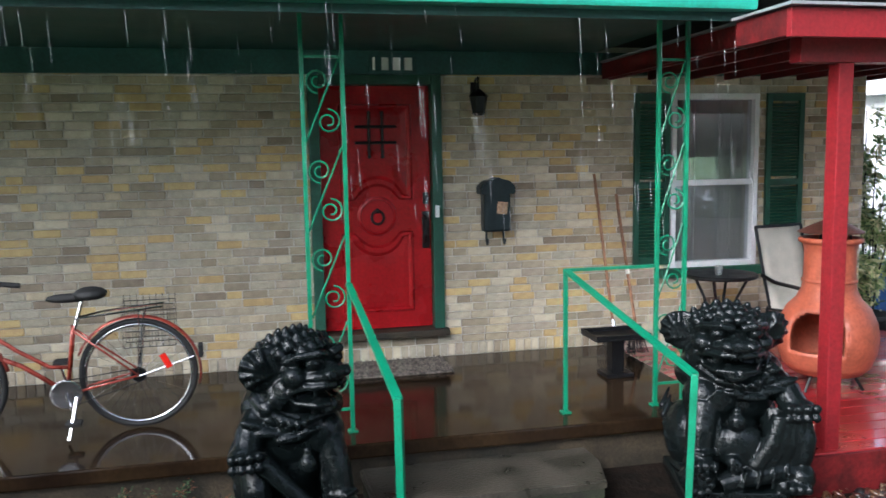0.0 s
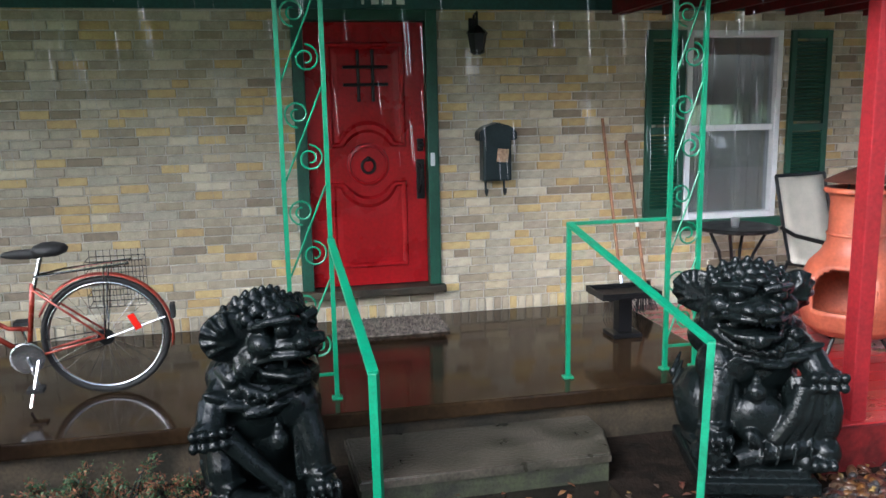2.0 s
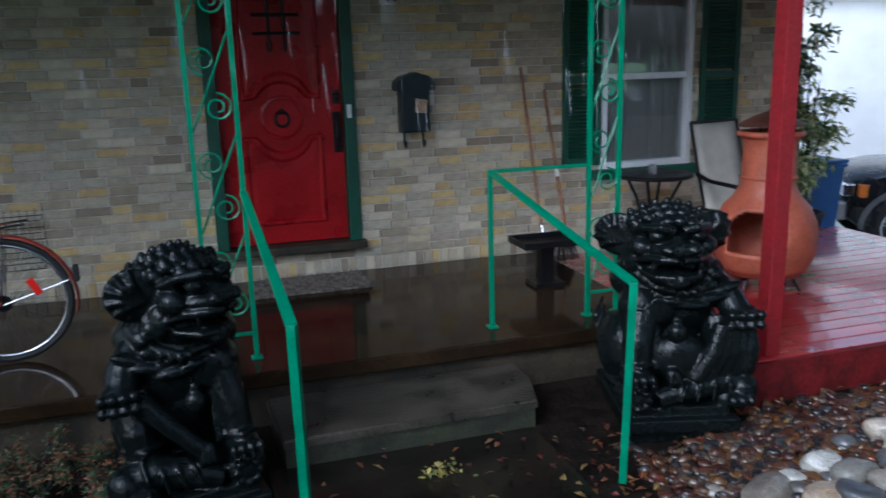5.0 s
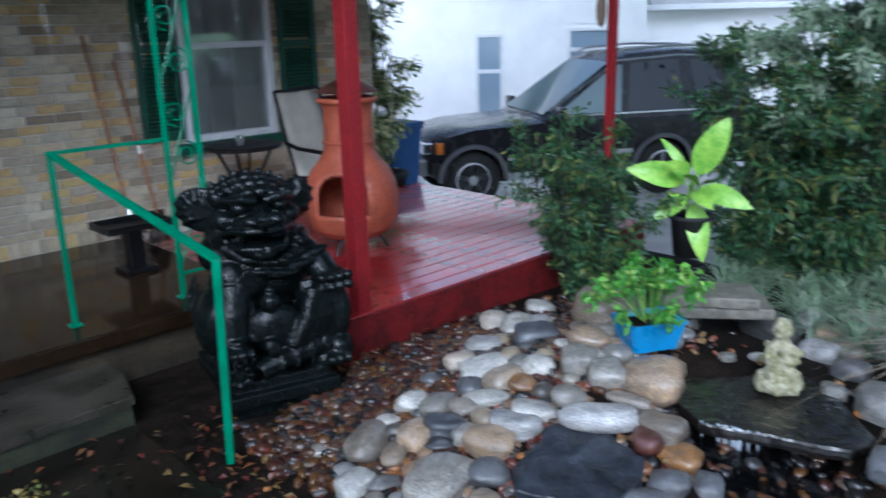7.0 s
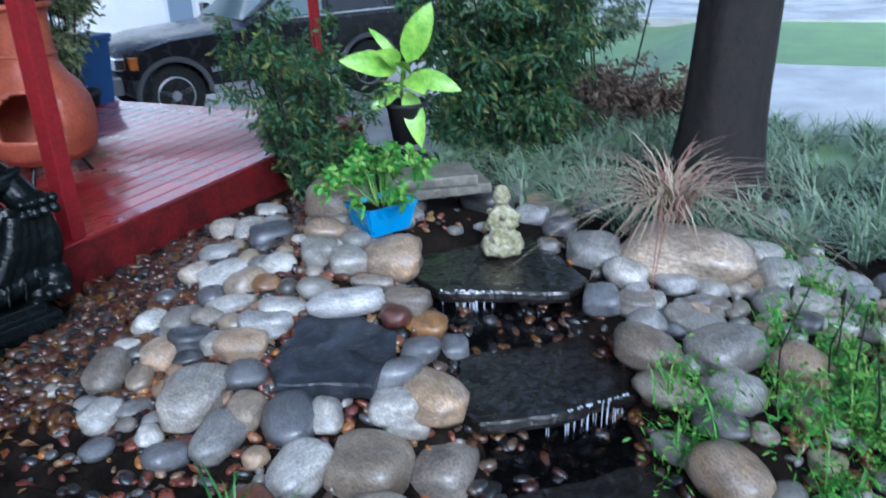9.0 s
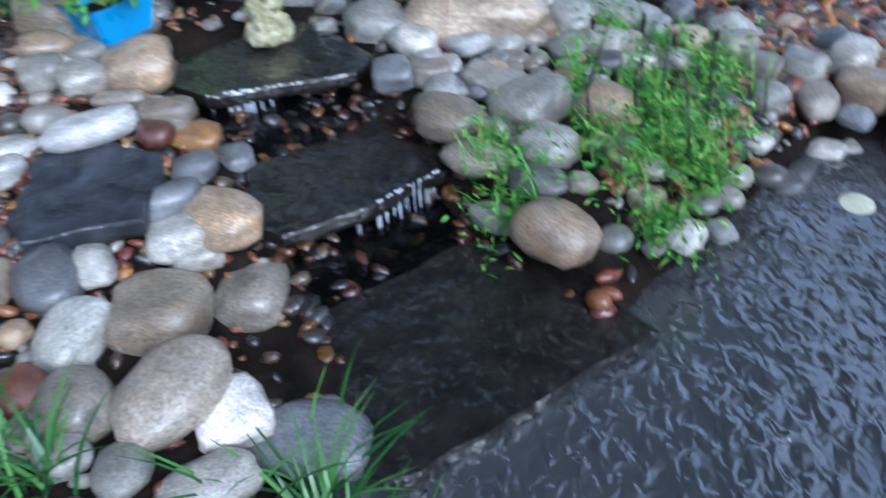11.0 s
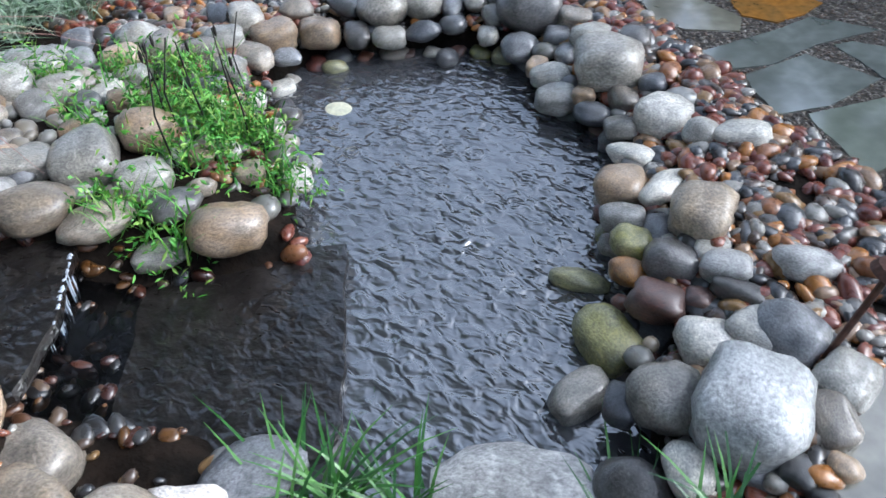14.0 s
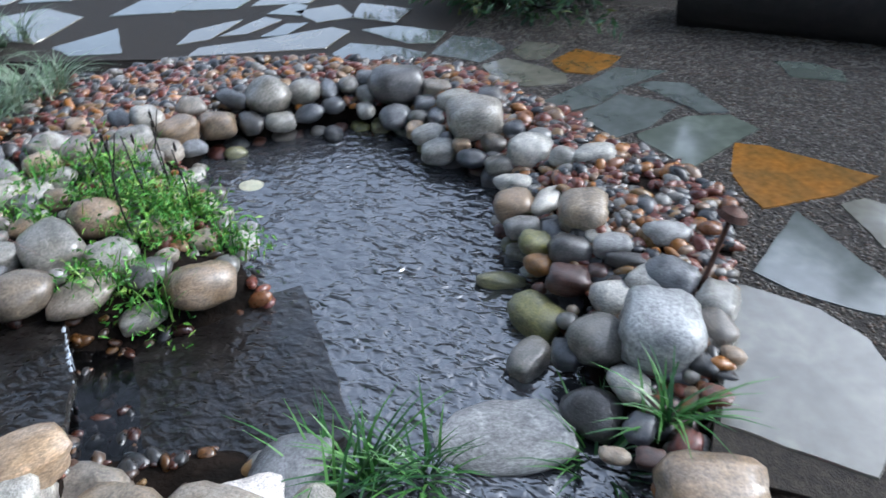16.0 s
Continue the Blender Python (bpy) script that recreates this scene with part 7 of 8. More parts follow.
    lathe(bm, [(0.045, -0.01), (0.05, 0.0), (0.045, 0.01)], 20, Matrix.Translation((0, -0.035, R)) @ pose(0, 0, 0, 90))
    tube(bm, [(0, -0.04, R + 0.045), (bb[0], -0.045, bb[2] + 0.09)], 0.004, 4)
    tube(bm, [(0, -0.04, R - 0.045), (bb[0], -0.045, bb[2] - 0.09)], 0.004, 4)
    part("chain", bm, "iron", t)
    bm = bmesh.new()
    tube(bm, [head_top, (-0.98, 0, 0.92)], 0.011, 8)
    for s in (-1, 1):
        tube(bm, [(-0.98, 0, 0.92), (-1.0, s * 0.12, 0.95), (-0.88, s * 0.27, 0.93), (-0.76, s * 0.28, 0.91)], 0.010, 7)
    part("handlebar", bm, "chrome", t, "chrome swept handlebar", True)
    for s in (-1, 1):
        part("grip", tube(bmesh.new(), [(-0.84, s * 0.275, 0.922), (-0.72, s * 0.28, 0.905)], 0.017, 8), "rubber", t)


bicycle()

# mailbox
mb = thing("mailbox", pose(0.985, -0.004, 1.06), "dark metal wall mailbox with a lidded top and newspaper hooks", "mailbox")
bm = bmesh.new()
box(bm, (-0.115, -0.135, 0), (0.115, 0, 0.34), 0.02)
part("body", bm, "mail", mb)
bm = bmesh.new()
prism(bm, [(-0.15, 0.315), (-0.15, 0.38), (-0.10, 0.425), (-0.04, 0.44), (0, 0.455), (0.04, 0.44), (0.10, 0.425), (0.15, 0.38), (0.15, 0.315)], 0.0, 0.16, Matrix(((1, 0, 0, 0), (0, 0, -1, 0), (0, 1, 0, 0), (0, 0, 0, 1))))
bmesh.ops.bevel(bm, geom=bm.edges[:], offset=0.008, segments=2, affect="EDGES")
part("lid", bm, "mail", mb, "scalloped dark lid")
part("note", box(bmesh.new(), (-0.045, -0.002, -0.05), (0.045, 0, 0.05), 0, pose(0.04, -0.137, 0.20, 0, 6)), "paper", mb, "faded tan paper note")
for s in (-1, 1):
    part("hook", tube(bmesh.new(), [(s * 0.075, -0.04, 0.0), (s * 0.075, -0.045, -0.09), (s * 0.075, -0.07, -0.11), (s * 0.075, -0.095, -0.09), (s * 0.075, -0.095, -0.06)], 0.009, 6), "mail", mb)

# house number as plain bars on a dark plate above the door
num = thing("house_number_plate", pose(0.14, -0.047, 2.375), "pale painted digits as bars on a dark plate above the door", "sign")
part("plate", boxes(((-0.19, -0.008, 0), (0.19, 0, 0.13)), bevel=0.003), "teal", num)
for x, w in ((-0.15, 0.02), (-0.06, 0.055), (0.035, 0.06), (0.13, 0.06)):
    part("bar", boxes(((x - w / 2, -0.014, 0.015), (x + w / 2, -0.009, 0.115)), bevel=0.002), "cream", num)

# lantern beside the door
wl_ = thing("wall_lantern", pose(0.83, -0.004, 2.02), "black iron wall lantern beside the door, unlit", "wall lamp")
part("bracket", tube(bmesh.new(), [(0, 0, 0.20), (0, -0.05, 0.30), (0, -0.13, 0.31), (0, -0.14, 0.20)], 0.010, 6), "iron", wl_)
part("back_plate", boxes(((-0.035, -0.012, 0.12), (0.035, 0, 0.28)), bevel=0.006), "iron", wl_)
bm = bmesh.new()
lathe(bm, [(0.03, 0.0), (0.06, 0.02), (0.055, 0.03), (0.075, 0.15), (0.085, 0.155), (0.05, 0.19), (0.015, 0.215)], 6, Matrix.Translation((0, -0.14, 0)))
part("lantern_body", bm, "iron", wl_)


# rake and broom leaning on the wall
rk = thing("garden_rake", pose(0, 0, 0), "wooden-handled fan rake leaning on the brick wall", "rake")
part("handle", tube(bmesh.new(), [(1.885, -0.03, 1.52), (1.90, -0.40, 0.30)], 0.013, 8), "handle_wood", rk)
part("ferrule", tube(bmesh.new(), [(1.90, -0.40, 0.31), (1.902, -0.42, 0.25)], 0.018, 8), "chrome", rk)
bm = bmesh.new()
for i in range(15):
    u = -1 + i / 7
    tube(bm, [(1.902, -0.42, 0.26), (1.90 + u * 0.13, -0.45, 0.08), (1.90 + u * 0.17, -0.48, 0.012), (1.90 + u * 0.17, -0.50, 0.004)], 0.004, 4)
tube(bm, [(1.80, -0.445, 0.12), (2.0, -0.445, 0.12)], 0.005, 4)
part("tines", bm, "iron", rk)
br = thing("broom", pose(0, 0, 0), "worn wooden broom handle leaning on the brick wall", "broom")
part("handle", tube(bmesh.new(), [(2.09, -0.03, 1.34), (2.14, -0.34, 0.22)], 0.014, 8), "handle_wood", br)
part("collar", tube(bmesh.new(), [(2.118, -0.20, 0.72), (2.121, -0.22, 0.66)], 0.018, 8), "cream", br)
bm = bmesh.new()
r = random.Random(71)
for i in range(60):
    u = r.uniform(-1, 1)
    tube(bm, [(2.14 + u * 0.04, -0.34, 0.24), (2.15 + u * 0.11, -0.38 + r.uniform(-0.03, 0.03), 0.005)], 0.003, 3)
part("bristles", bm, "iron", br)

# low dark metal stand with a rusty tray
st = thing("plant_stand", pose(1.68, -0.95, 0), "low black metal stand with a shallow tray", "stand")
part("tray", boxes(((-0.22, -0.16, 0.30), (0.22, 0.16, 0.315)), ((-0.22, -0.16, 0.315), (-0.205, 0.16, 0.345)), ((0.205, -0.16, 0.315), (0.22, 0.16, 0.345)), ((-0.205, -0.16, 0.315), (0.205, -0.145, 0.345)), ((-0.205, 0.145, 0.315), (0.205, 0.16, 0.345)), bevel=0.002), "iron", st)
part("pedestal", boxes(((-0.05, -0.05, 0.03), (0.05, 0.05, 0.30)), ((-0.11, -0.10, 0), (0.11, 0.10, 0.03)), bevel=0.006), "iron", st)

# doormat
bm = bmesh.new()
box(bm, (-0.42, -0.23, 0), (0.42, 0.23, 0.018), 0.008)
r = random.Random(72)
for i in range(700):
    x, y = r.uniform(-0.42, 0.42), r.uniform(-0.23, 0.23)
    tube(bm, [(x, y, 0.012), (x + r.uniform(-0.012, 0.012), y + r.uniform(-0.012, 0.012), 0.036)], 0.006, 3, 0.002)
ob = part("doormat", bm, "mat")
ob.location = (0.08, -0.32, 0.001)
tagged(ob, "worn shaggy dark doormat before the red door", "doormat")

# bistro table
tb = thing("bistro_table", pose(2.80, -0.55, DZ), "round black metal bistro table under the window", "table")
part("tabletop", lathe(bmesh.new(), [(0.01, 0.70), (0.29, 0.70), (0.30, 0.71), (0.30, 0.725), (0.29, 0.732), (0.01, 0.732)], 36), "iron", tb)
for k in range(4):
    a = math.pi / 4 + k * math.pi / 2
    q = [(0.22, 0.70), (0.13, 0.52), (0.095, 0.36), (0.13, 0.18), (0.24, 0.0)]
    part("leg", tube(bmesh.new(), [(rr * math.cos(a), rr * math.sin(a), z) for rr, z in q], 0.013, 7), "iron", tb)
part("ring", tube(bmesh.new(), [(0.10 * math.cos(a), 0.10 * math.sin(a), 0.36) for a in (2 * math.pi * i / 20 for i in range(21))], 0.009, 6, caps=False), "iron", tb)
M["clear"] = glass_material("clear_tumbler", (0.9, 0.92, 0.93), 0.03, 0.85)
ob = part("glass_jar", lathe(bmesh.new(), [(0.03, 0), (0.035, 0.07), (0.03, 0.075), (0.026, 0.01)], 16), "clear", smooth=True)
ob.location = (2.74, -0.62, DZ + 0.733)
tagged(ob, "small clear glass jar on the bistro table", "jar")

# sling chair
ch = thing("patio_chair", pose(3.48, -0.60, DZ, 0, 0, 14), "cream sling patio chair with a black metal frame", "chair")
for s in (-1, 1):
    part("side_frame", tube(bmesh.new(), [(s * 0.27, 0.20, 1.10), (s * 0.27, 0.10, 0.70), (s * 0.27, 0.02, 0.42), (s * 0.27, -0.36, 0.44)], 0.014, 8), "iron", ch)
    part("armrest", tube(bmesh.new(), [(s * 0.29, 0.10, 0.70), (s * 0.31, -0.05, 0.66), (s * 0.31, -0.33, 0.64)], 0.017, 8), "iron", ch)
    part("leg", tube(bmesh.new(), [(s * 0.31, -0.33, 0.64), (s * 0.29, -0.34, 0.40), (s * 0.29, -0.38, 0.0)], 0.014, 8), "iron", ch)
    part("leg", tube(bmesh.new(), [(s * 0.27, 0.04, 0.44), (s * 0.28, 0.20, 0.0)], 0.014, 8), "iron", ch)
bm = bmesh.new()
prof = [(0.21, 1.11), (0.16, 0.90), (0.10, 0.68), (0.03, 0.46), (-0.02, 0.42), (-0.20, 0.42), (-0.37, 0.45)]
prev = None
for y, z in prof:
    row = [bm.verts.new((x * 0.27, y + 0.02 * (1 - x * x), z - 0.015 * (1 - x * x))) for x in (-1, -0.5, 0, 0.5, 1)]
    if prev:
        for k in range(4):
            bm.faces.new((prev[k], prev[k + 1], row[k + 1], row[k]))
    prev = row
ob = part("sling", bm, "cloth", ch, "cream fabric sling", True)
ob.modifiers.new("thick", "SOLIDIFY").thickness = 0.006
for z, y in ((1.10, 0.20), (0.44, -0.36)):
    part("crossbar", tube(bmesh.new(), [(-0.27, y, z), (0.27, y, z)], 0.013, 8), "iron", ch)


# chiminea
def chiminea():
    t = thing("chiminea", pose(3.10, -1.50, DZ, 0, 0, -40), "terracotta clay chiminea with an arched mouth and an iron cap", "chiminea")
    prof = [(0.10, 0.12), (0.24, 0.125), (0.30, 0.18), (0.335, 0.28), (0.345, 0.40), (0.33, 0.50), (0.285, 0.60), (0.22, 0.67), (0.185, 0.74), (0.176, 0.85), (0.174, 1.02), (0.185, 1.06), (0.20, 1.09)]
    bm = bmesh.new()
    n = 48
    fine = []
    for (ra, za), (rb, zb) in zip(prof, prof[1:]):
        for k in range(4):
            u = k / 4
            fine.append((ra + (rb - ra) * u, za + (zb - za) * u))
    fine.append(prof[-1])
    rings = [[bm.verts.new((q * math.cos(2 * math.pi * k / n), q * math.sin(2 * math.pi * k / n), z)) for k in range(n)] for q, z in fine]

    def opening(a, z):
        for c, w, z0, z1 in ((-1.77, 0.60, 0.32, 0.50),):
            d = abs((a - c + math.pi) % (2 * math.pi) - math.pi)
            if d < w and z0 < z < z1 + 0.10 * math.sqrt(max(0, 1 - (d / w) ** 2)):
                return True
        return False
    for i, (a, b) in enumerate(zip(rings, rings[1:])):
        for k in range(n):
            if not opening(2 * math.pi * (k + 0.5) / n, (fine[i][1] + fine[i + 1][1]) / 2):
                bm.faces.new((a[k], a[(k + 1) % n], b[(k + 1) % n], b[k]))
    bm.faces.new(rings[0][::-1])
    ob = part("body", bm, "terracotta", t, smooth=True)
    mod = ob.modifiers.new("thick", "SOLIDIFY")
    mod.thickness = 0.028
    part("rim", tube(bmesh.new(), [(0.20 * math.cos(a), 0.20 * math.sin(a), 1.095) for a in (2 * math.pi * i / 32 for i in range(33))], 0.02, 8, caps=False), "terracotta", t, smooth=True)
    part("collar", tube(bmesh.new(), [(0.178 * math.cos(a), 0.178 * math.sin(a), 0.80) for a in (2 * math.pi * i / 32 for i in range(33))], 0.012, 8, caps=False), "terracotta", t, smooth=True)
    for c, w in ((-1.77, 0.64),):
        pts = []
        for i in range(17):
            u = i / 16
            d, z = (-w, 0.31 + 0.20 * u * 4) if u < 0.25 else ((w, 0.51 - 0.20 * (u - 0.75) * 4) if u > 0.75 else (-w * math.cos((u - 0.25) * 2 * math.pi), 0.51 + 0.10 * math.sin((u - 0.25) * 2 * math.pi)))
            q = 0.325 if z < 0.46 else 0.325 - (z - 0.46) * 0.5
            pts.append((q * math.cos(c + d), q * math.sin(c + d), z))
        part("arch", tube(bmesh.new(), pts, 0.018, 7), "terracotta", t, smooth=True)
    part("cap", lathe(bmesh.new(), [(0.22, 1.15), (0.225, 1.155), (0.12, 1.21), (0.03, 1.245), (0.02, 1.26)], 28), "rusty", t, "conical rusty iron cap")
    for k in range(3):
        a = k * 2.1
        part("cap_leg", tube(bmesh.new(), [(0.14 * math.cos(a), 0.14 * math.sin(a), 1.06), (0.12 * math.cos(a), 0.12 * math.sin(a), 1.18)], 0.007, 5), "iron", t)
        part("stand_leg", tube(bmesh.new(), [(0.16 * math.cos(a), 0.16 * math.sin(a), 0.15), (0.25 * math.cos(a), 0.25 * math.sin(a), 0.0)], 0.012, 6), "iron", t)
    part("stand_ring", tube(bmesh.new(), [(0.20 * math.cos(a), 0.20 * math.sin(a), 0.135) for a in (2 * math.pi * i / 24 for i in range(25))], 0.010, 6, caps=False), "iron", t)


chiminea()

# tall potted shrub past the corner, blue bin
cp = bush("potted_shrub", pose(4.95, 0.35, -0.40), 2.5, 0.8, 4200, 0.085, "leaf_var", "tall pale variegated shrub in a black tub at the house corner", "potted plant", 81, 16, 0.3)
part("tub", lathe(bmesh.new(), [(0.20, 0), (0.26, 0.40), (0.28, 0.41), (0.28, 0.45), (0.24, 0.45), (0.22, 0.38)], 28), "rubber", cp, "black plastic tub", True)
bn = thing("wheeled_bin", pose(5.65, 0.95, -0.42), "blue plastic wheeled bin beside the drive", "bin")
M["bin_blue"] = material("blue_plastic", (0.03, 0.10, 0.30), 0.45, var=0.15, bump=0.05)
bm = bmesh.new()
rr_ = [[bm.verts.new((sx * a, sy * a, z)) for sx, sy in ((-1, -1), (1, -1), (1, 1), (-1, 1))] for a, z in ((0.19, 0.04), (0.23, 0.80), (0.25, 0.81), (0.25, 0.84))]
for a, b in zip(rr_, rr_[1:]):
    for i in range(4):
        bm.faces.new((a[i], a[(i + 1) % 4], b[(i + 1) % 4], b[i]))
bm.faces.new(rr_[0][::-1])
bm.faces.new(rr_[-1])
part("body", bm, "bin_blue", bn)
part("lid", boxes(((-0.26, -0.26, 0.845), (0.26, 0.26, 0.89)), bevel=0.015), "bin_blue", bn)
for s in (-1, 1):
    part("bin_wheel", lathe(bmesh.new(), [(0.08, -0.02), (0.09, 0.0), (0.08, 0.02)], 18, Matrix.Translation((s * 0.2, 0.2, 0.09)) @ pose(0, 0, 0, 0, 90)), "rubber", bn)


# ---- drive, car, neighbouring house, street ----
M["drive"] = material("wet_pale_concrete", (0.60, 0.59, 0.57), 0.16, var=0.25, scale=1.5, bump=0.2, bscale=50)
tagged(part("driveway", boxes(((6.1, -2.6, -0.95), (12.5, 12.0, -0.80)), bevel=0.01), "drive"), "wet pale concrete drive beside the house", "driveway", kind="structure")
tagged(part("road", boxes(((15.0, -60, -0.7), (27.0, 30.0, -0.39)), bevel=0.01), "drive"), "wide wet pale road beyond the lawn", "road", kind="structure")
tagged(part("pavement", boxes(((7.0, -30, -0.6), (10.5, -5.6, -0.40)), bevel=0.01), "drive"), "wet pale concrete pavement beside the lawn", "pavement", kind="structure")


def car():
    """A boxy five-door off-roader; nose along +y."""
    t = thing("parked_car", pose(8.70, 0.99, -0.80, 0, 0, 60), "dark grey off-road car with silver lower trim, parked in the drive", "car")
    W = 0.88

    def shell(profile, w0, w1, name, mat, z_mid):
        """Side profile (y, z) swept across the width, narrowing towards the top."""
        bm = bmesh.new()
        rows = []
        for s in (-1, -0.9, -0.6, 0, 0.6, 0.9, 1):
            row = []
            for y, z in profile:
                u = min(1, max(0, (z - z_mid) / 0.75))
                w = w0 + (w1 - w0) * u
                k = 0.0 if abs(s) < 1 else 0.03
                nose = 0.26 * s ** 4 * max(0, y - 1.6) / 0.6
                row.append(bm.verts.new((s * w, y * (1 - k * 0.35) - nose, z - k * 0.9 * (1 if z > z_mid - 0.03 else 0) - 0.03 * s * s * (1 if z > 0.9 else 0))))
            rows.append(row)
        m = len(profile)
        for a, b in zip(rows, rows[1:]):
            for i in range(m):
                j = (i + 1) % m
                bm.faces.new((a[i], a[j], b[j], b[i]))
        bm.faces.new(rows[0][::-1])
        bm.faces.new(rows[-1])
        bmesh.ops.recalc_face_normals(bm, faces=bm.faces[:])
        ob = part(name, bm, mat, t, "", True)
        ob.data.set_sharp_from_angle(angle=0.75)
        return ob

    def lift(z):
        """The cabin stands tall over the belt line."""
        return z if z < 1.12 else 1.12 + (z - 1.12) * 1.3

    def arch(yc, r, flip):
        pts = [(yc + r * math.cos(a), 0.37 + r * math.sin(a)) for a in (math.pi * i / 10 for i in range(11))]
        return [(y, max(z, 0.36)) for y, z in (pts if flip else pts[::-1])]

    low = [(-2.68, 0.45)] + arch(-1.27, 0.43, False) + arch(1.45, 0.43, False) + [(2.0, 0.42), (2.06, 0.62), (2.05, 0.86), (1.95, 0.98), (1.45, 1.05), (0.62, 1.11), (0.4, 1.12), (-2.70, 1.12), (-2.73, 0.8)]
    shell(low, W, W, "body", "car", 1.14)
    shell([(-2.69, 1.09), (0.56, 1.09), (0.48, 1.13), (-0.60, lift(1.67)), (-0.80, lift(1.74)), (-1.5, lift(1.77)), (-2.45, lift(1.74)), (-2.56, lift(1.68))], W - 0.01, 0.70, "cabin", "car", 1.10)
    glass = [((0.30, 1.15), (-0.55, 1.60), (-0.68, 1.62), (-0.62, 1.15)), ((-0.72, 1.15), (-0.78, 1.63), (-1.50, 1.65), (-1.58, 1.15)), ((-1.76, 1.15), (-1.68, 1.65), (-2.42, 1.63), (-2.58, 1.15))]

    def side_x(z):
        return W - 0.01 - 0.17 * min(1, (z - 1.10) / 0.75) + 0.006
    for s in (-1, 1):
        for pane, quad in enumerate([(y, lift(z)) for y, z in q] for q in glass):
            bm = bmesh.new()
            front = [bm.verts.new((s * side_x(z), y, z)) for y, z in quad]
            back = [bm.verts.new((s * (side_x(z) - 0.02), y, z)) for y, z in quad]
            bm.faces.new(front)
            bm.faces.new(back[::-1])
            for i in range(4):
                bm.faces.new((front[i], front[(i + 1) % 4], back[(i + 1) % 4], back[i]))
            bmesh.ops.recalc_face_normals(bm, faces=bm.faces[:])
            part("side_window", bm, "dark_glass" if pane else "pale_glass", t, "tinted side window" if pane else "opaque front side window, pale brightness painted in")
        part("belt_trim", boxes(((s * (W - 0.012) - 0.010, -2.60, 1.125), (s * (W - 0.012) + 0.010, 0.40, 1.15)), bevel=0.004), "chrome", t, "bright belt trim")
        part("drip_rail", tube(bmesh.new(), [(s * 0.735, 0.36, 1.19), (s * 0.72, -0.60, lift(1.655)), (s * 0.71, -1.5, lift(1.69)), (s * 0.71, -2.45, lift(1.66))], 0.016, 6), "silver", t, "silver drip rail")
        part("rub_strip", boxes(((s * (W + 0.002) - 0.012, -0.80, 0.60), (s * (W + 0.002) + 0.012, 0.98, 0.66)), bevel=0.006), "silver", t, "silver rubbing strip")
        part("sill", boxes(((s * (W - 0.01) - 0.03, -0.8, 0.34), (s * (W - 0.01) + 0.03, 0.98, 0.44)), bevel=0.01), "silver", t, "silver lower cladding")
        part("roof_rail", tube(bmesh.new(), [(s * 0.62, -0.6, lift(1.70)), (s * 0.62, -0.75, lift(1.76)), (s * 0.62, -1.5, lift(1.79)), (s * 0.62, -2.3, lift(1.77)), (s * 0.62, -2.42, lift(1.70))], 0.018, 6), "silver", t)
        for y in (-0.36, -1.36):
            part("door_handle", boxes(((s * (W + 0.004) - 0.015, y - 0.18, 0.94), (s * (W + 0.004) + 0.015, y - 0.04, 0.975)), bevel=0.006), "rubber", t)
        part("mirror", boxes(((s * 0.98 - 0.11, 0.24, 1.12), (s * 0.98 + 0.11, 0.34, 1.27)), bevel=0.03), "car", t)
        part("headlight", boxes(((s * 0.56 - 0.16, 1.93, 0.72), (s * 0.56 + 0.16, 2.065, 0.87)), bevel=0.02), "chrome", t)
        part("indicator", boxes(((s * 0.80 - 0.07, 1.78, 0.73), (s * 0.80 + 0.075, 1.93, 0.88)), bevel=0.015), M["lens"], t, "orange indicator lens")
        part("wheel_arch", tube(bmesh.new(), [(s * (W + 0.005), 1.45 + 0.45 * math.cos(a), 0.37 + 0.44 * math.sin(a)) for a in (math.pi * i / 14 for i in range(15))], 0.035, 6), "flare", t, "grey arch flare")
        part("wheel_arch", tube(bmesh.new(), [(s * (W + 0.005), -1.27 + 0.45 * math.cos(a), 0.37 + 0.44 * math.sin(a)) for a in (math.pi * i / 14 for i in range(15))], 0.035, 6), "flare", t, "grey arch flare")
        for yc in (1.45, -1.27):
            m = Matrix.Translation((s * 0.77, yc, 0.37)) @ pose(0, 0, 0, 0, 90 * s)
            w = part("wheel", lathe(bmesh.new(), [(0.22, -0.10), (0.34, -0.11), (0.37, -0.07), (0.37, 0.07), (0.34, 0.11), (0.22, 0.10)], 36, m), "rubber", t, "black tyre", True)
            bm = bmesh.new()
            lathe(bm, [(0.23, 0.06), (0.235, 0.105), (0.215, 0.11), (0.205, 0.06)], 30, m)
            # black backing paints the dark of the gaps between spokes
            part("spoke_backing", lathe(bmesh.new(), [(0.215, 0.045), (0.01, 0.045)], 24, m), "rubber", w, "black disc behind the spokes")
            for k in range(5):
                a = 2 * math.pi * k / 5
                box(bm, (0.02, -0.042, 0.05), (0.215, 0.042, 0.10), 0.01, m @ pose(0, 0, 0, 0, 0, math.degrees(a)))
            lathe(bm, [(0.06, 0.05), (0.06, 0.105), (0.03, 0.11)], 16, m)
            part("rim", bm, "silver", w, "silver five-spoke rim")
    bm = bmesh.new()
    front = [bm.verts.new(p) for p in ((-0.74, 0.42, 1.12), (0.74, 0.42, 1.12), (0.64, -0.55, lift(1.615)), (-0.64, -0.55, lift(1.615)))]
    for v in front:
        v.co += Vector((0, 0.022, 0.03))
    bm.faces.new(front)
    # pale base colour stands in for brightness in the glass
    ob = part("windscreen", bm, "pale_glass", t, "opaque windscreen, pale brightness painted in")
    ob.modifiers.new("thick", "SOLIDIFY").thickness = 0.012
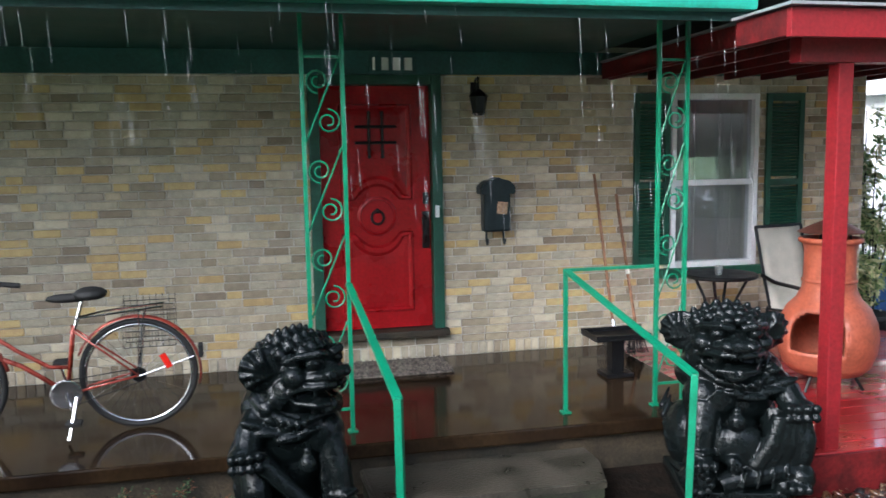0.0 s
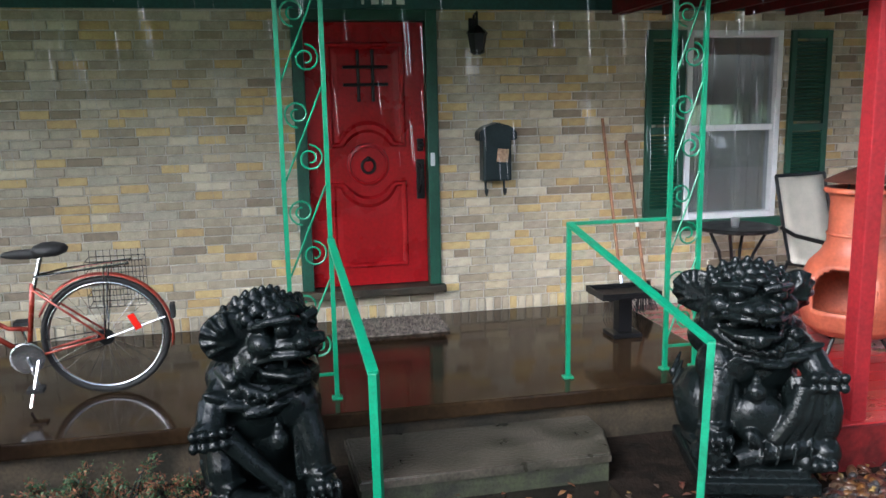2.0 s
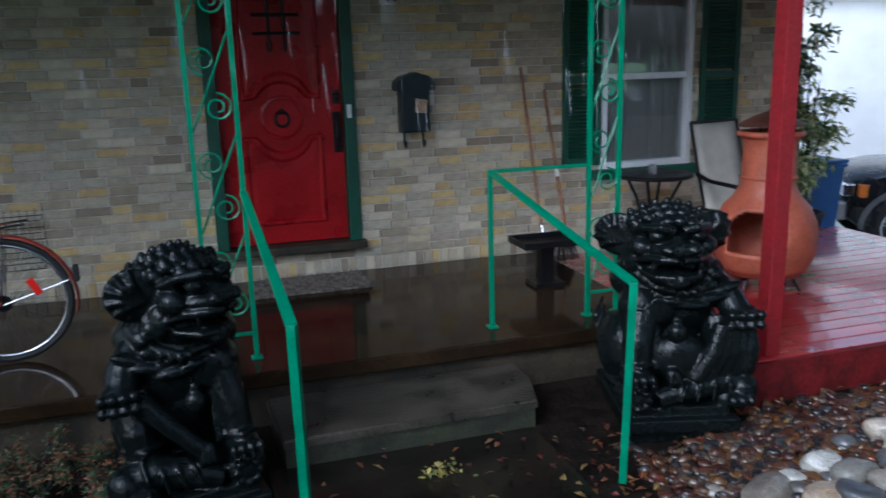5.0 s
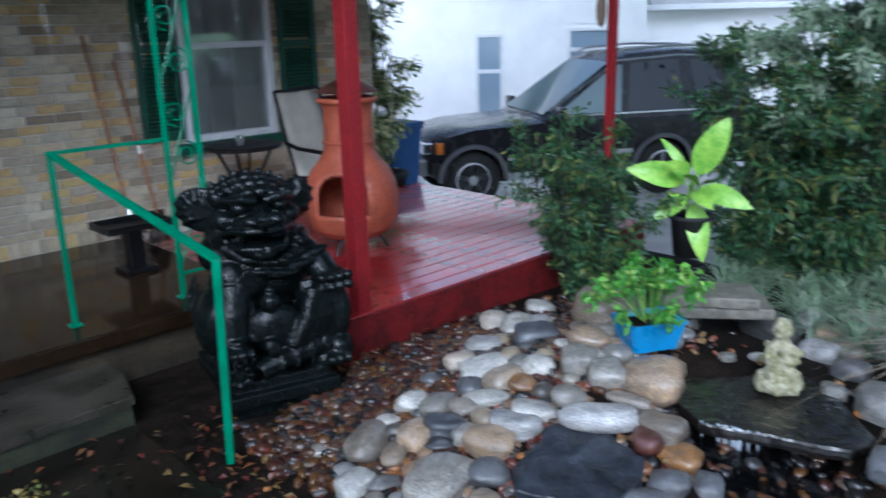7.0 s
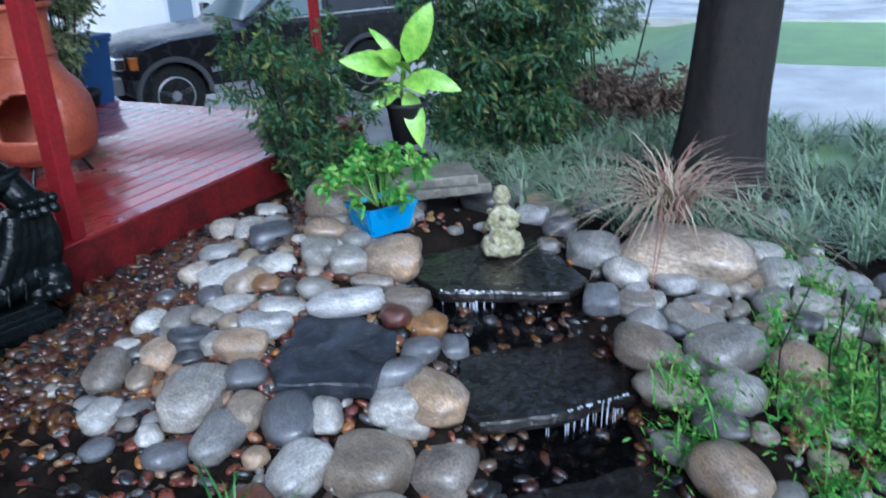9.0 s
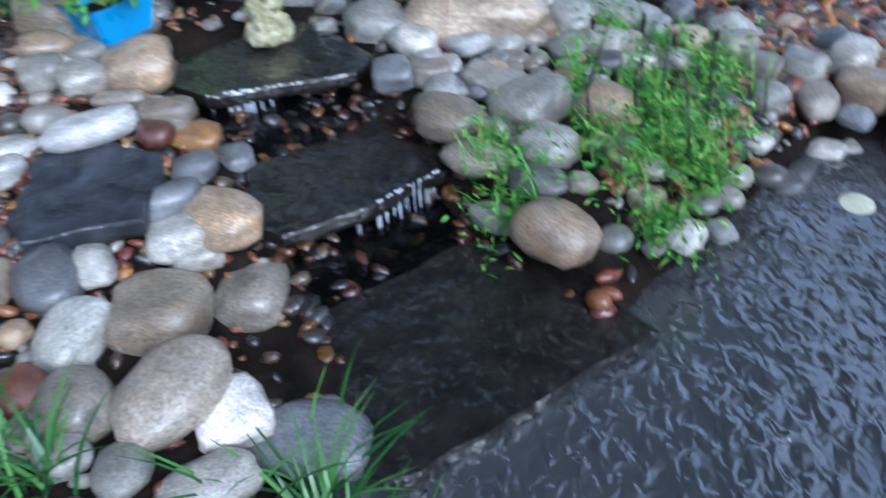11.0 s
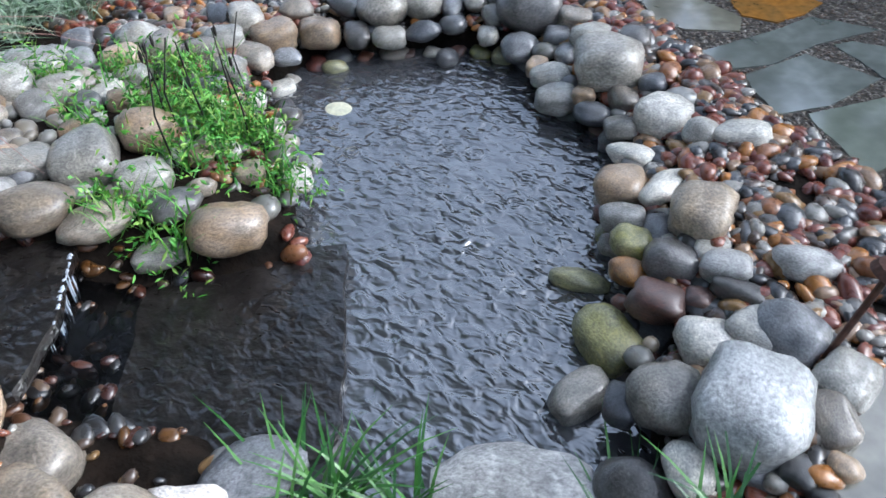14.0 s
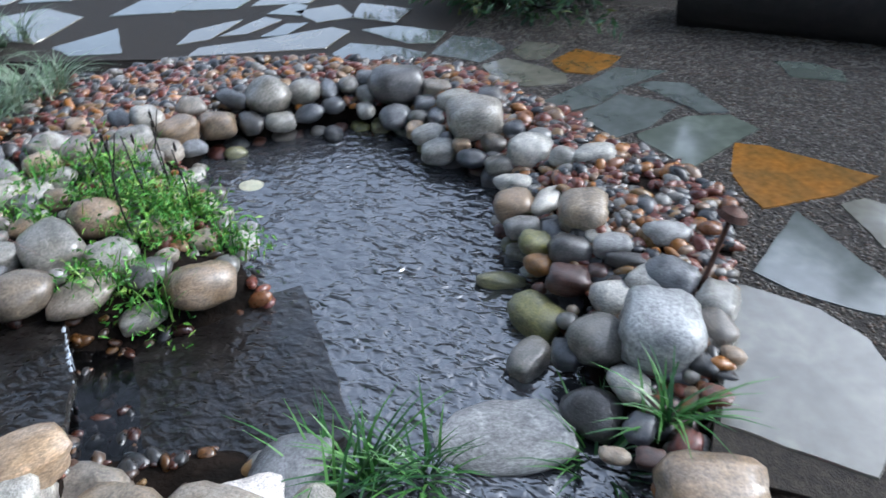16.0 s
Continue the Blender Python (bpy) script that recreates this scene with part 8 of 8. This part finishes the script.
    part("corner_cladding", boxes(((-0.885, 1.76, 0.42), (-0.60, 1.96, 0.62)), bevel=0.05), "rubber", t)
    part("bumper", boxes(((-0.62, 1.98, 0.42), (0.62, 2.12, 0.64)), bevel=0.03), "silver", t, "front bumper")
    part("grille", boxes(((-0.38, 2.0, 0.70), (0.38, 2.075, 0.86)), bevel=0.01), "rubber", t)
    part("underbody", boxes(((-0.7, -2.4, 0.30), (0.7, 1.8, 0.50))), "rubber", t)


M["lens"] = material("orange_lens", (0.75, 0.22, 0.03), 0.15, var=0.1, bump=0)
car()


def siding(t, holes, x, y0, y1, top):
    """Clapboards on a wall that faces -x."""
    z, h = 0.0, 0.12
    while z < top - 0.01:
        spans = [(y0, y1)]
        for a, b, c, d in holes:
            if z + h > c - 0.06 and z < d + 0.06:
                spans = [q for p0, p1 in spans for q in ((p0, min(p1, a - 0.07)), (max(p0, b + 0.07), p1)) if q[1] - q[0] > 0.05]
        for a, b in spans:
            bm = bmesh.new()
            va = [bm.verts.new(p) for p in ((x + 0.028, a, z + h), (x + 0.028, b, z + h), (x + 0.014, b, z), (x + 0.014, a, z), (x + 0.029, a, z), (x + 0.029, b, z))]
            bm.faces.new(va[:4])
            bm.faces.new((va[3], va[2], va[5], va[4]))
            part("clapboard", bm, "siding", t)
        z += h


def neighbour():
    t = thing("neighbour_house", pose(11.57, 5.86, -0.80, 0, 0, 45), "white clapboard neighbouring house with pale windows", "house")
    holes = [(-1.02, -0.57, 0.40, 2.05), (-3.20, -2.46, 1.12, 2.13)]
    y0, y1, top = -4.0, 5.0, 3.6
    part("wall", boxes(((0.03, y0, 0), (0.25, y1, top))), "siding", t)
    siding(t, holes, 0.0, y0, y1, top)
    part("wing_wall", boxes(((1.23, -9.5, 0), (1.45, y0, 2.6))), "siding", t)
    siding(t, [], 1.2, -9.5, y0, 2.5)
    part("gutter", boxes(((0.85, -9.7, 2.5), (0.98, y0 - 0.02, 2.62)), bevel=0.02), "white", t, "white eave gutter")
    for a, b, c, d in holes:
        w = part("window", boxes(((-0.02, a - 0.07, c - 0.07), (0.04, a, d + 0.07)), ((-0.02, b, c - 0.07), (0.04, b + 0.07, d + 0.07)), ((-0.02, a, d), (0.04, b, d + 0.07)), ((-0.02, a, c - 0.07), (0.04, b, c)), ((-0.01, a, (c + d) / 2 + 0.1), (0.04, b, (c + d) / 2 + 0.18)), bevel=0.004), "white", t, "white window frame")
        part("pane", boxes(((0.005, a, c), (0.02, b, d))), M["nbr_glass"], w, "opaque pane, pale reflection in its colour")
    bm = bmesh.new()
    flip = Matrix(((1, 0, 0, 0), (0, 0, 1, 0), (0, 1, 0, 0), (0, 0, 0, 1)))
    prism(bm, [(-0.5, top), (3.5, 5.6), (7.5, top), (7.5, top - 0.1), (-0.5, top - 0.1)], y0 - 0.3, y1 + 0.4, flip)
    prism(bm, [(0.9, 2.62), (3.7, 3.9), (6.5, 2.62), (6.5, 2.58), (0.9, 2.58)], -9.8, y0 - 0.31, flip)
    bmesh.ops.recalc_face_normals(bm, faces=bm.faces[:])
    part("roof", bm, "drive", t, "pale shingle roof")
    part("end_wall", boxes(((0.25, y0, 0), (7.0, y0 + 0.2, 3.5)), ((0.25, y1 - 0.2, 0), (7.0, y1, 3.5)), ((6.8, y0 + 0.2, 0), (7.0, y1 - 0.2, 3.5)), ((1.45, -9.5, 0), (6.0, -9.3, 2.58))), "siding", t)


# opaque pane; its pale reflection is in the base colour
M["nbr_glass"] = glass_material("painted_pale_pane", (0.25, 0.32, 0.40), 0.05)
neighbour()


def tree_belt(name, spots, label, seed):
    """Far trees: a trunk each, and one crown of many clumps of leaves."""
    r = random.Random(seed)
    for x, y, h in spots:
        t = thing(name, pose(x, y, -0.42), label, "tree", "trees along the street")
        bm = bmesh.new()
        top = Vector((r.uniform(-0.3, 0.3), r.uniform(-0.3, 0.3), h * 0.75))
        tube(bm, [(0, 0, 0), (0.05, 0.05, h * 0.3), top], 0.22, 9, 0.06)
        for k in range(6):
            a = r.uniform(0, 6.283)
            p = Vector((0.05, 0.05, h * r.uniform(0.15, 0.6)))
            tube(bm, [p, p + Vector((math.cos(a) * h * 0.22, math.sin(a) * h * 0.22, h * 0.16))], 0.06, 6, 0.02)
        part("trunk", bm, "bark", t)
        items = []
        clumps = [Vector((r.gauss(0, h * 0.17), r.gauss(0, h * 0.17), h * r.uniform(0.16, 1.0))) for _ in range(60)]
        for c in clumps:
            for _ in range(70):
                p = c + unit(r) * h * 0.11 * r.random()
                way = unit(r)
                items.append((p, way, way.cross(unit(r)).normalized(), r.uniform(0.20, 0.42), r.uniform(0.14, 0.26), 0.3))
        leaf_mesh("crown", items, "leaf", t)


# unseen trees, added to darken low sky light and wet reflections
tree_belt("unseen_tree", [(-6.5, -13.5, 6.0), (-3.0, -17.0, 5.5), (-9.5, -9.5, 6.5), (-10.0, -5.0, 7.0), (-0.6, -15.2, 5.2), (2.6, -15.8, 4.8)], "dark leafy tree out of view, added to darken low sky", 91)
# rough bark-mulch bank with ivy at the path's far edge
bush("ivy_bank", pose(1.75, -10.0, -0.42), 0.5, 2.0, 5200, 0.08, "leaf", "low ivy and weeds at the path's far edge", "shrub", 92, 30, 0.0, 1.0)
bm = bmesh.new()
tube(bm, [(-2.4, -9.75, -0.20), (-0.9, -9.72, -0.19), (0.45, -9.80, -0.22)], 0.27, 14, 0.25)
tagged(part("fallen_log", bm, "bark", smooth=True), "dark wet log lying at the path's far edge", "log")
